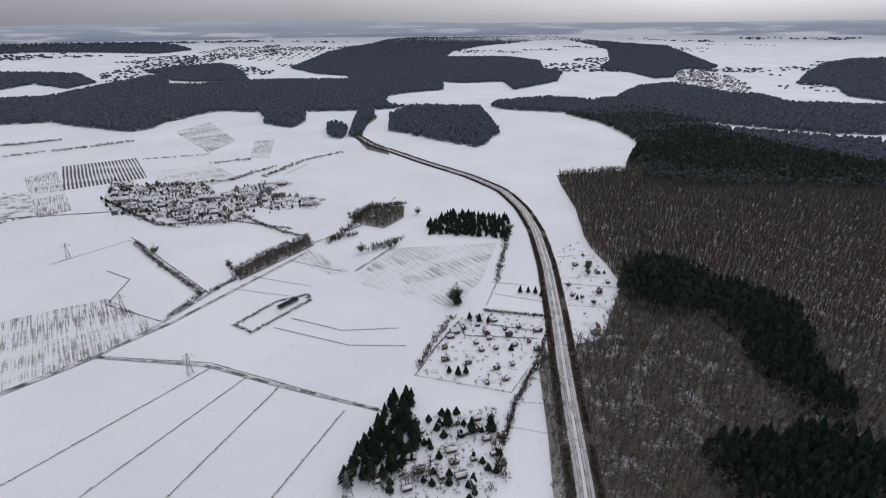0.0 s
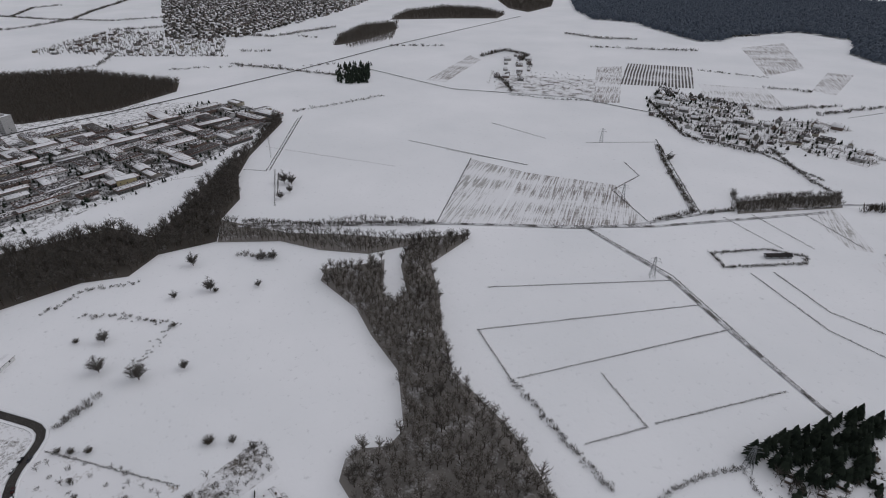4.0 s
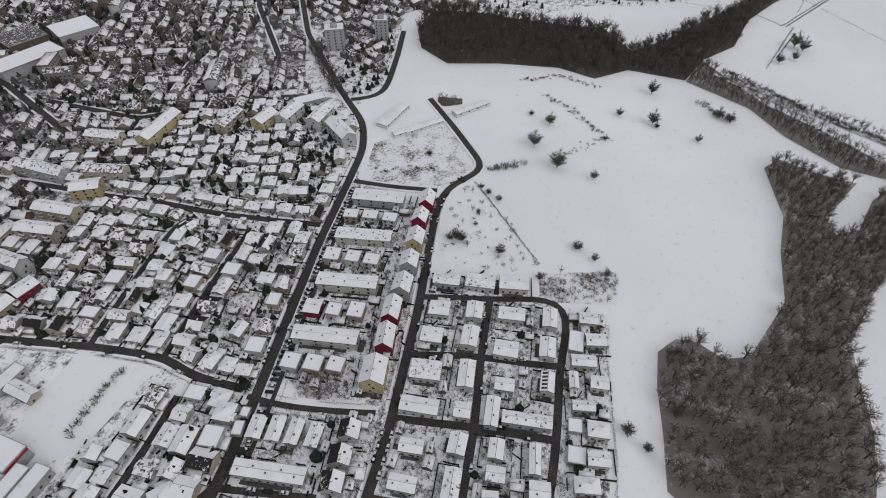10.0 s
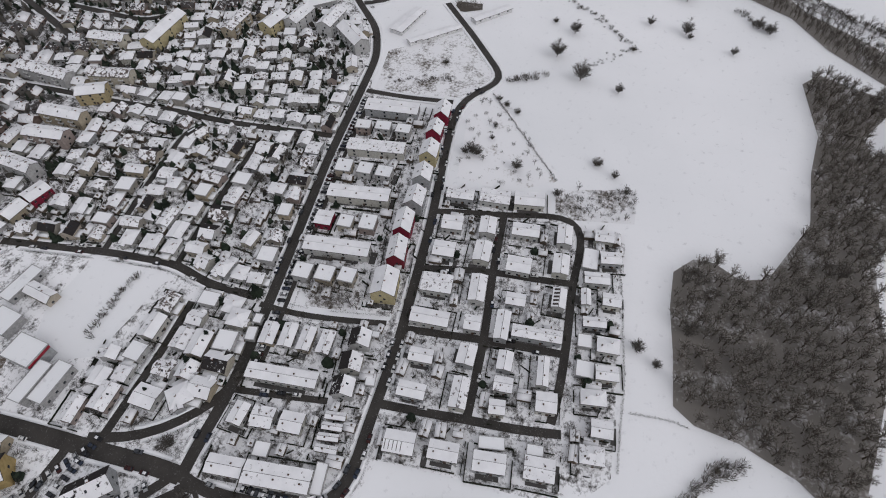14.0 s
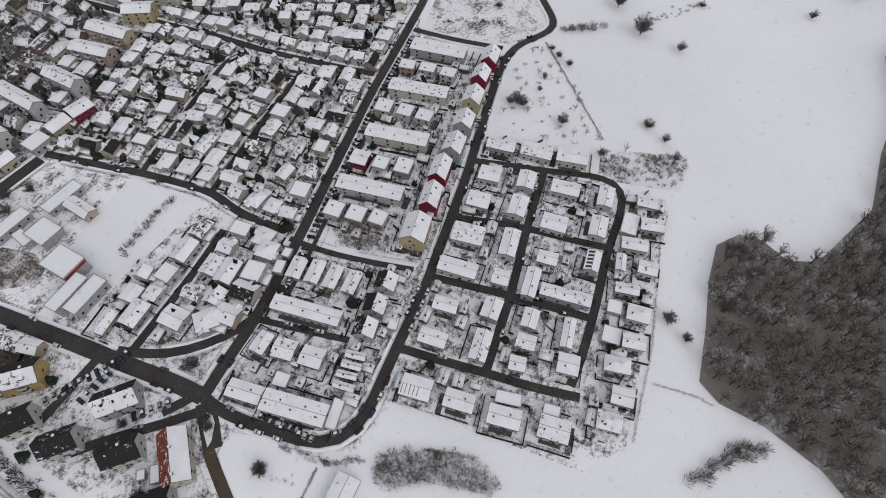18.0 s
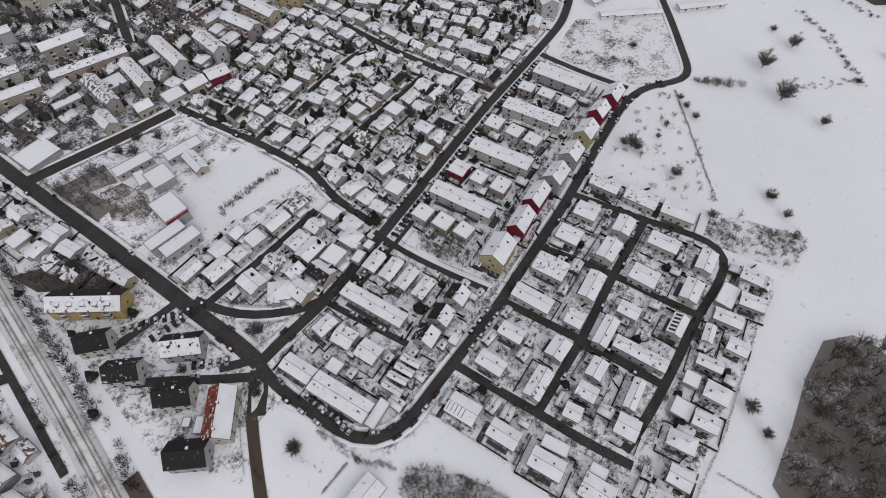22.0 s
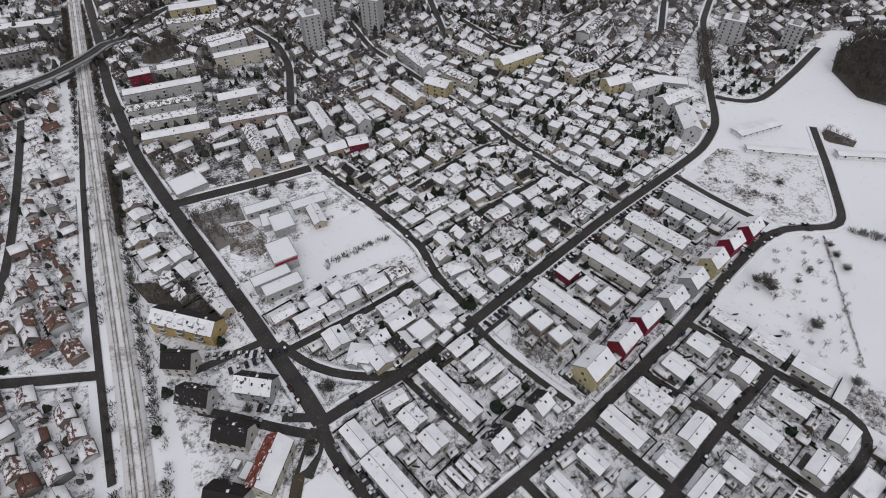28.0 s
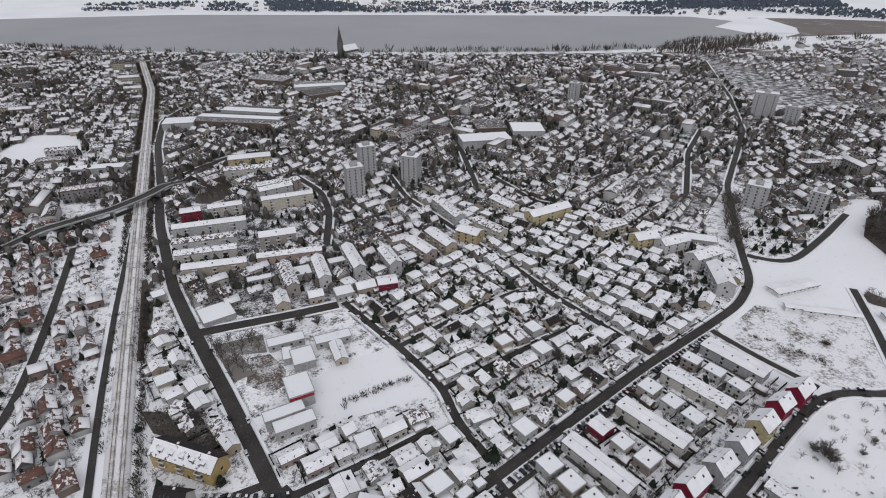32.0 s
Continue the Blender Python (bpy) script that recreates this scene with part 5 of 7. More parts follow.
CONIFER_PATCHES = [(212, 505, 46, 62), (262, 455, 40, 62), (258, 375, 25, 56), (214, 258, 66, 34), (470, 1090, 140, 130), (650, 1090, 200, 170), (560, 1290, 110, 110)]
WOODS = [
    ("near_wood", 5.4, GRAND, 11.0, LITTER, [(-349, 273), (-332, 219), (-286, 196), (-252, 175), (-214, 157), (-190, 156), (-162, 156), (-136, 151), (-113, 145), (-92, 139), (-84, 128), (-94, 115), (-102, 93), (-104, 75), (-110, 66), (-136, 64), (-159, 61), (-181, 61), (-192, 70), (-193, 80), (-186, 93), (-191, 106), (-205, 113), (-234, 128), (-276, 131), (-310, 137), (-362, 131), (-376, 142), (-365, 169), (-361, 190), (-316, 163), (-301, 166), (-310, 181), (-344, 196), (-377, 226)]),
    ("grove", 6.2, GRAND, 14, LITTER_DARK, [(-509, -175), (-558, -174), (-567, -132), (-561, -58), (-563, 4), (-520, 33), (-557, 65), (-605, 95), (-661, 137), (-725, 199), (-841, 268), (-800, 264), (-682, 176), (-624, 144), (-558, 126), (-522, 97), (-477, 80), (-482, 31), (-458, 4), (-469, -29), (-462, -82), (-449, -127), (-472, -159)]),
    ("tree_belt", 4.5, FINE, 9, LITTER, [(-519, 96), (-455, 140), (-425, 179), (-383, 223), (-356, 276), (-349, 270), (-367, 230), (-377, 183), (-409, 150), (-444, 128), (-475, 80)]),
    ("tree_belt", 4.0, FINE, 7, SCRUB, [(-502, 111), (-461, 163), (-441, 209), (-396, 261), (-390, 256), (-427, 205), (-447, 159), (-487, 114)]),
    ("hillside_wood", 5.6, TINY, 15, LITTER_DARK, [(-1204, -143), (-1413, -84), (-1365, 51), (-1157, 194), (-1088, 175), (-1017, 65), (-1013, -58), (-1077, -136)]),
    ("railway_wood", 5.6, MID, 14, EARTH, [(172, 965), (168, 900), (168, 770), (157, 655), (157, 618), (164, 566), (166, 516), (138, 452), (123, 412), (97, 402), (91, 369), (91, 341), (87, 298), (84, 262), (82, 229), (74, 148), (397, 162), (602, 610), (776, 1004), (685, 1148), (594, 1454), (454, 1376), (299, 993), (275, 994)]),
    ("copse", 4.5, FINE, 9, LITTER, [(-11, -273), (-40, -269), (-38, -252), (-25, -257), (-28, -238), (-15, -237)]),
    ("thicket", 3.4, FINE, 6, LITTER_DARK, [(26, -239), (-1, -222), (-5, -196), (-3, -194), (22, -221)]),
    ("far_grove", 8, TINY, 12, LITTER_DARK, [(-1365, 610), (-1480, 681), (-1638, 833), (-1642, 936), (-1520, 895), (-1459, 830), (-1392, 722), (-1357, 622)]),
    ("far_grove", 9, TINY, 14, LITTER_DARK, [(-1700, 970), (-1866, 1138), (-1907, 1329), (-1777, 1411), (-1589, 1377), (-1514, 1276), (-1602, 1153)]),
    ("far_grove", 10, TINY, 14, LITTER_DARK, [(-1980, 1664), (-1713, 1498), (-1578, 1475), (-1659, 1668), (-1837, 1860)]),
    ("park_wood", 8, TINY, 12, LITTER_DARK, [(150, -1053), (162, -1198), (113, -1170), (56, -1113), (40, -1034), (92, -1020)]),
    ("park_wood", 7, TINY, 12, LITTER_DARK, [(-75, -1050), (-114, -1146), (-137, -1133), (-115, -993), (-80, -1009)]),
    ("park_wood", 7, TINY, 12, LITTER_DARK, [(30, -952), (-20, -987), (-18, -837), (-10, -800), (20, -823)]),
    ("copse", 4.5, FINE, 9, LITTER, [(-160, 731), (-132, 783), (-85, 783), (-80, 731), (-102, 685), (-135, 700)]),
    ("hedge_belt", 3.2, FINE, 8, LITTER, [(-251, 548), (-228, 605), (-196, 653), (-181, 624), (-206, 577), (-235, 523)]),
    ("lane_copse", 7.0, TINY, 10, LITTER, [(-304, 1565), (-271, 1725), (-242, 1614), (-257, 1472), (-232, 1280), (-169, 1203), (-147, 1129), (-204, 1185), (-265, 1351)]),
    ("thicket", 2.3, BRUSH, 3.4, SCRUB, [(-29, -41), (-33, -36), (-40, -24), (-44, -9), (-39, 7), (-34, 4), (-28, -21), (-18, -34), (-23, -40)]),
    ("thicket", 2.0, BRUSH, 3.6, SCRUB, [(-69, 69), (-83, 78), (-92, 86), (-94, 96), (-89, 95), (-85, 84), (-78, 79), (-72, 76)]),
    ("thicket", 3.2, FINE, 6, SCRUB, [(-121, -111), (-121, -84), (-110, -80), (-106, -106)]),
    ("copse", 5.0, FINE, 9, LITTER_DARK, [(-38, -490), (-52, -523), (-63, -535), (-73, -514), (-63, -476), (-45, -473), (-36, -479)]),
    ("thicket", 3.0, FINE, 5, LITTER_DARK, [(-378, -117), (-391, -117), (-393, -98), (-385, -96), (-378, -108)]),
    ("thicket", 3.2, FINE, 6, LITTER, [(-5, -336), (-10, -338), (-28, -336), (-26, -322), (-7, -314)]),
    ("railway_scrub", 3.0, FINE, 4.5, LITTER_DARK, [(12, -368), (10, -341), (13, -316), (20, -292), (21, -278), (27, -281), (23, -309), (18, -345), (17, -362)]),
    ("railway_scrub", 4.0, FINE, 7, LITTER, [(70, 411), (75, 347), (68, 272), (64, 236), (53, 240), (57, 286), (61, 361)]),
]
for i, (nm, step, temps, size, floor_mat, poly) in enumerate(WOODS):
    sheet("forest_floor", poly, 0.21 + 0.002 * i, LITTER_DARK if nm == "grove" else floor_mat, "brown leaf litter and thin snow under bare trees")
    x, y = scatter(poly, step, 50 + i)
    k = off_roads(x, y, 1.0)
    if nm == "railway_wood":
        dark = np.zeros(len(x), bool)
        for cx, cy, ra, rb in CONIFER_PATCHES:
            wob = np.array([noise.noise(Vector((a / 45, b / 45, 1.7))) for a, b in zip(x, y)])
            dark |= ((x - cx) / ra) ** 2 + ((y - cy) / rb) ** 2 < 1 + 0.9 * wob + np.random.default_rng(8).normal(0, 0.2, len(x))
        near = np.hypot(x, y) < 520
        for sel, tp, sz, mt, lab in ((k & ~dark & near, FINE, 14, [BARK, TWIG_BROWN], "bare grey-brown deciduous trees"), (k & ~dark & ~near, TINY, 14, [BARK, TWIG_BROWN], "bare grey-brown deciduous trees"), (k & dark & near, FIRS, 18, [BARK, NEEDLE], "dark green conifers"), (k & dark & ~near, FIRS_LOW, 18, [BARK, NEEDLE], "dark green conifers")):
            planted(nm, tp, x[sel], y[sel], sz, mt, lab + " of a large wood beside the railway", "wood", 1.0 if mt[1] is TWIG_BROWN else 1.3, seed=i)
    else:
        if nm == "near_wood":
            ivy = np.array([noise.noise(Vector((a / 17, b / 17, 2.4))) > 0.34 for a, b in zip(x, y)]) & k
            planted("near_wood", GRAND, x[ivy], y[ivy], size * 0.95, [BARK, TWIG_DARK], "darker brown trees with ivy in a bare wood", "wood", 1.15, seed=i + 60)
            k &= ~ivy
        planted(nm, temps, x[k], y[k], size, [BARK, TWIG if nm in ("near_wood", "thicket") else TWIG_DARK], "bare grey-brown trees standing close together", "wood", 1.1, seed=i)

FIRWOODS = [
    ("conifer_copse", 6.5, [(-46, 696), (-12, 749), (67, 725), (60, 645), (11, 658), (-44, 662)]),
    ("garden_conifers", 6.0, [(-70, 239), (-67, 264), (-63, 295), (-48, 331), (-31, 332), (-27, 275), (-39, 251)]),
]
for i, (nm, step, poly) in enumerate(FIRWOODS):
    x, y = scatter(poly, step, 80 + i)
    planted(nm, FIRS, x, y, 10 if nm == "conifer_copse" else 12, [BARK, NEEDLE], "dark green conifers standing close together", "wood", 1.4, seed=i)

# far woods: crowns only
FAR = [
    (9, [(311, 1673), (378, 1529), (401, 1339), (397, 1184), (347, 1073), (318, 919), (375, 884), (677, 864), (799, 1037), (737, 1180), (641, 1335), (641, 1570), (572, 1821)]),
    (9, [(-212, 1667), (-158, 1847), (64, 1813), (99, 1383), (43, 1200), (-46, 1277), (-181, 1412)]),
    (11, [(-1794, 1918), (-1500, 1640), (-1306, 1513), (-1171, 1557), (-1024, 1479), (-935, 1436), (-851, 1408), (-825, 1458), (-839, 1578), (-813, 1683), (-772, 1777), (-626, 1740), (-581, 1633), (-540, 1520), (-450, 1460), (-440, 1560), (-492, 1756), (-297, 1774), (-176, 1834), (-238, 1891), (-275, 2026), (-271, 2161), (-214, 2252), (-72, 2347), (-81, 2629), (-543, 2797), (-829, 2816), (-1040, 2772), (-1214, 2593), (-1350, 2601), (-1434, 2768), (-1666, 3137), (-1660, 2671), (-1643, 2472), (-1603, 2130), (-1760, 2080)]),
    (12, [(-1464, 2828), (-1288, 2759), (-1040, 2772), (-1263, 3295), (-1559, 3881), (-1714, 4067), (-1804, 3905), (-1902, 3706), (-1922, 3432), (-1649, 3136)]),
    (13, [(-2035, 2447), (-2065, 2695), (-1749, 2478), (-1781, 2733), (-2208, 3252), (-2554, 3358), (-2776, 3376)]),
]
FAR += [
    (11, [(-1078, 3630), (-1149, 4321), (-1299, 5651), (-1308, 6889), (-1208, 8032), (-1252, 10365), (-863, 11300), (-381, 11400), (542, 11400), (1133, 11216), (1865, 10507), (1870, 9061), (2043, 7467), (2271, 6485), (1832, 4693), (1534, 3479), (1384, 3275), (1324, 3408), (1189, 3173), (1041, 2840), (941, 2786), (920, 3195), (826, 3454), (1047, 4068), (1451, 5786), (1579, 6981), (1573, 8846), (1018, 8444), (317, 7263), (-84, 5805), (-114, 4711), (385, 4645), (563, 4124), (483, 3354), (556, 3149), (449, 2677), (220, 2332), (200, 2692), (13, 2624), (-82, 2683), (-543, 2797), (-607, 3058), (-805, 3182)]),
]
FAR += [
    (10, [(127, 1949), (317, 2050), (461, 1966), (558, 2040), (749, 2412), (927, 2518), (975, 2334), (1001, 2140), (1086, 2101), (1082, 1871), (1233, 1825), (1332, 1796), (1005, 1330), (900, 1346), (819, 1393), (705, 1477), (615, 1572), (569, 1645), (472, 1648), (378, 1598), (318, 1708), (152, 1773), (102, 1838)]),
    (12, [(1444, 2488), (1814, 3047), (2265, 3651), (2631, 4008), (2993, 4159), (1426, 1929), (1380, 2054), (1436, 2174), (1536, 2368)]),
    (12, [(-4744, 5839), (-4637, 6180), (-3803, 6048), (-3009, 5692), (-3083, 6598), (-4089, 8247), (-5077, 9490), (-7300, 8800), (-7200, 7900)]),
    (10, [(454, 1376), (594, 1470), (700, 1380), (830, 1290), (940, 1240), (776, 1004), (685, 1120)]),
    (8, [(-328, 1352), (-295, 1294), (-279, 1315), (-297, 1447), (-335, 1518), (-362, 1501)]),
    (8, [(-265, 1315), (-246, 1366), (-263, 1668), (-266, 1749), (-316, 1727), (-295, 1518)]),
]


def far_scatter(poly, step, seed):
    """Places in a far wood, evenly spread over the ground as it stands in the model."""
    p = dense(list(poly) + [poly[0]], 60)
    X, Y, Z = land(p[:, 0], p[:, 1])
    x, y = scatter(list(zip(X, Y)), step, seed, 1.1)
    rr, f = np.hypot(x, y), flat_reach(x, y)
    k = 4850 - f
    r = np.where(rr > f, f - k * np.log(np.maximum(1 - (rr - f) / k, 0.01)), rr)
    return x * r / rr, y * r / rr


CANOPY = [clump(s, 5, 1) for s in (37, 38, 39)]
for i, (step, poly) in enumerate(FAR):
    x, y = far_scatter(poly, step * 0.92, 100 + i)
    planted("far_wood", CANOPY, x, y, np.random.default_rng(i).uniform(0.8, 1.15, len(x)) * 14, [BARK, FARWOOD_HAZE if i else NEEDLE_GREY], "dark winter forest on distant slopes" if i else "dark conifer forest behind a bare wood", "forest", step * 0.7 / 14, seed=i)


def distant_country():
    """Patches of wood between the snow fields, out to the hills."""
    r = np.random.default_rng(5)
    n = 42000
    a, d = r.uniform(-0.5, 2 * math.pi - 0.5, n), np.exp(r.uniform(math.log(3300), math.log(11000), n))
    x, y = np.cos(a) * d, np.sin(a) * d
    k = np.array([noise.noise(Vector((p / 1100, q / 1100, 0.4))) + 0.5 * noise.noise(Vector((p / 380, q / 380, 2.0))) > 0.22 for p, q in zip(x, y)])
    k &= ~inside(LAKE, x, y) & ~((y < 0) & (d < 4300))
    x, y, d = x[k], y[k], d[k]
    planted("distant_forest", CANOPY, x, y, r.uniform(0.7, 1.2, len(x)) * 8, [BARK, FARWOOD_HAZE], "distant forest patches between snow fields", "forest", 1.5, seed=9)


distant_country()


def single_tree(kind, x, y, h, label, seed):
    V, T, M = (bare_tree(seed, 1300, 0.75, 22, 0.08) if kind == "bare" else conifer(seed, 8, 12) if kind == "fir" else bare_tree(seed, 1500, 0.6, 24, 0.02))
    root = tagged(new("tree" if kind != "bush" else "bush"), label, "tree" if kind != "bush" else "bush")
    h *= 1.05 if kind == "bare" else 1.0
    root.matrix_basis = pose(x, y, 0, 0, 0, seed * 37 % 360)
    V = V * np.array([h * (1.35 if kind == "bare" else 1.3 if kind == "fir" else 1.7)] * 2 + [h])
    for nm, i, mt in (("trunk", 0, BARK), ("crown", 1, NEEDLE if kind == "fir" else TWIG_DARK if kind == "bare" else HEDGE)):
        sel = T[M == i]
        if len(sel):
            used, inv = np.unique(sel, return_inverse=True)
            part(nm, mesh_of(nm, V[used], inv.reshape(-1, 3), [mt]), root)
    return root


OPEN_TREES = [("bare", -445, 52, 13), ("bare", -398, 54, 13), ("bush", -394, 57, 5), ("bare", -382, 87, 7), ("bare", -403, 28, 8), ("bare", -321, -10, 16), ("bare", -343, -30, 14), ("bare", -375, -23, 11), ("bare", -315, 16, 8), ("bush", -244, 13, 7), ("bush", -385, -39, 5), ("bare", -417, 112, 10), ("bare", -422, 104, 10)]
OPEN_TREES += [("bare", -227, -31, 8), ("bare", -132, 48, 8), ("bare", -126, 57, 6), ("bush", -366, 20, 5), ("bush", -311, -101, 5), ("bare", -29, -128, 9), ("bare", -13, -110, 8), ("bare", 20, -114, 7), ("bare", -6, -79, 8), ("bare", -232, -59, 9), ("fir", -9, 299, 16), ("fir", 7, 293, 14), ("fir", 20, 294, 15)]
OPEN_TREES += [("bare", -118, 601, 14), ("bare", -61, 744, 12), ("bare", -80, 625, 10), ("bare", -86, 616, 9), ("bare", 139, 552, 12), ("fir", -3, 472, 16), ("bare", -4, 483, 18), ("bare", -7, 477, 16), ("bare", -365, 595, 13), ("bush", -280, -50, 5), ("bush", -285, -56, 4), ("bush", -275, -42, 5), ("fir", -104, -130, 12), ("fir", -76, -139, 10), ("bare", -572, 180, 16), ("bare", -565, 186, 14), ("bare", -63, -115, 7)]
for i, (kd, x, y, h) in enumerate(OPEN_TREES):
    single_tree(kd, x, y, h, {"bare": "bare deciduous tree standing alone in snow", "fir": "dark green conifer standing in snow", "bush": "leafless dark bush in a snowy field"}[kd], 200 + i)


# ---- hedges and field margins ----
def hedge(path, h, wide, step, name="hedge", label="leafless hedge along a snowy field"):
    p = dense(path, step)
    r = np.random.default_rng(int(abs(p[0, 0])) + 5)
    x, y = p[:, 0] + r.normal(0, wide / 2, len(p)), p[:, 1] + r.normal(0, wide / 2, len(p))
    planted(name, BRUSH if name == "shrub_row" else BRUSH_LOW, x, y, r.uniform(0.6, 1.2, len(p)) * h, [BARK, HEDGE], label, "hedge", 1.2, seed=2)


for path in ([(-503, 113), (-454, 172), (-394, 265)], [(-255, 496), (-241, 533), (-270, 573)], [(-409, 632), (-341, 562), (-262, 493), (-273, 446)], [(38, 522), (50, 599), (68, 697)], [(25, 281), (43, 333), (69, 385)], [(23, 281), (25, 252)], [(-8, 450), (-22, 410), (-34, 367)]):
    hedge(path, 4, 3, 1.3)
for path in ([(-186, 182), (-97, 171)], [(-59, -195), (-70, -195), (-83, -195.5), (-97, -194)], [(-560, 813), (-413, 694), (-329, 718), (-225, 682)]):
    hedge(path, 2.6, 2.4, 0.8)
for path in ([(-238, 196), (-166, 350)], [(-185, 186), (-135, 344)], [(-125, 182), (-113, 220)], [(-112, 226), (-82, 313)], [(-238, 196), (-186, 182)], [(-158, 233), (-113, 220)], [(-302, 378), (-202, 370), (-135, 344), (-55, 313), (-58, 315)], [(-167, 426), (-95, 398), (-47, 398)], [(-157, 443), (-105, 422), (-56, 427)], [(-393, 267), (-513, 400)], [(-617, 373), (-455, 442)], [(-394, 546), (-356, 525), (-346, 467), (-270, 433)], [(-426, 651), (-255, 492)], [(-812, 299), (-620, 180)], [(-606, 186), (-543, 161)], [(-276, 236), (-198, 364)], [(-290, -62), (-225, -7)]):
    hedge(path, 1.0, 0.6, 0.4, "field_margin", "thin line of dead grass on a snowy field margin")

# ---- the rest of the town: houses in their blocks ----
def lots(poly, turn, du, dv, gap=4.5, need=5.0, seed=1, drop=0.08):
    """Building lots on a turned grid inside a block, clear of roads and of what stands there."""
    r = np.random.default_rng(seed)
    p = np.array(poly, float)
    c, s = math.cos(radians(turn)), math.sin(radians(turn))
    mid = p.mean(0)
    q = (p - mid) @ np.array([[c, -s], [s, c]])
    gu, gv = np.meshgrid(np.arange(q[:, 0].min(), q[:, 0].max(), du), np.arange(q[:, 1].min(), q[:, 1].max(), dv))
    u, v = gu.ravel() + r.uniform(-0.2, 0.2, gu.size) * du, gv.ravel() + r.uniform(-0.16, 0.16, gu.size) * dv
    x, y = mid[0] + c * u - s * v, mid[1] + s * u + c * v
    k = inside(poly, x, y) & (r.uniform(0, 1, len(x)) > drop)
    for clear in CLEAR:
        k &= ~inside(clear, x, y)
    k[k] = off_roads(x[k], y[k], gap)
    k &= np.hypot(x[:, None] - RAIL[None, :, 0], y[:, None] - RAIL[None, :, 1]).min(1) > 13
    if TAKEN:
        t = np.array(TAKEN)
        i = np.nonzero(k)[0]
        k[i] = (np.hypot(x[i, None] - t[None, :, 0], y[i, None] - t[None, :, 1]) - t[None, :, 2]).min(1) > need
    return [(a, b, turn + 90 * (r.uniform() < 0.3) + r.normal(0, 3)) for a, b in zip(x[k], y[k])]


CLEAR = [
    [(-66, -224), (-99, -222), (-101, -195), (-103, -175), (-92, -180), (-73, -182), (-45, -183), (-22, -183), (-20, -262), (-80, -262)],
    [(-112, -120), (-112, -78), (-113, -64), (-109, -65), (-100, -125)],
    [(122, -719), (94, -770), (49, -744), (47, -676), (79, -665), (118, -668)],
    [(-576, -65), (-615, -49), (-630, 38), (-623, 101), (-564, 66), (-520, 33), (-563, 4)],
    [(-314, -145), (-353, -98), (-304, -61), (-280, -78), (-266, -137)],
    [(-385, -158), (-548, -195), (-560, -60), (-400, -60), (-330, -120)],
    [(-31, -496), (-67, -505), (-61, -452), (-33, -449)],
]
NEAR_BLOCKS = [
    ([(-222, -140), (-212, -150), (-104, -132), (-101, -164), (-110, -177), (-106, -220), (-130, -230), (-212, -238)], 3, 13.5, 12.5),
    ([(-98, -126), (-98, -156), (-95, -163), (-84, -182), (-59, -189), (-24, -180), (-22, -160), (-31, -141), (-52, -122), (-71, -121)], 5, 14, 13),
    ([(12, -349), (-2, -334), (-13, -180), (-6, -192), (19, -223), (24, -255)], 100, 12.5, 11),
    ([(-104, -222), (-208, -236), (-208, -290), (-160, -330), (-96, -290)], 12, 13.5, 12.5),
    ([(-224, -145), (-212, -290), (-204, -400), (-290, -440), (-390, -330), (-370, -230), (-330, -170)], 20, 13.5, 12.5),
]
def street_lots(seed):
    """Lots in rows that face their street on both sides."""
    r = np.random.default_rng(seed)
    found = []
    for nm, wd, p in LINES:
        if nm not in ("outer_road", "garden_street", "hill_street", "school_street", "west_cross_street", "orchard_street", "crescent_street"):
            continue
        d = dense(p, 1.0)
        nn = normals(d)
        for side in (1, -1):
            k = 4
            while k < len(d) - 3:
                x, y = d[k] + nn[k] * side * (wd / 2 + r.uniform(5.8, 7.6))
                block = any(inside(b[0], [x], [y])[0] for b in NEAR_BLOCKS) and not any(inside(c, [x], [y])[0] for c in CLEAR)
                if block and off_roads(x, y, 4.6)[0] and free(x, y, 4.3):
                    turn = math.degrees(math.atan2(-nn[k, 0], nn[k, 1])) + (90 if r.uniform() < 0.35 else 0) + r.normal(0, 2)
                    found.append((x, y, turn))
                    claim(x, y, 8.5, 7.2, turn)
                    k += int(r.uniform(10, 14))
                else:
                    k += 2
    return found


small = street_lots(71)
for i, (poly, turn, du, dv) in enumerate(NEAR_BLOCKS):
    more = lots(poly, turn, du * 0.95, dv * 0.95, 4.6, 4.9, 20 + i, 0.15)
    for x, y, t in more:
        claim(x, y, 8, 7, t)
    small += more
small.sort(key=lambda h: h[0] ** 2 + h[1] ** 2)
STARTERS = [("gable", 9.5, 8.5, 4.2, 2.0, 1), ("hip", 9.5, 9.0, 4.4, 1.8, -1), ("gabd", 10.5, 8.5, 4.6, 2.4, 1), ("cube", 9.0, 8.5, 5.2, 0, -1), ("gable", 8.0, 8.0, 3.4, 2.6, -1), ("low", 10.5, 9.0, 3.6, 1.0, 1), ("gable", 12.0, 8.0, 4.8, 1.8, 0), ("hip", 8.5, 8.5, 5.2, 1.4, 1)]
first = []
rs = np.random.default_rng(77)
NEARBY = small[:205]
for i, (x, y, turn) in enumerate(NEARBY):
    if i < len(STARTERS):
        kd, l, w, e, ri, an = STARTERS[i]
        first.append(building(kd, x, y, l, w, e, ri, turn, most=6, annex=an))
    else:
        k = int(rs.integers(0, len(first)))
        sx, sy = rs.uniform(0.72, 1.02), rs.uniform(0.72, 1.02)
        copy_thing(first[k], pose(x, y, 0, 0, 0, turn + 180 * (rs.uniform() < 0.5)) @ Matrix.Diagonal((sx, sy, rs.uniform(0.68, 0.95), 1)))


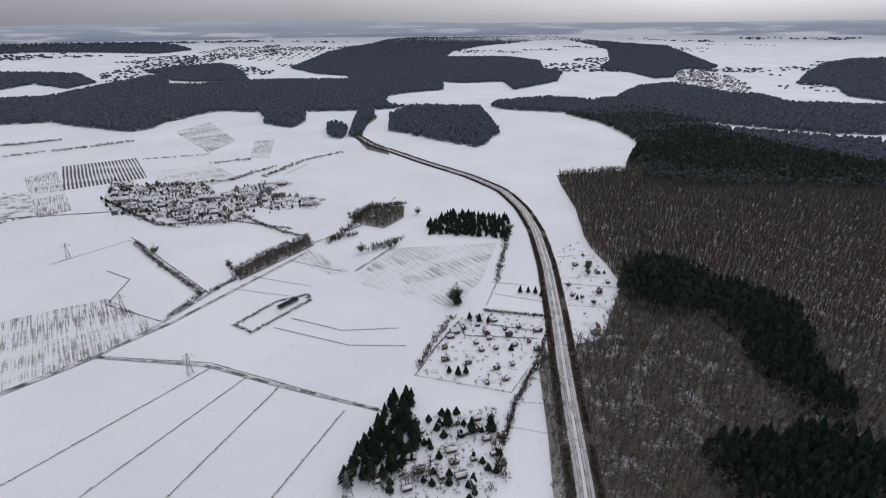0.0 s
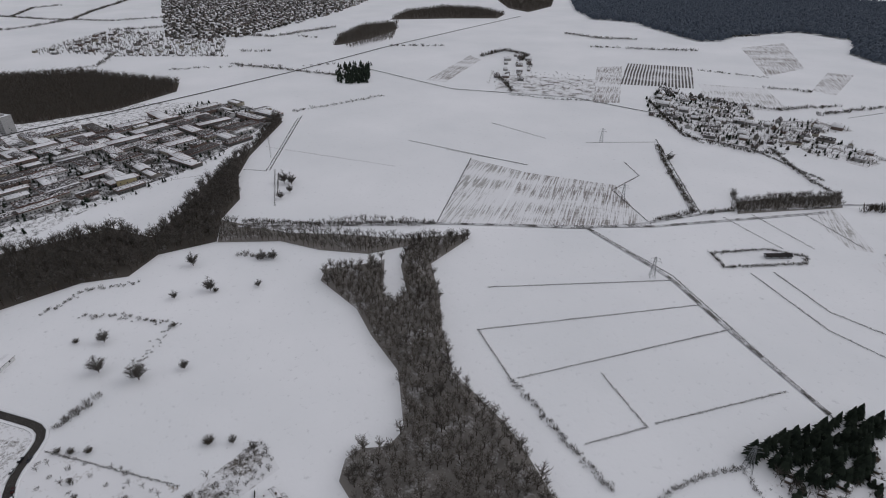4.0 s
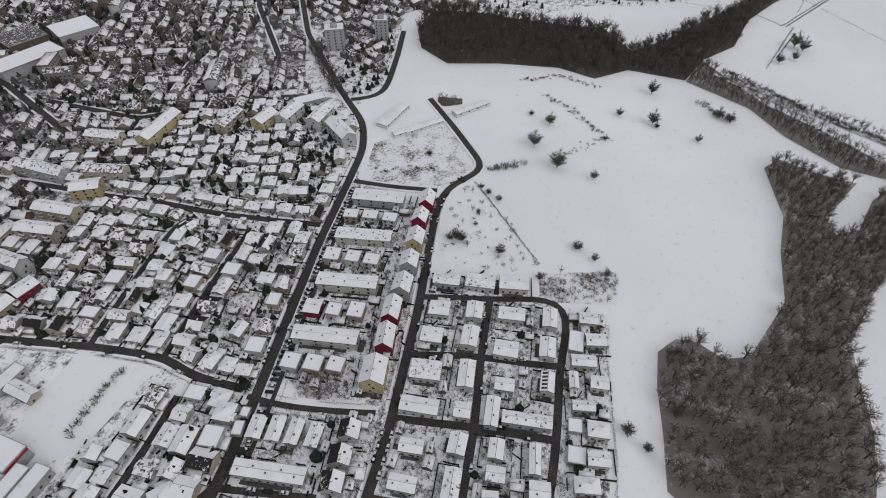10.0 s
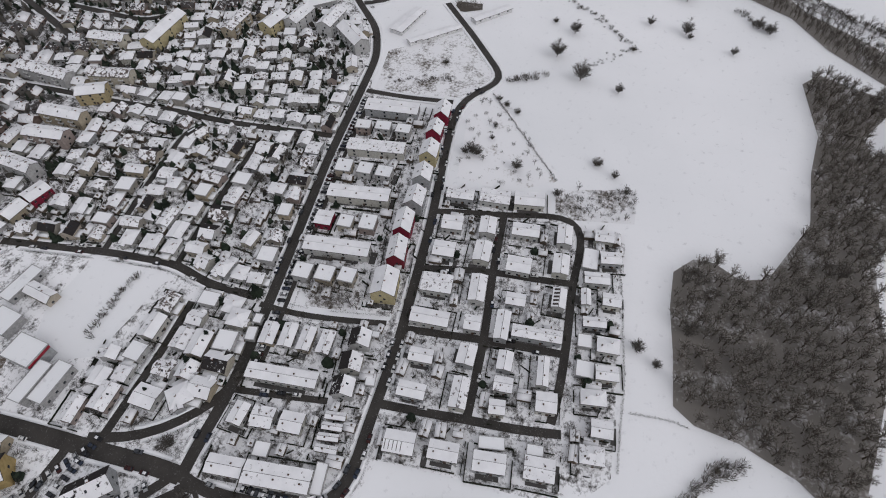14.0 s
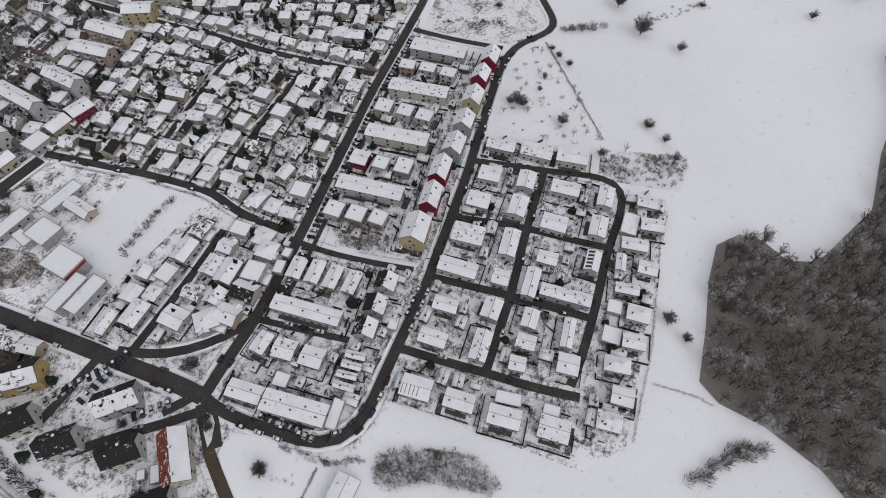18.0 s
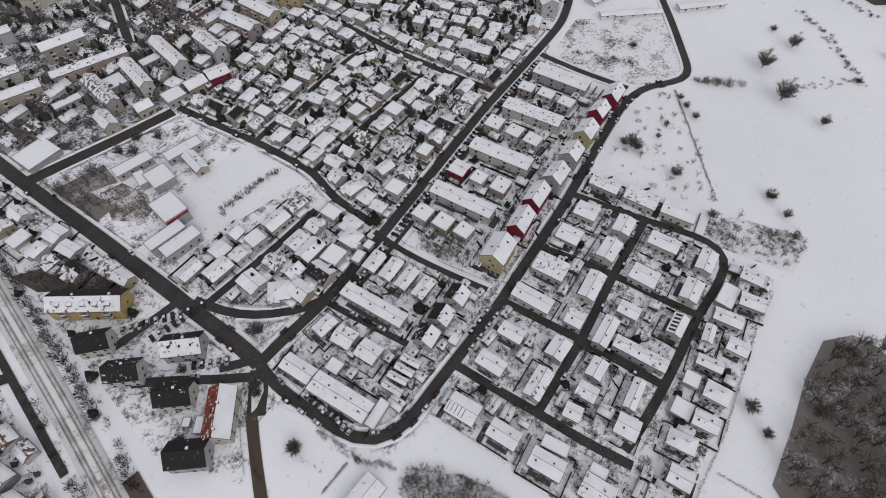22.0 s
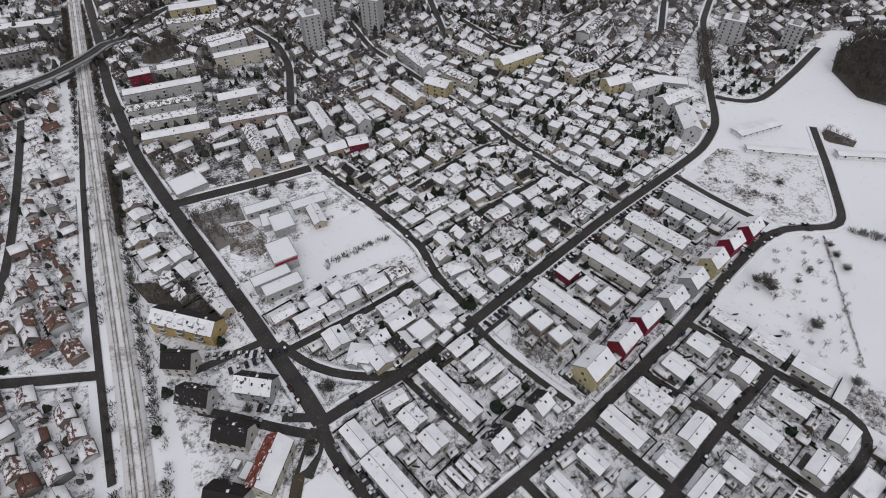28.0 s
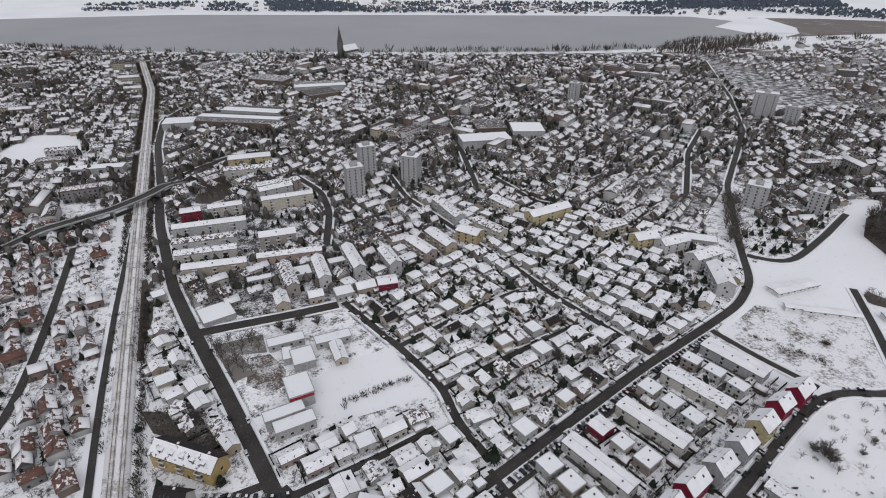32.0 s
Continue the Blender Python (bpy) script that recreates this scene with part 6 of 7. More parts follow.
def house_shape(l, w, e, ri, wins):
    """A small house as plain triangles: walls, two roof slabs, window panes, a chimney."""
    q = gable_wall(l, w, e, ri)
    rf = gable_roof(l, w, e, ri, 0.4, 0.3)
    bits = Quads()
    bits.v, bits.f, bits.i = list(q.v), list(q.f), [0] * len(q.f)
    n = len(bits.v)
    bits.v += rf.v
    bits.f += [tuple(a + n for a in f) for f in rf.f]
    bits.i += [3 if i == 1 else 1 for i in rf.i]
    floors = max(1, int(e / 2.7))
    cols = max(2, int(l / 3.4))
    if wins:
        for s in (-1, 1):
            for f in range(floors):
                for c in range(cols):
                    u = ((c + 0.5) / cols - 0.5) * l
                    z, y = 0.9 + f * 2.7, s * (w / 2 + 0.04)
                    p = [(u - 0.6, y, z), (u + 0.6, y, z), (u + 0.6, y, z + 1.3), (u - 0.6, y, z + 1.3)]
                    bits.add(p if s < 0 else p[::-1], [(0, 1, 2, 3)], 2)
    if ri > 0.3:
        bits.box(l * 0.2 - 0.35, 0.2, e + ri - 0.8, l * 0.2 + 0.35, 0.9, e + ri + 1.0, 3)
    tri, idx = [], []
    for f, i in zip(bits.f, bits.i):
        g = tuple(dict.fromkeys(f))
        tri.append(g[:3])
        idx.append(i)
        if len(g) == 4:
            tri.append((g[0], g[2], g[3]))
            idx.append(i)
    return np.array(bits.v, float), np.array(tri), np.array(idx)


def joined(name, shapes, spots, label, category, seed=4, mats=None):
    """Many buildings of a quarter as one mesh."""
    r = np.random.default_rng(seed)
    vs, ts, ms, n = [], [], [], 0
    for x, y, turn in spots:
        V, T, M = shapes[int(r.integers(0, len(shapes)))]
        c, s = math.cos(radians(turn)), math.sin(radians(turn))
        W = V * np.array([r.uniform(0.85, 1.15), r.uniform(0.85, 1.15), r.uniform(0.85, 1.2)])
        gx, gy, gz = land(x, y)
        vs.append(np.stack([W[:, 0] * c - W[:, 1] * s + float(gx), W[:, 0] * s + W[:, 1] * c + float(gy), W[:, 2] + float(gz)], 1))
        ts.append(T + n)
        ms.append(M)
        n += len(V)
    me = mesh_of(name, np.concatenate(vs), np.concatenate(ts), mats or [FARWALL, FARROOF, GLASS, CHIM], np.concatenate(ms))
    return tagged(new(name, me), label, category, kind="stuff")


COTTAGES = [house_shape(*a, True) for a in ((9.5, 8, 3.4, 2.8), (8, 7.5, 4, 2.6), (11, 8, 4.2, 2.8), (13, 8.5, 4.6, 2.2), (8, 8, 3, 3))]
PLOTS = [house_shape(*a, True) for a in ((7, 5.5, 3, 2), (8, 6.5, 3.4, 2.4), (5, 4, 2.4, 1.4), (9, 7, 4.6, 2.6))]
BLOCKS = [house_shape(*a, True) for a in ((22, 10.5, 7.5, 2.2), (30, 11, 8.5, 2.0), (16, 11, 6.5, 2.6), (26, 11, 9.5, 0))]
SHEDS = [house_shape(*a, False) for a in ((4, 3, 2.2, 0.9), (5, 3.5, 2.3, 1.1), (3, 2.5, 2.0, 0.7), (6, 4, 2.4, 1.3))]
HALLS = [house_shape(*a, True) for a in ((44, 18, 4, 0), (30, 15, 4, 0.9), (50, 17, 4.5, 0), (20, 12, 4, 1.2), (36, 14, 4, 0))]
FARMS = [house_shape(*a, False) for a in ((9, 7, 3.4, 3), (12, 7, 3.8, 3.4), (7, 6, 3, 2.6), (16, 8, 4.2, 3.6))]

rest = small[len(NEARBY):]
rest += lots([(10, -352), (4, -300), (-90, -300), (-96, -280), (-130, -320), (-205, -330), (-210, -460), (-140, -470), (-100, -370)], 8, 14, 13, 5, 3.5, 31)
TOWN = [
    ([(-6, -540), (-8, -460), (-210, -470), (-300, -450), (-372, -232), (-480, -280), (-753, -422), (-850, -560), (-1000, -720), (-577, -960), (-200, -1180), (-60, -1260), (-40, -1260), (-58, -900), (-30, -640)], 25, 14.5, 13.5),
    ([(-400, -175), (-545, -205), (-575, -134), (-608, -128), (-900, -162), (-880, -342), (-753, -422), (-481, -275), (-440, -240)], 65, 15, 14),
    ([(14, -560), (-8, -700), (-30, -900), (-36, -1250), (60, -1330), (188, -1480), (330, -1400), (340, -900), (250, -700), (150, -560), (60, -490)], -12, 14.5, 13.5),
    ([(30, -470), (46, -257), (61, -138), (78, -50), (220, -60), (300, -300), (280, -540), (110, -540)], 97, 10.5, 10.5),
    ([(-1020, -720), (-1180, -720), (-1560, -640), (-1700, -400), (-1250, -220), (-915, -172), (-890, -400)], 40, 19, 17),
]
for i, (poly, turn, du, dv) in enumerate(TOWN):
    spots = lots(poly, turn, du, dv, 4.5, 3.0, 40 + i, 0.06)
    big = [s for k, s in enumerate(spots) if noise.noise(Vector((s[0] / 90, s[1] / 90, 8.0))) > 0.22 and i != 3]
    pick = {id(s) for s in big}
    big = big[::4]
    little = [s for s in spots if id(s) not in pick]
    joined("town_houses", COTTAGES if i != 3 else PLOTS, little + (rest if i == 0 else []), "densely packed rendered houses with snow-covered roofs", "houses", 60 + i, [FARWALL, FARROOF if i != 3 else ROOF_PLOT, GLASS, CHIM])
    if big:
        joined("town_blocks", BLOCKS, big, "rendered apartment blocks with snow-covered roofs among houses", "buildings", 70 + i)
joined("industrial_halls", HALLS, lots([(-903, -158), (-924, -23), (-933, 139), (-957, 237), (-834, 268), (-740, 180), (-672, 90), (-650, 25), (-632, -37), (-615, -120)], 108, 40, 23, 3, 4, 81, 0.05), "low works halls with snowy flat roofs", "halls", 80)
joined("village_houses", FARMS, lots([(-617, 929), (-555, 892), (-515, 910), (-455, 910), (-423, 892), (-397, 842), (-305, 842), (-307, 769), (-317, 730), (-379, 706), (-440, 730), (-505, 742), (-564, 811)], 22, 19, 16, 1, 3, 82, 0.55) + lots([(-390, 848), (-366, 900), (-315, 930), (-287, 910), (-314, 846), (-208, 821), (-214, 769), (-280, 764), (-303, 780)], 12, 24, 18, 1, 3, 92, 0.55), "village houses and barns with snow-covered roofs", "houses", 82)
joined("hamlet_houses", FARMS, lots([(-1049, 893), (-930, 910), (-736, 663), (-765, 647)], 50, 24, 22, 1, 3, 83, 0.4), "scattered farm houses with snowy roofs", "houses", 83)
joined("distant_village", COTTAGES, lots([(-2881, 488), (-2541, 1449), (-1956, 890), (-1619, 457), (-1695, 278)], 40, 26, 24, 1, 3, 84, 0.15), "distant town quarter under snow", "houses", 84)
joined("distant_town", FARMS, lots([(939, 2517), (1232, 3288), (1347, 2913), (1235, 2500), (1108, 2189), (942, 2197)], 20, 30, 26, 1, 3, 96, 0.3) + lots([(1204, 2387), (1421, 2489), (1536, 2482), (1436, 2174)], 10, 40, 40, 1, 3, 97, 0.6) + lots([(-2690, 5872), (-3014, 7409), (-1633, 7126), (-1231, 5126), (-1440, 4354), (-1962, 4789)], 10, 75, 70, 1, 3, 98, 0.4), "distant town houses in a snowy valley", "houses", 87)
joined("garden_sheds", SHEDS, lots([(-10, 419), (8, 455), (78, 451), (69, 402), (33, 336), (-33, 352)], 20, 15, 14, 1, 2, 85, 0.5) + lots([(-29, 307), (26, 320), (27, 276), (27, 242), (-57, 240)], 20, 12, 11, 1, 2, 86, 0.3) + lots([(112, 617), (147, 636), (165, 511), (126, 421), (105, 420), (112, 523)], 10, 22, 24, 1, 2, 87, 0.5), "small timber garden sheds with snowy roofs", "sheds", 85, [TIMBER, FARROOF, GLASS, TIMBER])
# sheds, garages and carports behind the houses
joined("garden_sheds", SHEDS, lots([(-226, -132), (-212, -150), (-104, -132), (-24, -180), (-16, -100), (-50, -46), (-72, 42), (-191, 34), (-200, -70), (-262, -84)], 6, 7.6, 7.6, 2.2, 0.6, 88, 0.55) + lots([(-104, -132), (-222, -146), (-212, -290), (-290, -440), (-390, -330), (-330, -172), (-212, -290), (-96, -280)], 6, 8, 8, 2.2, 0.4, 89, 0.35), "small sheds and carports with snow on top behind houses", "sheds", 86, [TIMBER, ROOF_NEW, GLASS, TIMBER])

# ---- cleared drives and garden hedges beside the houses ----
def drives_and_hedges():
    r = np.random.default_rng(12)
    drive, wall = Quads(), Quads()
    lots_here = [(b[1], b[2], b[3], b[4], b[7]) for b in PLACED if not (b[1] > -80 and b[2] < -180) and b[0] in ("low", "hip", "ribs", "solar", "cube", "semi", "gable", "slab", "terr", "whib", "redb", "yelb", "redh")] + [(x, y, 8.5, 7.2, t) for x, y, t in NEARBY]
    for n, (x, y, l, w, turn) in enumerate(lots_here):
        c, s = math.cos(radians(turn)), math.sin(radians(turn))
        at = lambda u, v, z: (x + c * u - s * v, y + s * u + c * v, z)
        side = 1 if r.uniform() < 0.5 else -1
        z = 0.25 + 0.0002 * n
        a, b = l / 2 + 0.2, l / 2 + r.uniform(2.2, 3.6)
        v0, v1 = -w / 2 - r.uniform(0, 4), w / 2 + r.uniform(-2, 1)
        if side < 0:
            a, b = -b, -a
        if r.uniform() < 0.6:
            drive.add([at(a, v0, z), at(b, v0, z), at(b, v1, z), at(a, v1, z)], [(0, 1, 2, 3)])
        if r.uniform() < 0.6:
            e = r.uniform(1.2, 2.4)
            drive.add([at(-l * 0.4, -w / 2 - e, z + 0.0001), at(l * 0.35, -w / 2 - e, z + 0.0001), at(l * 0.35, -w / 2 - 0.1, z + 0.0001), at(-l * 0.4, -w / 2 - 0.1, z + 0.0001)], [(0, 1, 2, 3)])
        m = r.uniform(2.0, 3.4)
        a, b = l / 2 + m, w / 2 + m + 1.0
        for u0, v0, u1, v1 in ((-a, -b, a, -b), (a, -b, a, b), (-a, b, a, b), (-a, -b, -a, b), (-a * 0.2, b, a * 0.1, b + 4)):
            if r.uniform() < 0.7:
                p, q = np.array(at(u0, v0, 0)[:2]), np.array(at(u1, v1, 0)[:2])
                k = max(2, int(np.hypot(*(q - p)) / 2.2))
                tall, wide = r.uniform(0.8, 1.4), r.uniform(0.08, 0.24)
                side = np.array([-(q - p)[1], (q - p)[0]]) / max(np.hypot(*(q - p)), 0.1) * wide
                for i in range(k):
                    e, f = p + (q - p) * i / k, p + (q - p) * (i + 0.97) / k
                    m = (e + f) / 2
                    if r.uniform() < 0.78 and off_roads(m[0], m[1], 0.7)[0] and (np.hypot(tk[:, 0] - m[0], tk[:, 1] - m[1]) - tk[:, 2]).min() > -1.3:
                        h = tall * r.uniform(0.8, 1.15)
                        c4 = [e - side, f - side, f + side, e + side]
                        wall.add([(*c, 0) for c in c4] + [(*c, h) for c in c4], BOXF)
    tagged(new("driveways", drive.mesh("driveways", [DRIVE])), "wet paved drives and terraces cleared of snow", "driveway", kind="structure")
    tagged(new("garden_fences", wall.mesh("garden_fences", [EVERGREEN])), "dark fences and clipped hedges round snowy gardens", "fence", kind="stuff")


tk = np.array(TAKEN)
drives_and_hedges()

# fences and hedges between pavement and garden
fx, fy = [], []
for nm, wd, p in LINES:
    if any(k in nm for k in ("field", "country", "village", "farm", "bridge")):
        continue
    for side in (1, -1):
        q = dense(p + normals(p) * side * (wd / 2 + 2.5), 0.9)
        q = q[np.hypot(q[:, 0], q[:, 1]) < 330]
        if len(q):
            fx.append(q[:, 0])
            fy.append(q[:, 1])
fx, fy = np.concatenate(fx), np.concatenate(fy)
kk = off_roads(fx, fy, 2.1) & (inside([c for c in COVERS if c[0] == "plot_ground"][0][3], fx, fy) | inside([c for c in COVERS if c[0] == "town_ground"][0][3], fx, fy))
kk &= np.array([noise.noise(Vector((a / 14, b / 14, 6.0))) > -0.18 for a, b in zip(fx, fy)])
planted("street_hedges", BRUSH_LOW, fx[kk], fy[kk], 1.1, [BARK, EVERGREEN], "low dark hedges and fences along the pavements", "hedge", 0.9, seed=8)

# ---- gardens: shrubs, small trees and conifers between the houses ----
def garden(poly, step, seed, share_fir=0.18, gap=1.5, need=0.4):
    x, y = scatter(poly, step, seed)
    k = off_roads(x, y, gap)
    k &= np.hypot(x[:, None] - RAIL[None, :, 0], y[:, None] - RAIL[None, :, 1]).min(1) > 8
    for clear in CLEAR:
        k &= ~inside(clear, x, y)
    t = np.array(TAKEN)
    i = np.nonzero(k)[0]
    for a in range(0, len(i), 2000):
        j = i[a:a + 2000]
        k[j] = (np.hypot(x[j, None] - t[None, :, 0], y[j, None] - t[None, :, 1]) - t[None, :, 2]).min(1) > need
    x, y = x[k], y[k]
    r = np.random.default_rng(seed + 1)
    u = r.uniform(0, 1, len(x))
    far_off = 305 <= seed <= 309 or seed in (313, 320, 323)
    for sel, temps, size, mats, nm, lab, broad in (
            (u < share_fir, FIRS_LOW if far_off else FIRS_ROUND, 6.0, [BARK, NEEDLE], "garden_conifers", "dark garden conifers between snowy houses", 1.5),
            ((u >= share_fir) & (u < 0.42), BRUSH_LOW if far_off else BRUSH, 2.2, [BARK, HEDGE], "garden_shrubs", "dark leafless shrubs in snowy gardens", 1.3),
            ((u >= 0.42) & (u < 0.66), BRUSH_LOW if far_off else BRUSH, 1.6, [BARK, EVERGREEN], "garden_shrubs", "dark evergreen shrubs and hedges in snowy gardens", 0.8),
            (u >= 0.66, TINY if far_off else FINE, 5.0, [BARK, TWIG_DARK], "garden_trees", "bare garden trees between snowy houses", 1.2)):
        if sel.any():
            planted(nm, temps, x[sel], y[sel], size, mats, lab, "shrubs" if "shrub" in nm else "trees", broad, seed=seed)


garden([(-226, -132), (-212, -150), (-104, -132), (-98, -156), (-24, -180), (-16, -100), (-50, -46), (-72, 42), (-191, 34), (-200, -70), (-262, -84)], 4.0, 301, 0.02)
garden([(-102, -132), (-222, -146), (-212, -290), (-130, -300), (-96, -280), (-100, -215)], 3.4, 302, 0.10)
garden([(-224, -148), (-212, -290), (-290, -440), (-390, -330), (-370, -230), (-330, -172)], 3.8, 303, 0.16)
garden([(20, -380), (-4, -330), (-13, -180), (20, -130), (40, -150), (28, -300)], 5.0, 304, 0.1)
garden([(12, -352), (-90, -290), (-210, -300), (-300, -450), (-210, -470), (-6, -540)], 6.5, 305, 0.2)
garden([(30, -470), (46, -257), (61, -138), (78, -50), (220, -60), (300, -300), (280, -540), (110, -540)], 6.0, 306, 0.08)
garden([(-6, -540), (-210, -470), (-300, -450), (-390, -330), (-500, -330), (-560, -200), (-750, -420), (-1000, -720), (-577, -960), (-200, -1180), (-60, -1260), (-40, -640)], 7.0, 307, 0.28)
garden([(-400, -175), (-545, -205), (-575, -134), (-585, -70), (-640, 58), (-702, 150), (-850, 260), (-985, 198), (-874, -83), (-865, -342), (-753, -422), (-481, -275)], 7.5, 308, 0.28)
garden([(10, -560), (20, -900), (0, -1250), (188, -1480), (330, -1400), (340, -900), (150, -560)], 7.0, 309, 0.25)
garden([(-10, 419), (8, 455), (78, 451), (69, 402), (33, 336), (-33, 352)], 9, 310, 0.05)
garden([(-29, 307), (26, 320), (27, 276), (27, 242), (-57, 240)], 5.5, 311, 0.2)
garden([(112, 617), (147, 636), (165, 511), (126, 421), (105, 420), (112, 523)], 13, 312, 0.05)
garden([(-617, 929), (-555, 892), (-515, 910), (-455, 910), (-423, 892), (-397, 842), (-305, 842), (-307, 769), (-317, 730), (-379, 706), (-440, 730), (-505, 742), (-564, 811)], 6.0, 313, 0.16)
garden([(-390, 848), (-366, 900), (-315, 930), (-287, 910), (-314, 846), (-208, 821), (-214, 769), (-280, 764), (-303, 780)], 6.5, 323, 0.12)
garden([(-900, 749), (-762, 877), (-657, 759), (-802, 653)], 14, 314, 0.0)
garden([(-31, -496), (-67, -505), (-61, -452), (-33, -449)], 5, 315, 0.1)
garden([(-314, -145), (-353, -98), (-304, -61), (-280, -78), (-266, -137)], 5.0, 316, 0.0)
garden([(-218, -6), (-232, 38), (-206, 39), (-197, -2)], 4.0, 317, 0.0)
garden([(-287, -75), (-292, -60), (-224, -7), (-207, -33), (-211, -62)], 8.5, 318, 0.0)
garden([(-406, -218), (-466, -208), (-500, -194), (-391, -160), (-356, -176)], 5, 319, 0.2)
garden([(-903, -158), (-924, -23), (-933, 139), (-957, 237), (-834, 268), (-740, 180), (-672, 90), (-650, 25), (-632, -37), (-615, -120)], 11, 320, 0.1)

# dark crowns and evergreens crowding the farther quarters
def dark_crowns(poly, step, seed, size):
    x, y = scatter(poly, step, seed)
    k = off_roads(x, y, 1.0)
    k &= np.hypot(x[:, None] - RAIL[None, :, 0], y[:, None] - RAIL[None, :, 1]).min(1) > 9
    k &= np.array([noise.noise(Vector((a / 60, b / 60, 5.0))) > -0.12 for a, b in zip(x, y)])
    for clear in CLEAR:
        k &= ~inside(clear, x, y)
    planted("town_trees", CANOPY, x[k], y[k], np.random.default_rng(seed).uniform(0.5, 1.3, k.sum()) * size, [BARK, TOWNTREE], "dark garden trees and evergreens between town houses", "trees", 0.42, seed=seed)


dark_crowns([(-6, -540), (-210, -470), (-300, -450), (-390, -330), (-500, -330), (-560, -200), (-750, -420), (-1000, -720), (-577, -960), (-200, -1180), (-60, -1260), (-40, -640)], 8.5, 331, 7.5)
dark_crowns([(-400, -175), (-545, -205), (-575, -134), (-880, -150), (-865, -342), (-753, -422), (-481, -275)], 8.5, 332, 7.5)
dark_crowns([(10, -560), (20, -900), (0, -1250), (188, -1480), (330, -1400), (340, -900), (150, -560)], 8.5, 333, 8)
dark_crowns([(30, -470), (46, -257), (61, -138), (78, -50), (220, -60), (300, -300), (280, -540), (110, -540)], 9, 334, 4)
dark_crowns([(-224, -148), (-212, -290), (-290, -440), (-390, -330), (-370, -230), (-330, -172)], 6.8, 336, 4.2)
dark_crowns([(-104, -132), (-222, -146), (-212, -290), (-96, -280)], 7, 337, 3.2)
dark_crowns([(12, -352), (-90, -290), (-210, -300), (-300, -450), (-210, -470), (-6, -540)], 7.5, 338, 6)
dark_crowns([(-60, -510), (0, -455), (30, -450), (110, -430), (120, -560), (20, -560), (-60, -590)], 7, 339, 7)
dark_crowns([(-564, 811), (-617, 929), (-455, 910), (-397, 842), (-208, 821), (-214, 769), (-317, 730), (-379, 706), (-505, 742)], 17, 335, 6)

# ---- parked cars ----
CARPAINT = wall_paint("car_paint", [(0.30, 0.31, 0.32), (0.02, 0.02, 0.023), (0.50, 0.50, 0.50), (0.06, 0.065, 0.075), (0.035, 0.035, 0.04), (0.05, 0.016, 0.016), (0.03, 0.038, 0.06), (0.6, 0.6, 0.6)])
CARPAINT.node_tree.nodes["Principled BSDF"].inputs["Roughness"].default_value = 0.3


def car_body():
    q = Quads()
    prof = [(-2.1, 0.35), (-2.15, 0.75), (-1.95, 0.95), (1.0, 0.98), (2.0, 0.78), (2.15, 0.6), (2.1, 0.35)]
    for (x0, z0), (x1, z1) in zip(prof[:-1], prof[1:]):
        q.add([(x0, -0.86, z0), (x1, -0.86, z1), (x1, 0.86, z1), (x0, 0.86, z0)], [(0, 1, 2, 3)])
    for y in (-0.86, 0.86):
        q.add([(-2.1, y, 0.35), (-2.15, y, 0.75), (-1.95, y, 0.95), (1.0, y, 0.98)], [(0, 1, 2, 3)])
        q.add([(-2.1, y, 0.35), (1.0, y, 0.98), (2.0, y, 0.78), (2.1, y, 0.35)], [(0, 1, 2, 3)])
    q.add([(-1.35, -0.62, 1.46), (0.25, -0.62, 1.46), (0.25, 0.62, 1.46), (-1.35, 0.62, 1.46)], [(0, 1, 2, 3)])
    return q.mesh("body", [CARPAINT])


def car_glass():
    q = Quads()
    a = [(-1.9, -0.80, 0.96), (0.95, -0.80, 0.98), (0.95, 0.80, 0.98), (-1.9, 0.80, 0.96)]
    b = [(-1.36, -0.63, 1.44), (0.26, -0.63, 1.44), (0.26, 0.63, 1.44), (-1.36, 0.63, 1.44)]
    return q.add(a + b, BOXF).mesh("cabin_glass", [GLASS])


WHEEL = mesh_of("wheel", *(lambda vf: (vf[0], vf[1]))(stick((0, -0.11, 0), (0, 0.11, 0), 0.32, 0.32, 10)), [TYRE])
SNOWCAP = Quads().box(-1.3, -0.58, 1.462, 0.2, 0.58, 1.54).mesh("roof_snow", [SNOW])
BODY, CABIN = car_body(), car_glass()


def car(x, y, turn, z, snowy):
    root = tagged(new("parked_car"), "parked car with snow on its roof" if snowy else "parked car beside a snowy street", "car", group="parked cars")
    root.matrix_basis = pose(x, y, z, 0, 0, turn) @ Matrix.Diagonal((0.93, 0.96, 0.95, 1))
    part("body", BODY, root)
    part("cabin_glass", CABIN, root, "dark car windows")
    for u in (-1.3, 1.3):
        for v in (-0.8, 0.8):
            part("wheel", WHEEL, root, m=pose(u, v, 0.32))
    if snowy:
        part("roof_snow", SNOWCAP, root, "white snow on the roof")
    return root


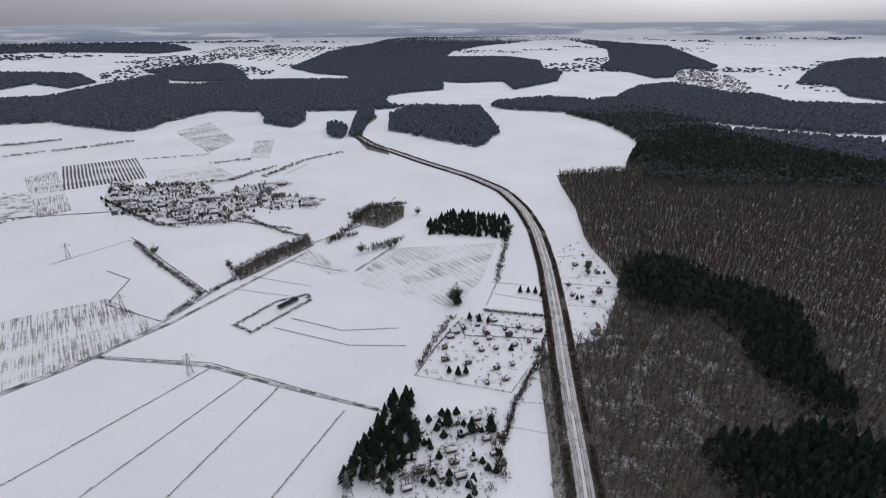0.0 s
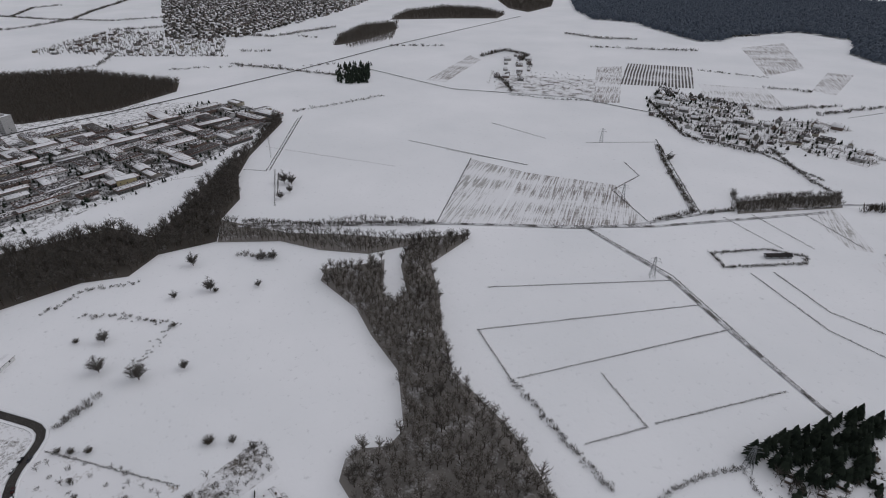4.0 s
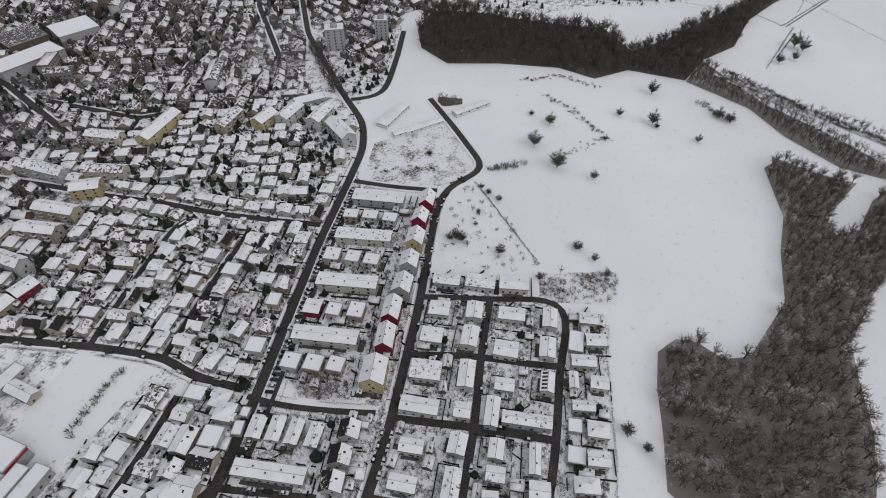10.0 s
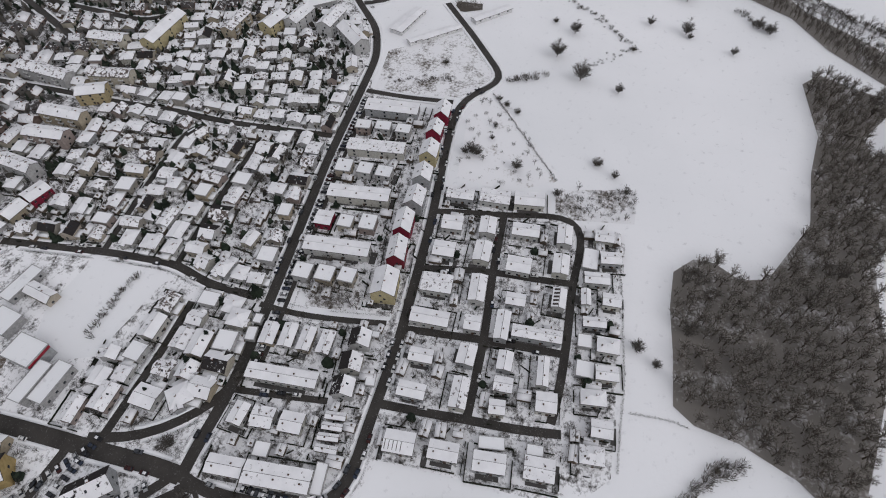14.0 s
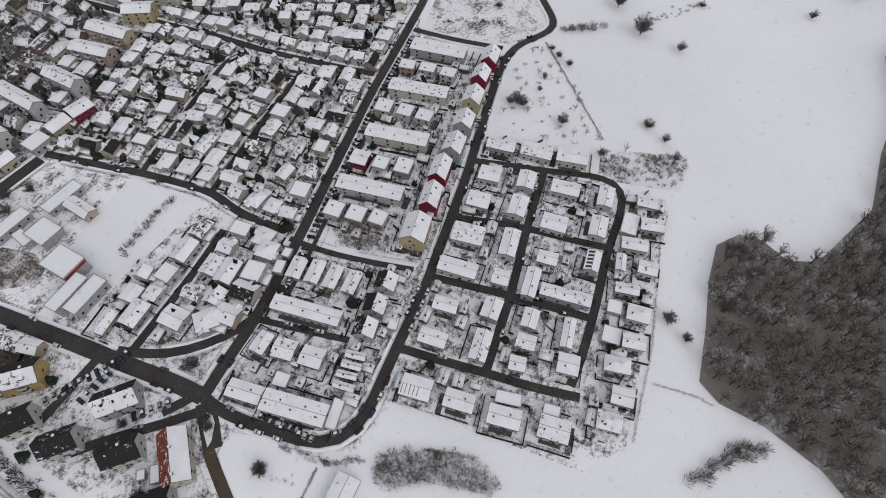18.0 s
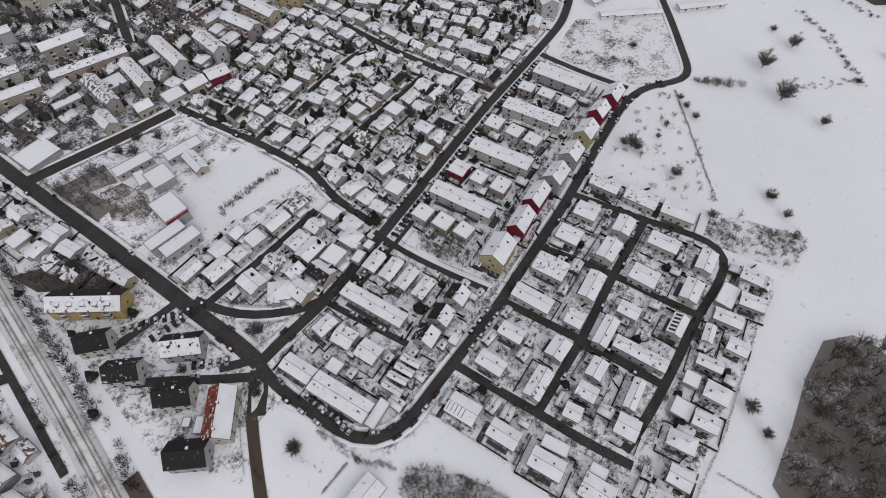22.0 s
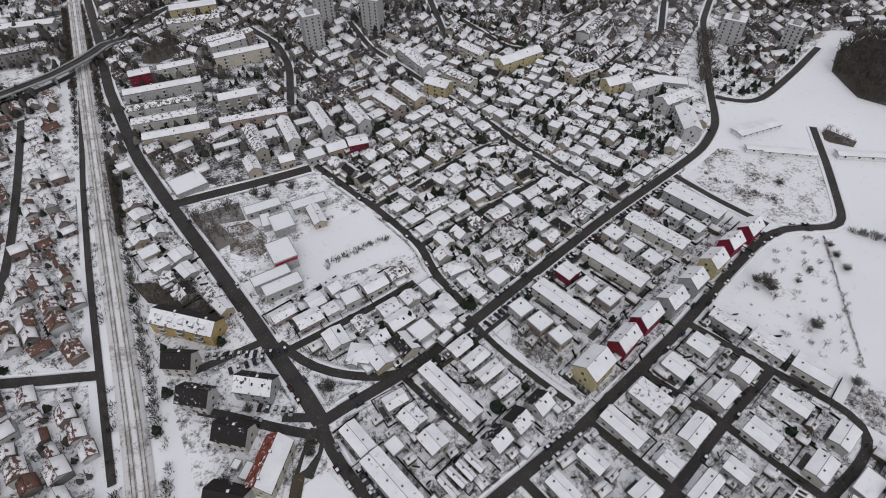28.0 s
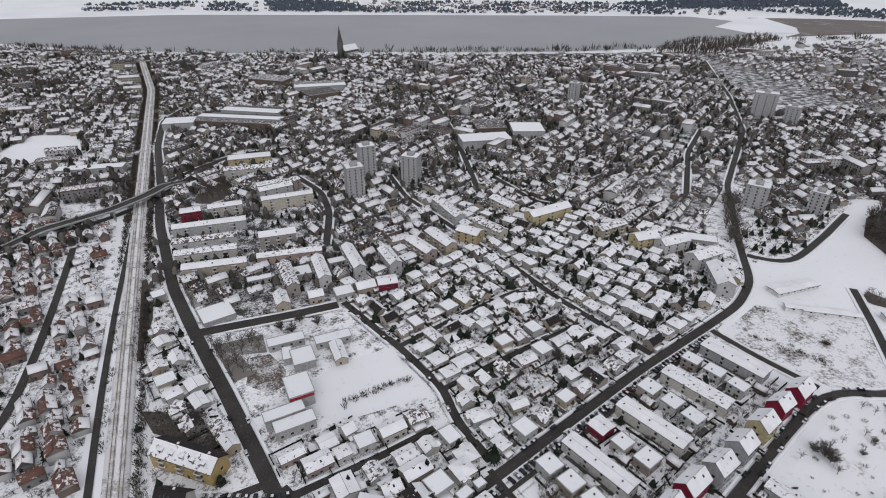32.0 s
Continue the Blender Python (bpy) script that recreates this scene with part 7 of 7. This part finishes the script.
rc = np.random.default_rng(91)
made_cars = 0
ZOF = {nm: 0.34 + 0.004 * i for i, (nm, wd, p) in enumerate(LINES)}
for nm, wd, share in (("outer_road", 7.2, 0.5), ("east_road", 6.7, 0.4), ("main_road", 9, 0.1), ("third_lane", 5.6, 0.35), ("fourth_lane", 5.6, 0.35), ("second_lane", 5.6, 0.3), ("court_lane", 4, 0.7), ("parking_lane", 5, 0.9), ("yard_lane", 5, 0.6), ("school_street", 6.2, 0.3), ("middle_lane", 5.6, 0.25)):
    p = [q for n2, w2, q in LINES if n2 == nm][0]
    d = dense(p, 6.2)
    nn = normals(d)
    for k in range(2, len(d) - 2):
        for side in (1, -1):
            x, y = d[k] + nn[k] * side * (wd / 2 - 1.1)
            if rc.uniform() < share and math.hypot(x, y) < 300 and made_cars < 125:
                others = np.concatenate([q for n2, w2, q in LINES if n2 != nm])
                if np.hypot(others[:, 0] - x, others[:, 1] - y).min() < 7:
                    continue
                turn = math.degrees(math.atan2(nn[k, 1], nn[k, 0])) - 90 + (180 if side < 0 else 0)
                car(x, y, turn + rc.normal(0, 1.5), ZOF[nm] + 0.01, rc.uniform() < 0.6)
                made_cars += 1
for row, (x0, y0, x1, y1, n) in enumerate(((-24.0, -91, -24.6, -68, 9), (-16, -160, 8, -174, 9), (-22, -158, 2, -161, 8), (-12, -128, -2, -137, 5))):
    for k in range(n):
        a = k / max(1, n - 1)
        car(x0 + (x1 - x0) * a, y0 + (y1 - y0) * a, math.degrees(math.atan2(y1 - y0, x1 - x0)) + 90, 0.2, k % 3 == 0)


# bays of cars parked across the outer road's edge
p = dense([q for n2, w2, q in LINES if n2 == "outer_road"][0], 2.9)
nn = normals(p)
bays = 0
for k in range(4, len(p)):
    x, y = p[k] + nn[k] * (-1 if nn[k, 1] < 0 else 1) * 5.7
    if x < -62 and x > -262 and k % 11 != 0 and rc.uniform() < 0.92 and bays < 66 and off_roads(x, y, 1.2)[0]:
        car(x, y, math.degrees(math.atan2(nn[k, 1], nn[k, 0])) + rc.normal(0, 2), 0.53, rc.uniform() < 0.65)
        bays += 1


# ---- lattice pylons on the fields ----
def pylon(x, y, h, turn):
    root = tagged(new("lattice_pylon"), "grey steel lattice pylon standing on a snowy field", "pylon", group="pylons")
    root.matrix_basis = pose(x, y, 0, 0, 0, turn)
    b = 2.2
    for sx in (-1, 1):
        for sy in (-1, 1):
            V, T = stick((sx * b, sy * b, 0), (sx * 0.4, sy * 0.4, h), 0.14, 0.10, 4)
            part("leg", mesh_of("leg", V, T, [STEEL]), root)
    bits = []
    for k in range(6):
        z0, z1 = h * k / 6, h * (k + 1) / 6
        w0, w1 = b + (0.4 - b) * k / 6, b + (0.4 - b) * (k + 1) / 6
        for sx, sy, ex, ey in ((-1, -1, 1, -1), (1, -1, 1, 1), (1, 1, -1, 1), (-1, 1, -1, -1)):
            bits.append((*stick((sx * w0, sy * w0, z0), (ex * w1, ey * w1, z1), 0.07, 0.07, 3), 0))
            bits.append((*stick((ex * w0, ey * w0, z0), (sx * w1, sy * w1, z1), 0.07, 0.07, 3), 0))
    V, T, M = gather(bits)
    part("bracing", mesh_of("bracing", V, T, [STEEL]), root)
    for z, r in ((h * 0.78, 5.0), (h * 0.92, 3.8)):
        bits = [(*stick((-r, 0, z), (r, 0, z), 0.10, 0.10, 4), 0), (*stick((-r, 0, z), (0, 0, z + 1.4), 0.07, 0.07, 3), 0), (*stick((r, 0, z), (0, 0, z + 1.4), 0.07, 0.07, 3), 0)]
        V, T, M = gather(bits)
        arm = part("crossarm", mesh_of("crossarm", V, T, [STEEL]), root)
        for s in (-1, 1):
            V, T = stick((s * r * 0.95, 0, z - 1.3), (s * r * 0.95, 0, z), 0.09, 0.09, 5)
            part("insulator", mesh_of("insulator", V, T, [DOOR]), arm)
    return root


for x, y in ((-211, 355), (-322, 454), (-462, 582), (-65, 238)):
    pylon(x, y, 19, 45)


# ---- road bridge over the railway ----
def bridge():
    p = smooth([(100, -461), (58, -473), (26, -483), (-1, -500), (-37, -535)], 4)
    n = len(p)
    t = np.linspace(0, 1, n)
    z = 0.6 + 6.4 * np.clip(1.9 * np.sin(np.pi * t), 0, 1)
    nn = normals(p)
    root = tagged(new("road_bridge"), "grey concrete road bridge over the railway", "bridge")
    for nm, lo, hi, up, thick, mat in (("deck", 4.5, -4.5, 0.0, 0.9, ASPHALT), ("parapet", 4.9, 4.5, 0.9, 1.8, CONCRETE), ("parapet", -4.5, -4.9, 0.9, 1.8, CONCRETE)):
        a, b = p + nn * lo, p + nn * hi
        v = np.concatenate([np.column_stack([a, z + up]), np.column_stack([b, z + up]), np.column_stack([a, z + up - thick]), np.column_stack([b, z + up - thick])])
        f = []
        for i in range(n - 1):
            f += [(i, i + 1, n + i + 1, n + i), (2 * n + i, 3 * n + i, 3 * n + i + 1, 2 * n + i + 1), (i + 1, i, 2 * n + i, 2 * n + i + 1), (n + i, n + i + 1, 3 * n + i + 1, 3 * n + i)]
        part(nm, mesh_of(nm, v, f, [mat]), root)
    for k in range(3, n - 3, max(1, n // 7)):
        if np.hypot(RAIL[:, 0] - p[k, 0], RAIL[:, 1] - p[k, 1]).min() > 9:
            part("pier", Quads().box(-0.6, -3.4, 0, 0.6, 3.4, z[k] - 0.8).mesh("pier", [CONCRETE]), root, m=pose(p[k, 0], p[k, 1], 0, 0, 0, math.degrees(math.atan2(nn[k, 1], nn[k, 0])) - 90))


bridge()


# ---- church by the lake ----
def church(x, y, turn):
    root = tagged(new("church"), "grey church with a tall dark pointed spire", "church")
    root.matrix_basis = pose(x, y, 0, 0, 0, turn)
    part("nave", poly_mesh("nave", gable_wall(34, 16, 13, 9), [FARWALL]), root)
    part("nave_roof", poly_mesh("nave_roof", gable_roof(34, 16, 13, 9), [ROOF, TILE, ROOF]), root)
    part("tower", Quads().box(17, -4, 0, 25, 4, 30).mesh("tower", [FARWALL]), root)
    V, T = stick((21, 0, 30), (21, 0, 58), 5.2, 0.1, 8)
    part("spire", mesh_of("spire", V, T, [BARK]), root, "dark slate spire")


church(-410, -1060, 20)

# ---- farm enclosure with its low sheds ----
hedge([(-195, 424), (-205, 429), (-181, 475), (-154, 491), (-148, 479), (-185, 417), (-195, 424)], 2.4, 1.6, 0.7, "hedge", "dark hedge round a farm enclosure")
building("dark", -168, 470, 22, 5, 2.6, 1.2, 56, most=4)
building("rust", 118, 423, 11, 8, 4, 3.4, 80, most=6)
building("gable", -5, 420, 8, 6, 3, 2.4, 20, most=4)

# ---- allotment hedges, conifers and tennis courts ----
for path, h in (([(22, 460), (81, 449)], 3.0), ([(4, 415), (66, 411)], 1.6), ([(27, 434), (72, 422)], 1.6), ([(-35, 356), (37, 336), (59, 377)], 0.9), ([(-35, 356), (-19, 401), (-2, 439), (3, 419)], 1.5), ([(27, 281), (40, 327), (61, 377), (79, 430)], 2.4), ([(32, 522), (67, 516)], 1.0), ([(32, 496), (80, 479)], 1.0), ([(38, 522), (25, 472)], 1.0), ([(104, 520), (162, 511)], 0.9), ([(112, 591), (162, 597)], 0.9), ([(95, 473), (137, 468)], 0.7), ([(56, 354), (70, 347), (68, 324), (61, 292), (32, 299)], 0.8), ([(42, 325), (68, 323)], 0.7)):
    hedge(path, h, 0.5 + 0.3 * h, 0.6, "garden_hedge", "dark hedge between snowy allotment gardens")
for i, (x, y, h) in enumerate(((60, 499, 9), (68, 499, 8), (75, 497, 9), (80, 491, 8), (-9, 360, 8), (-2, 357, 10), (4, 359, 9), (17, 439, 10), (8, 444, 9), (25, 438, 8))):
    single_tree("fir", x, y, h, "dark green conifer beside garden plots", 400 + i)
for i, (x, y, h) in enumerate(((110, 510, 8), (137, 542, 9), (139, 498, 8), (128, 474, 7), (119, 485, 6), (-534, 162, 10), (-544, 176, 10), (-259, -52, 4), (-247, -51, 4), (-231, -56, 8), (-230, -63, 7), (-213, -5, 6), (-237, 24, 6), (-226, 32, 6))):
    single_tree("bare", x, y, h, "bare deciduous tree standing in snow", 430 + i)
# shrub lines of the large meadow and fences of the housing estate
for path, h in (([(-437, -56), (-455, -28), (-443, 8)], 2.2), ([(-418, -33), (-394, -2), (-373, 15)], 2.4), ([(-306, -54), (-317, -37)], 4.0), ([(-336, -9), (-371, 22)], 1.6), ([(-282, -132), (-297, -89)], 2.0), ([(-437, 92), (-420, 112)], 4.0)):
    hedge(path, h, 3.5, 1.6, "shrub_row", "row of dark shrubs across a snowy meadow")
for path in ([(-50, -48), (-52, -34), (-60, 28)], [(-197, 32), (-154, 39), (-115, 45), (-75, 47)], [(-101, 49), (-103, 65), (-102, 73)]):
    hedge(path, 0.9, 0.4, 0.5, "garden_hedge", "thin dark hedge at the edge of snowy gardens")

# ---- works quarter beside the wood ----
for b in (("tower", -977, -76, 18, 16, 24, 0, 38), ("apt", -979, -142, 32, 12, 11, 0, 79), ("apt", -972, -109, 29, 12, 11, 0, 82), ("apt", -939, -95, 26, 12, 10, 0, 41), ("yelb", -672, 34, 20, 14, 8, 0, 93)):
    building(*b, most=10)

# ---- groves seen beyond the fields ----
for i, poly in enumerate(([(-1021, 471), (-1089, 571), (-952, 492), (-950, 450)], [(-1475, 670), (-1631, 961), (-1353, 780), (-1300, 620)])):
    x, y = scatter(poly, 8, 500 + i)
    planted("grove", FIRS_LOW if i == 0 else MID, x, y, 12, [BARK, NEEDLE if i == 0 else TWIG], "dark grove beside a country road", "wood", 1.2, seed=i)
# thin margins and a hedge between the fields below the village
hedge([(-314, 739), (-269, 698), (-228, 666), (-199, 653)], 4, 3, 1.3)
for path in ([(-238, 504), (-173, 488)], [(-226, 533), (-157, 511)], [(-198, 577), (-131, 548)], [(-619, 186), (-520, 150)], [(-641, 155), (-620, 176), (-803, 289)], [(-471, 563), (-419, 641)], [(-558, 394), (-455, 444)], [(-614, 516), (-516, 531)], [(-320, 971), (-299, 1052)]):
    hedge(path, 1.0, 0.8, 0.6, "field_margin", "thin line of dead grass across a snow field")
# shore trees
for i, path in enumerate(([(-250, -1170), (-590, -1000), (-1000, -830)], [(-1030, -760), (-1350, -770), (-1560, -660)], [(190, -1500), (-200, -1180)])):
    hedge(path, 14, 30, 9, "shore_trees", "dark bare trees along the lake shore")

# ---- tree rows and hedges about the village and the far fields ----
for path, h in (([(-868, 1489), (-811, 1617)], 7), ([(-894, 1168), (-780, 1277)], 7), ([(-963, 1115), (-915, 1160)], 6), ([(-1152, 1220), (-1034, 1233), (-966, 1298)], 8), ([(-647, 1091), (-532, 1137)], 4), ([(-490, 1054), (-427, 1093)], 6), ([(-354, 949), (-316, 1077), (-254, 1153)], 6)):
    hedge(path, h, 6, 3.0, "tree_row", "row of dark bare trees between snowy fields")
for path, h in (([(-1024, 820), (-1050, 912), (-973, 915), (-934, 861)], 9), ([(-863, 732), (-736, 663)], 6), ([(-722, 649), (-651, 690), (-613, 737)], 4), ([(-495, 894), (-404, 927), (-357, 1026)], 6), ([(-500, 760), (-436, 712), (-382, 688)], 5), ([(-376, 694), (-316, 710), (-293, 732)], 6), ([(-166, 629), (-147, 682), (-140, 765), (-85, 791)], 8), ([(-164, 642), (-134, 660)], 7), ([(-107, 605), (-75, 645)], 8), ([(-1270, 327), (-1015, 481)], 6), ([(-841, 296), (-841, 396), (-845, 464)], 4)):
    hedge(path, h, 5, 2.6, "tree_row", "row of dark bare trees between snowy fields")
# woods and settlements beyond the lake
for i, poly in enumerate(([(-548, -2222), (-726, -2178), (-785, -1836), (-742, -1783), (-492, -1934)], [(-1642, -1557), (-1937, -1523), (-2493, -1234), (-2284, -1087), (-1925, -1276), (-1717, -1345)], [(-1013, -800), (-1181, -862), (-1297, -798), (-1257, -706), (-1079, -690), (-970, -737)], [(178, -1385), (129, -1508), (-12, -1315), (-132, -1200), (-6, -1188), (116, -1226)])):
    x, y = scatter(poly, 15 if i < 2 else 11, 700 + i)
    planted("shore_wood", CANOPY if i < 2 else TINY, x, y, np.random.default_rng(i).uniform(0.6, 1.3, len(x)) * 10, [BARK, FARWOOD_HAZE if i < 2 else TWIG_DARK], "dark bare wood on the lake shore", "wood", 0.8 if i < 2 else 1.2, seed=i)
joined("far_shore_village", COTTAGES, lots([(-729, -1770), (-1380, -1345), (-1642, -1557), (-861, -2011)], 30, 34, 30, 1, 3, 95, 0.4), "village houses on the far lake shore", "houses", 95)
# scrub on the railway banks
for side in (1, -1):
    q = dense(RAIL + normals(RAIL) * side * 8.4, 0.6)
    r = np.random.default_rng(3 + side)
    x, y = q[:, 0] + r.normal(0, 1.1, len(q)), q[:, 1] + r.normal(0, 1.1, len(q))
    k = (np.array([noise.noise(Vector((a / 30, b / 30, 4.0))) for a, b in zip(x, y)]) > -0.35) & off_roads(x, y, 1.5)
    planted("railway_scrub", BRUSH_LOW, x[k], y[k], 2.5, [BARK, HEDGE], "dark leafless scrub along the railway", "scrub", 1.3, seed=side + 5)

# hedges, lanes and a hamlet on the far fields
for path, h in (([(-2162, -90), (-2199, -4), (-2324, 111), (-2521, 180), (-2929, 372)], 9), ([(-2561, -91), (-2380, 33), (-2198, 213), (-2200, 405)], 8), ([(-1965, 184), (-1942, 351)], 9), ([(-2537, -59), (-2796, 15), (-2846, 112)], 8), ([(-1778, 317), (-1694, 434), (-1580, 524), (-1635, 736)], 9), ([(-1267, 719), (-1188, 828)], 6), ([(-1410, -1), (-1420, 82), (-1526, 128), (-1372, 343)], 6), ([(-1285, 202), (-1266, 277)], 5)):
    hedge(path, h, 7, 4.0, "tree_row", "row of dark bare trees between snowy fields")
for path, h in (([(-1252, 297), (-1229, 349)], 7), ([(-1207, 360), (-1186, 409)], 7), ([(-1158, 448), (-1139, 505)], 6), ([(-1410, 387), (-1366, 448)], 8), ([(-1544, 591), (-1489, 618)], 8)):
    hedge(path, h, 8, 8.0, "tree_row", "loose row of bare trees on a snowy slope")
for path in ([(-750, 224), (-660, 196)], [(-656, 75), (-642, 155)], [(-705, 205), (-544, 309)]):
    hedge(path, 1.0, 1.0, 1.4, "field_margin", "thin line of dead grass across a snow field")
HAMLET = [(-1667, -33), (-1781, 31), (-1965, 184), (-1800, 321), (-1634, 417), (-1386, 347), (-1449, 236), (-1580, 76)]
joined("hamlet_houses", COTTAGES, lots(HAMLET, 60, 34, 26, 1, 3, 99, 0.45), "houses of a hamlet below the distant town", "houses", 99)
x, y = scatter(HAMLET, 13, 801)
planted("hamlet_trees", TINY, x, y, 9, [BARK, TWIG_DARK], "bare dark trees about a snowy hamlet", "trees", 1.3, seed=44)
x, y = scatter([(-1039, 458), (-975, 440), (-936, 479), (-1067, 556), (-1127, 553), (-1116, 507)], 11, 802)
planted("conifer_copse", FIRS_LOW, x, y, 11, [BARK, NEEDLE], "dark green conifers standing close together", "wood", 1.5, seed=45)
# the settled far shore of the lake
SHORE = [(28, -2120), (-201, -2033), (-501, -1839), (-943, -1553), (-1252, -1389), (-1529, -1192), (-1668, -1117), (-1846, -1161), (-1950, -814), (-2246, -949), (-1978, -1248), (-1476, -1643), (-778, -2078), (-232, -2294), (26, -2344)]
x, y = scatter([(p[0] * 1.02, p[1] * 1.02) for p in SHORE], 17, 803, 0.9)
k = np.array([noise.noise(Vector((a / 130, b / 130, 2.2))) > -0.05 for a, b in zip(x, y)])
planted("shore_trees", CANOPY, x[k], y[k], np.random.default_rng(5).uniform(0.5, 1.2, k.sum()) * 10, [BARK, FARWOOD_HAZE], "bare trees along the far lake shore", "trees", 0.6, seed=46)
joined("far_shore_village", FARMS, lots([(p[0] * 1.03, p[1] * 1.03) for p in SHORE], 35, 46, 38, 1, 3, 100, 0.4), "village houses on the far lake shore", "houses", 101)
x, y = scatter([(-950, -790), (-1071, -850), (-1195, -873), (-1266, -834), (-1393, -846), (-1372, -776), (-1260, -746), (-1088, -721), (-990, -754)], 10, 804, 0.9)
planted("shore_wood", TINY, x, y, 13, [BARK, TWIG_DARK], "dark bare wood on the lake shore", "wood", 1.3, seed=47)

# large conifers and old trees that stand out among the gardens
rg = np.random.default_rng(63)
GARDEN_TREES = [(-259, -236), (-143, -171), (-117, -164), (-114, -157), (-326, -271), (-313, -258), (-322, -286), (-383, -351), (-186, -205), (-150, -245), (-236, -205), (-262, -300), (-280, -180), (-128, -205), (-175, -160), (-62, -140), (-45, -150)]
for i, (x, y) in enumerate(GARDEN_TREES):
    for k in range(3 if i in (0, 4, 5) else 1):
        single_tree("fir", x + 5 * k, y + 3 * k * (-1) ** k, rg.uniform(7, 12), "tall dark conifer in a snowy garden", 520 + 3 * i + k)
for i in range(26):
    x, y = rg.uniform(-340, -40), rg.uniform(-300, -125)
    if off_roads(x, y, 3)[0] and (inside([(-224, -148), (-212, -290), (-330, -300), (-340, -172)], [x], [y])[0] or inside([(-104, -132), (-210, -146), (-205, -290), (-96, -270)], [x], [y])[0]):
        single_tree("bare", x, y, rg.uniform(5, 8), "bare fruit tree in a snowy garden", 600 + i)

# dark old trees of the avenue where the outer road leaves the houses
x, y = scatter([(-441, -263), (-454, -254), (-411, -221), (-366, -188), (-360, -194), (-400, -230)], 5.5, 805)
planted("avenue_trees", GRAND, x, y, 11, [BARK, TWIG_BROWN], "dark bare avenue trees along a town road", "trees", 1.2, seed=49)
# low growth beside the road bend and lines on the corner lawn
for path, h, wide, step in (([(-17.1, -79.9), (-18.4, -61), (-21.5, -51.8), (-26, -45.6)], 1.6, 1.4, 0.5), ([(-2, -59.9), (-15.4, -60.3)], 1.0, 0.3, 0.35), ([(-8, -66), (-5, -77)], 0.9, 1.2, 1.2), ([(10, -81), (6, -90), (-2, -97)], 1.2, 1.0, 0.8)):
    hedge(path, h, wide, step, "shrub_row", "row of low dark shrubs on a snowy lawn")
for i, (x, y, h) in enumerate(((-6.5, -80, 6), (-11, -107, 6), (2, -138, 6), (14, -140, 6), (5, -133, 5), (-62, -270, 9), (-55, -262, 8), (-70, -262, 7), (-50, -268, 8))):
    single_tree("bare", x, y, h, "bare deciduous tree standing in snow", 640 + i)

# trees between the houses of the distant quarter
x, y = scatter([(-2881, 488), (-2541, 1449), (-1956, 890), (-1619, 457), (-1695, 278)], 17, 806, 0.9)
planted("town_trees", CANOPY, x, y, np.random.default_rng(6).uniform(0.5, 1.2, len(x)) * 9, [BARK, TOWNTREE], "dark bare trees among distant town houses", "trees", 0.55, seed=50)

# orchard gardens south of the conifers
for path, h in (([(-67, 238), (-76, 216), (-80, 196), (-79, 183), (-75, 177)], 2.4), ([(-67, 238), (-48, 227), (-27, 215), (-19, 214)], 1.8)):
    hedge(path, h, 1.4, 0.9, "garden_hedge", "dark hedge between snowy allotment gardens")
garden([(-60, 240), (-22, 252), (20, 262), (23, 242), (-26, 209)], 6.5, 340, 0.05)
x, y = scatter([(-65, 248), (-44, 242), (-21, 250), (-11, 249), (-15, 264), (-31, 256)], 3.6, 341)
planted("thicket", FINE, x, y, 8, [BARK, TWIG_DARK], "bare brown trees beside dark conifers", "wood", 1.2, seed=48)
for i, (x, y) in enumerate([(-30, 229), (-25, 230), (-13, 229), (-1, 226), (5, 230), (-13, 220)]):
    single_tree("fir", x, y, 9 + i % 3, "dark rounded conifer in a snowy orchard", 700 + i)
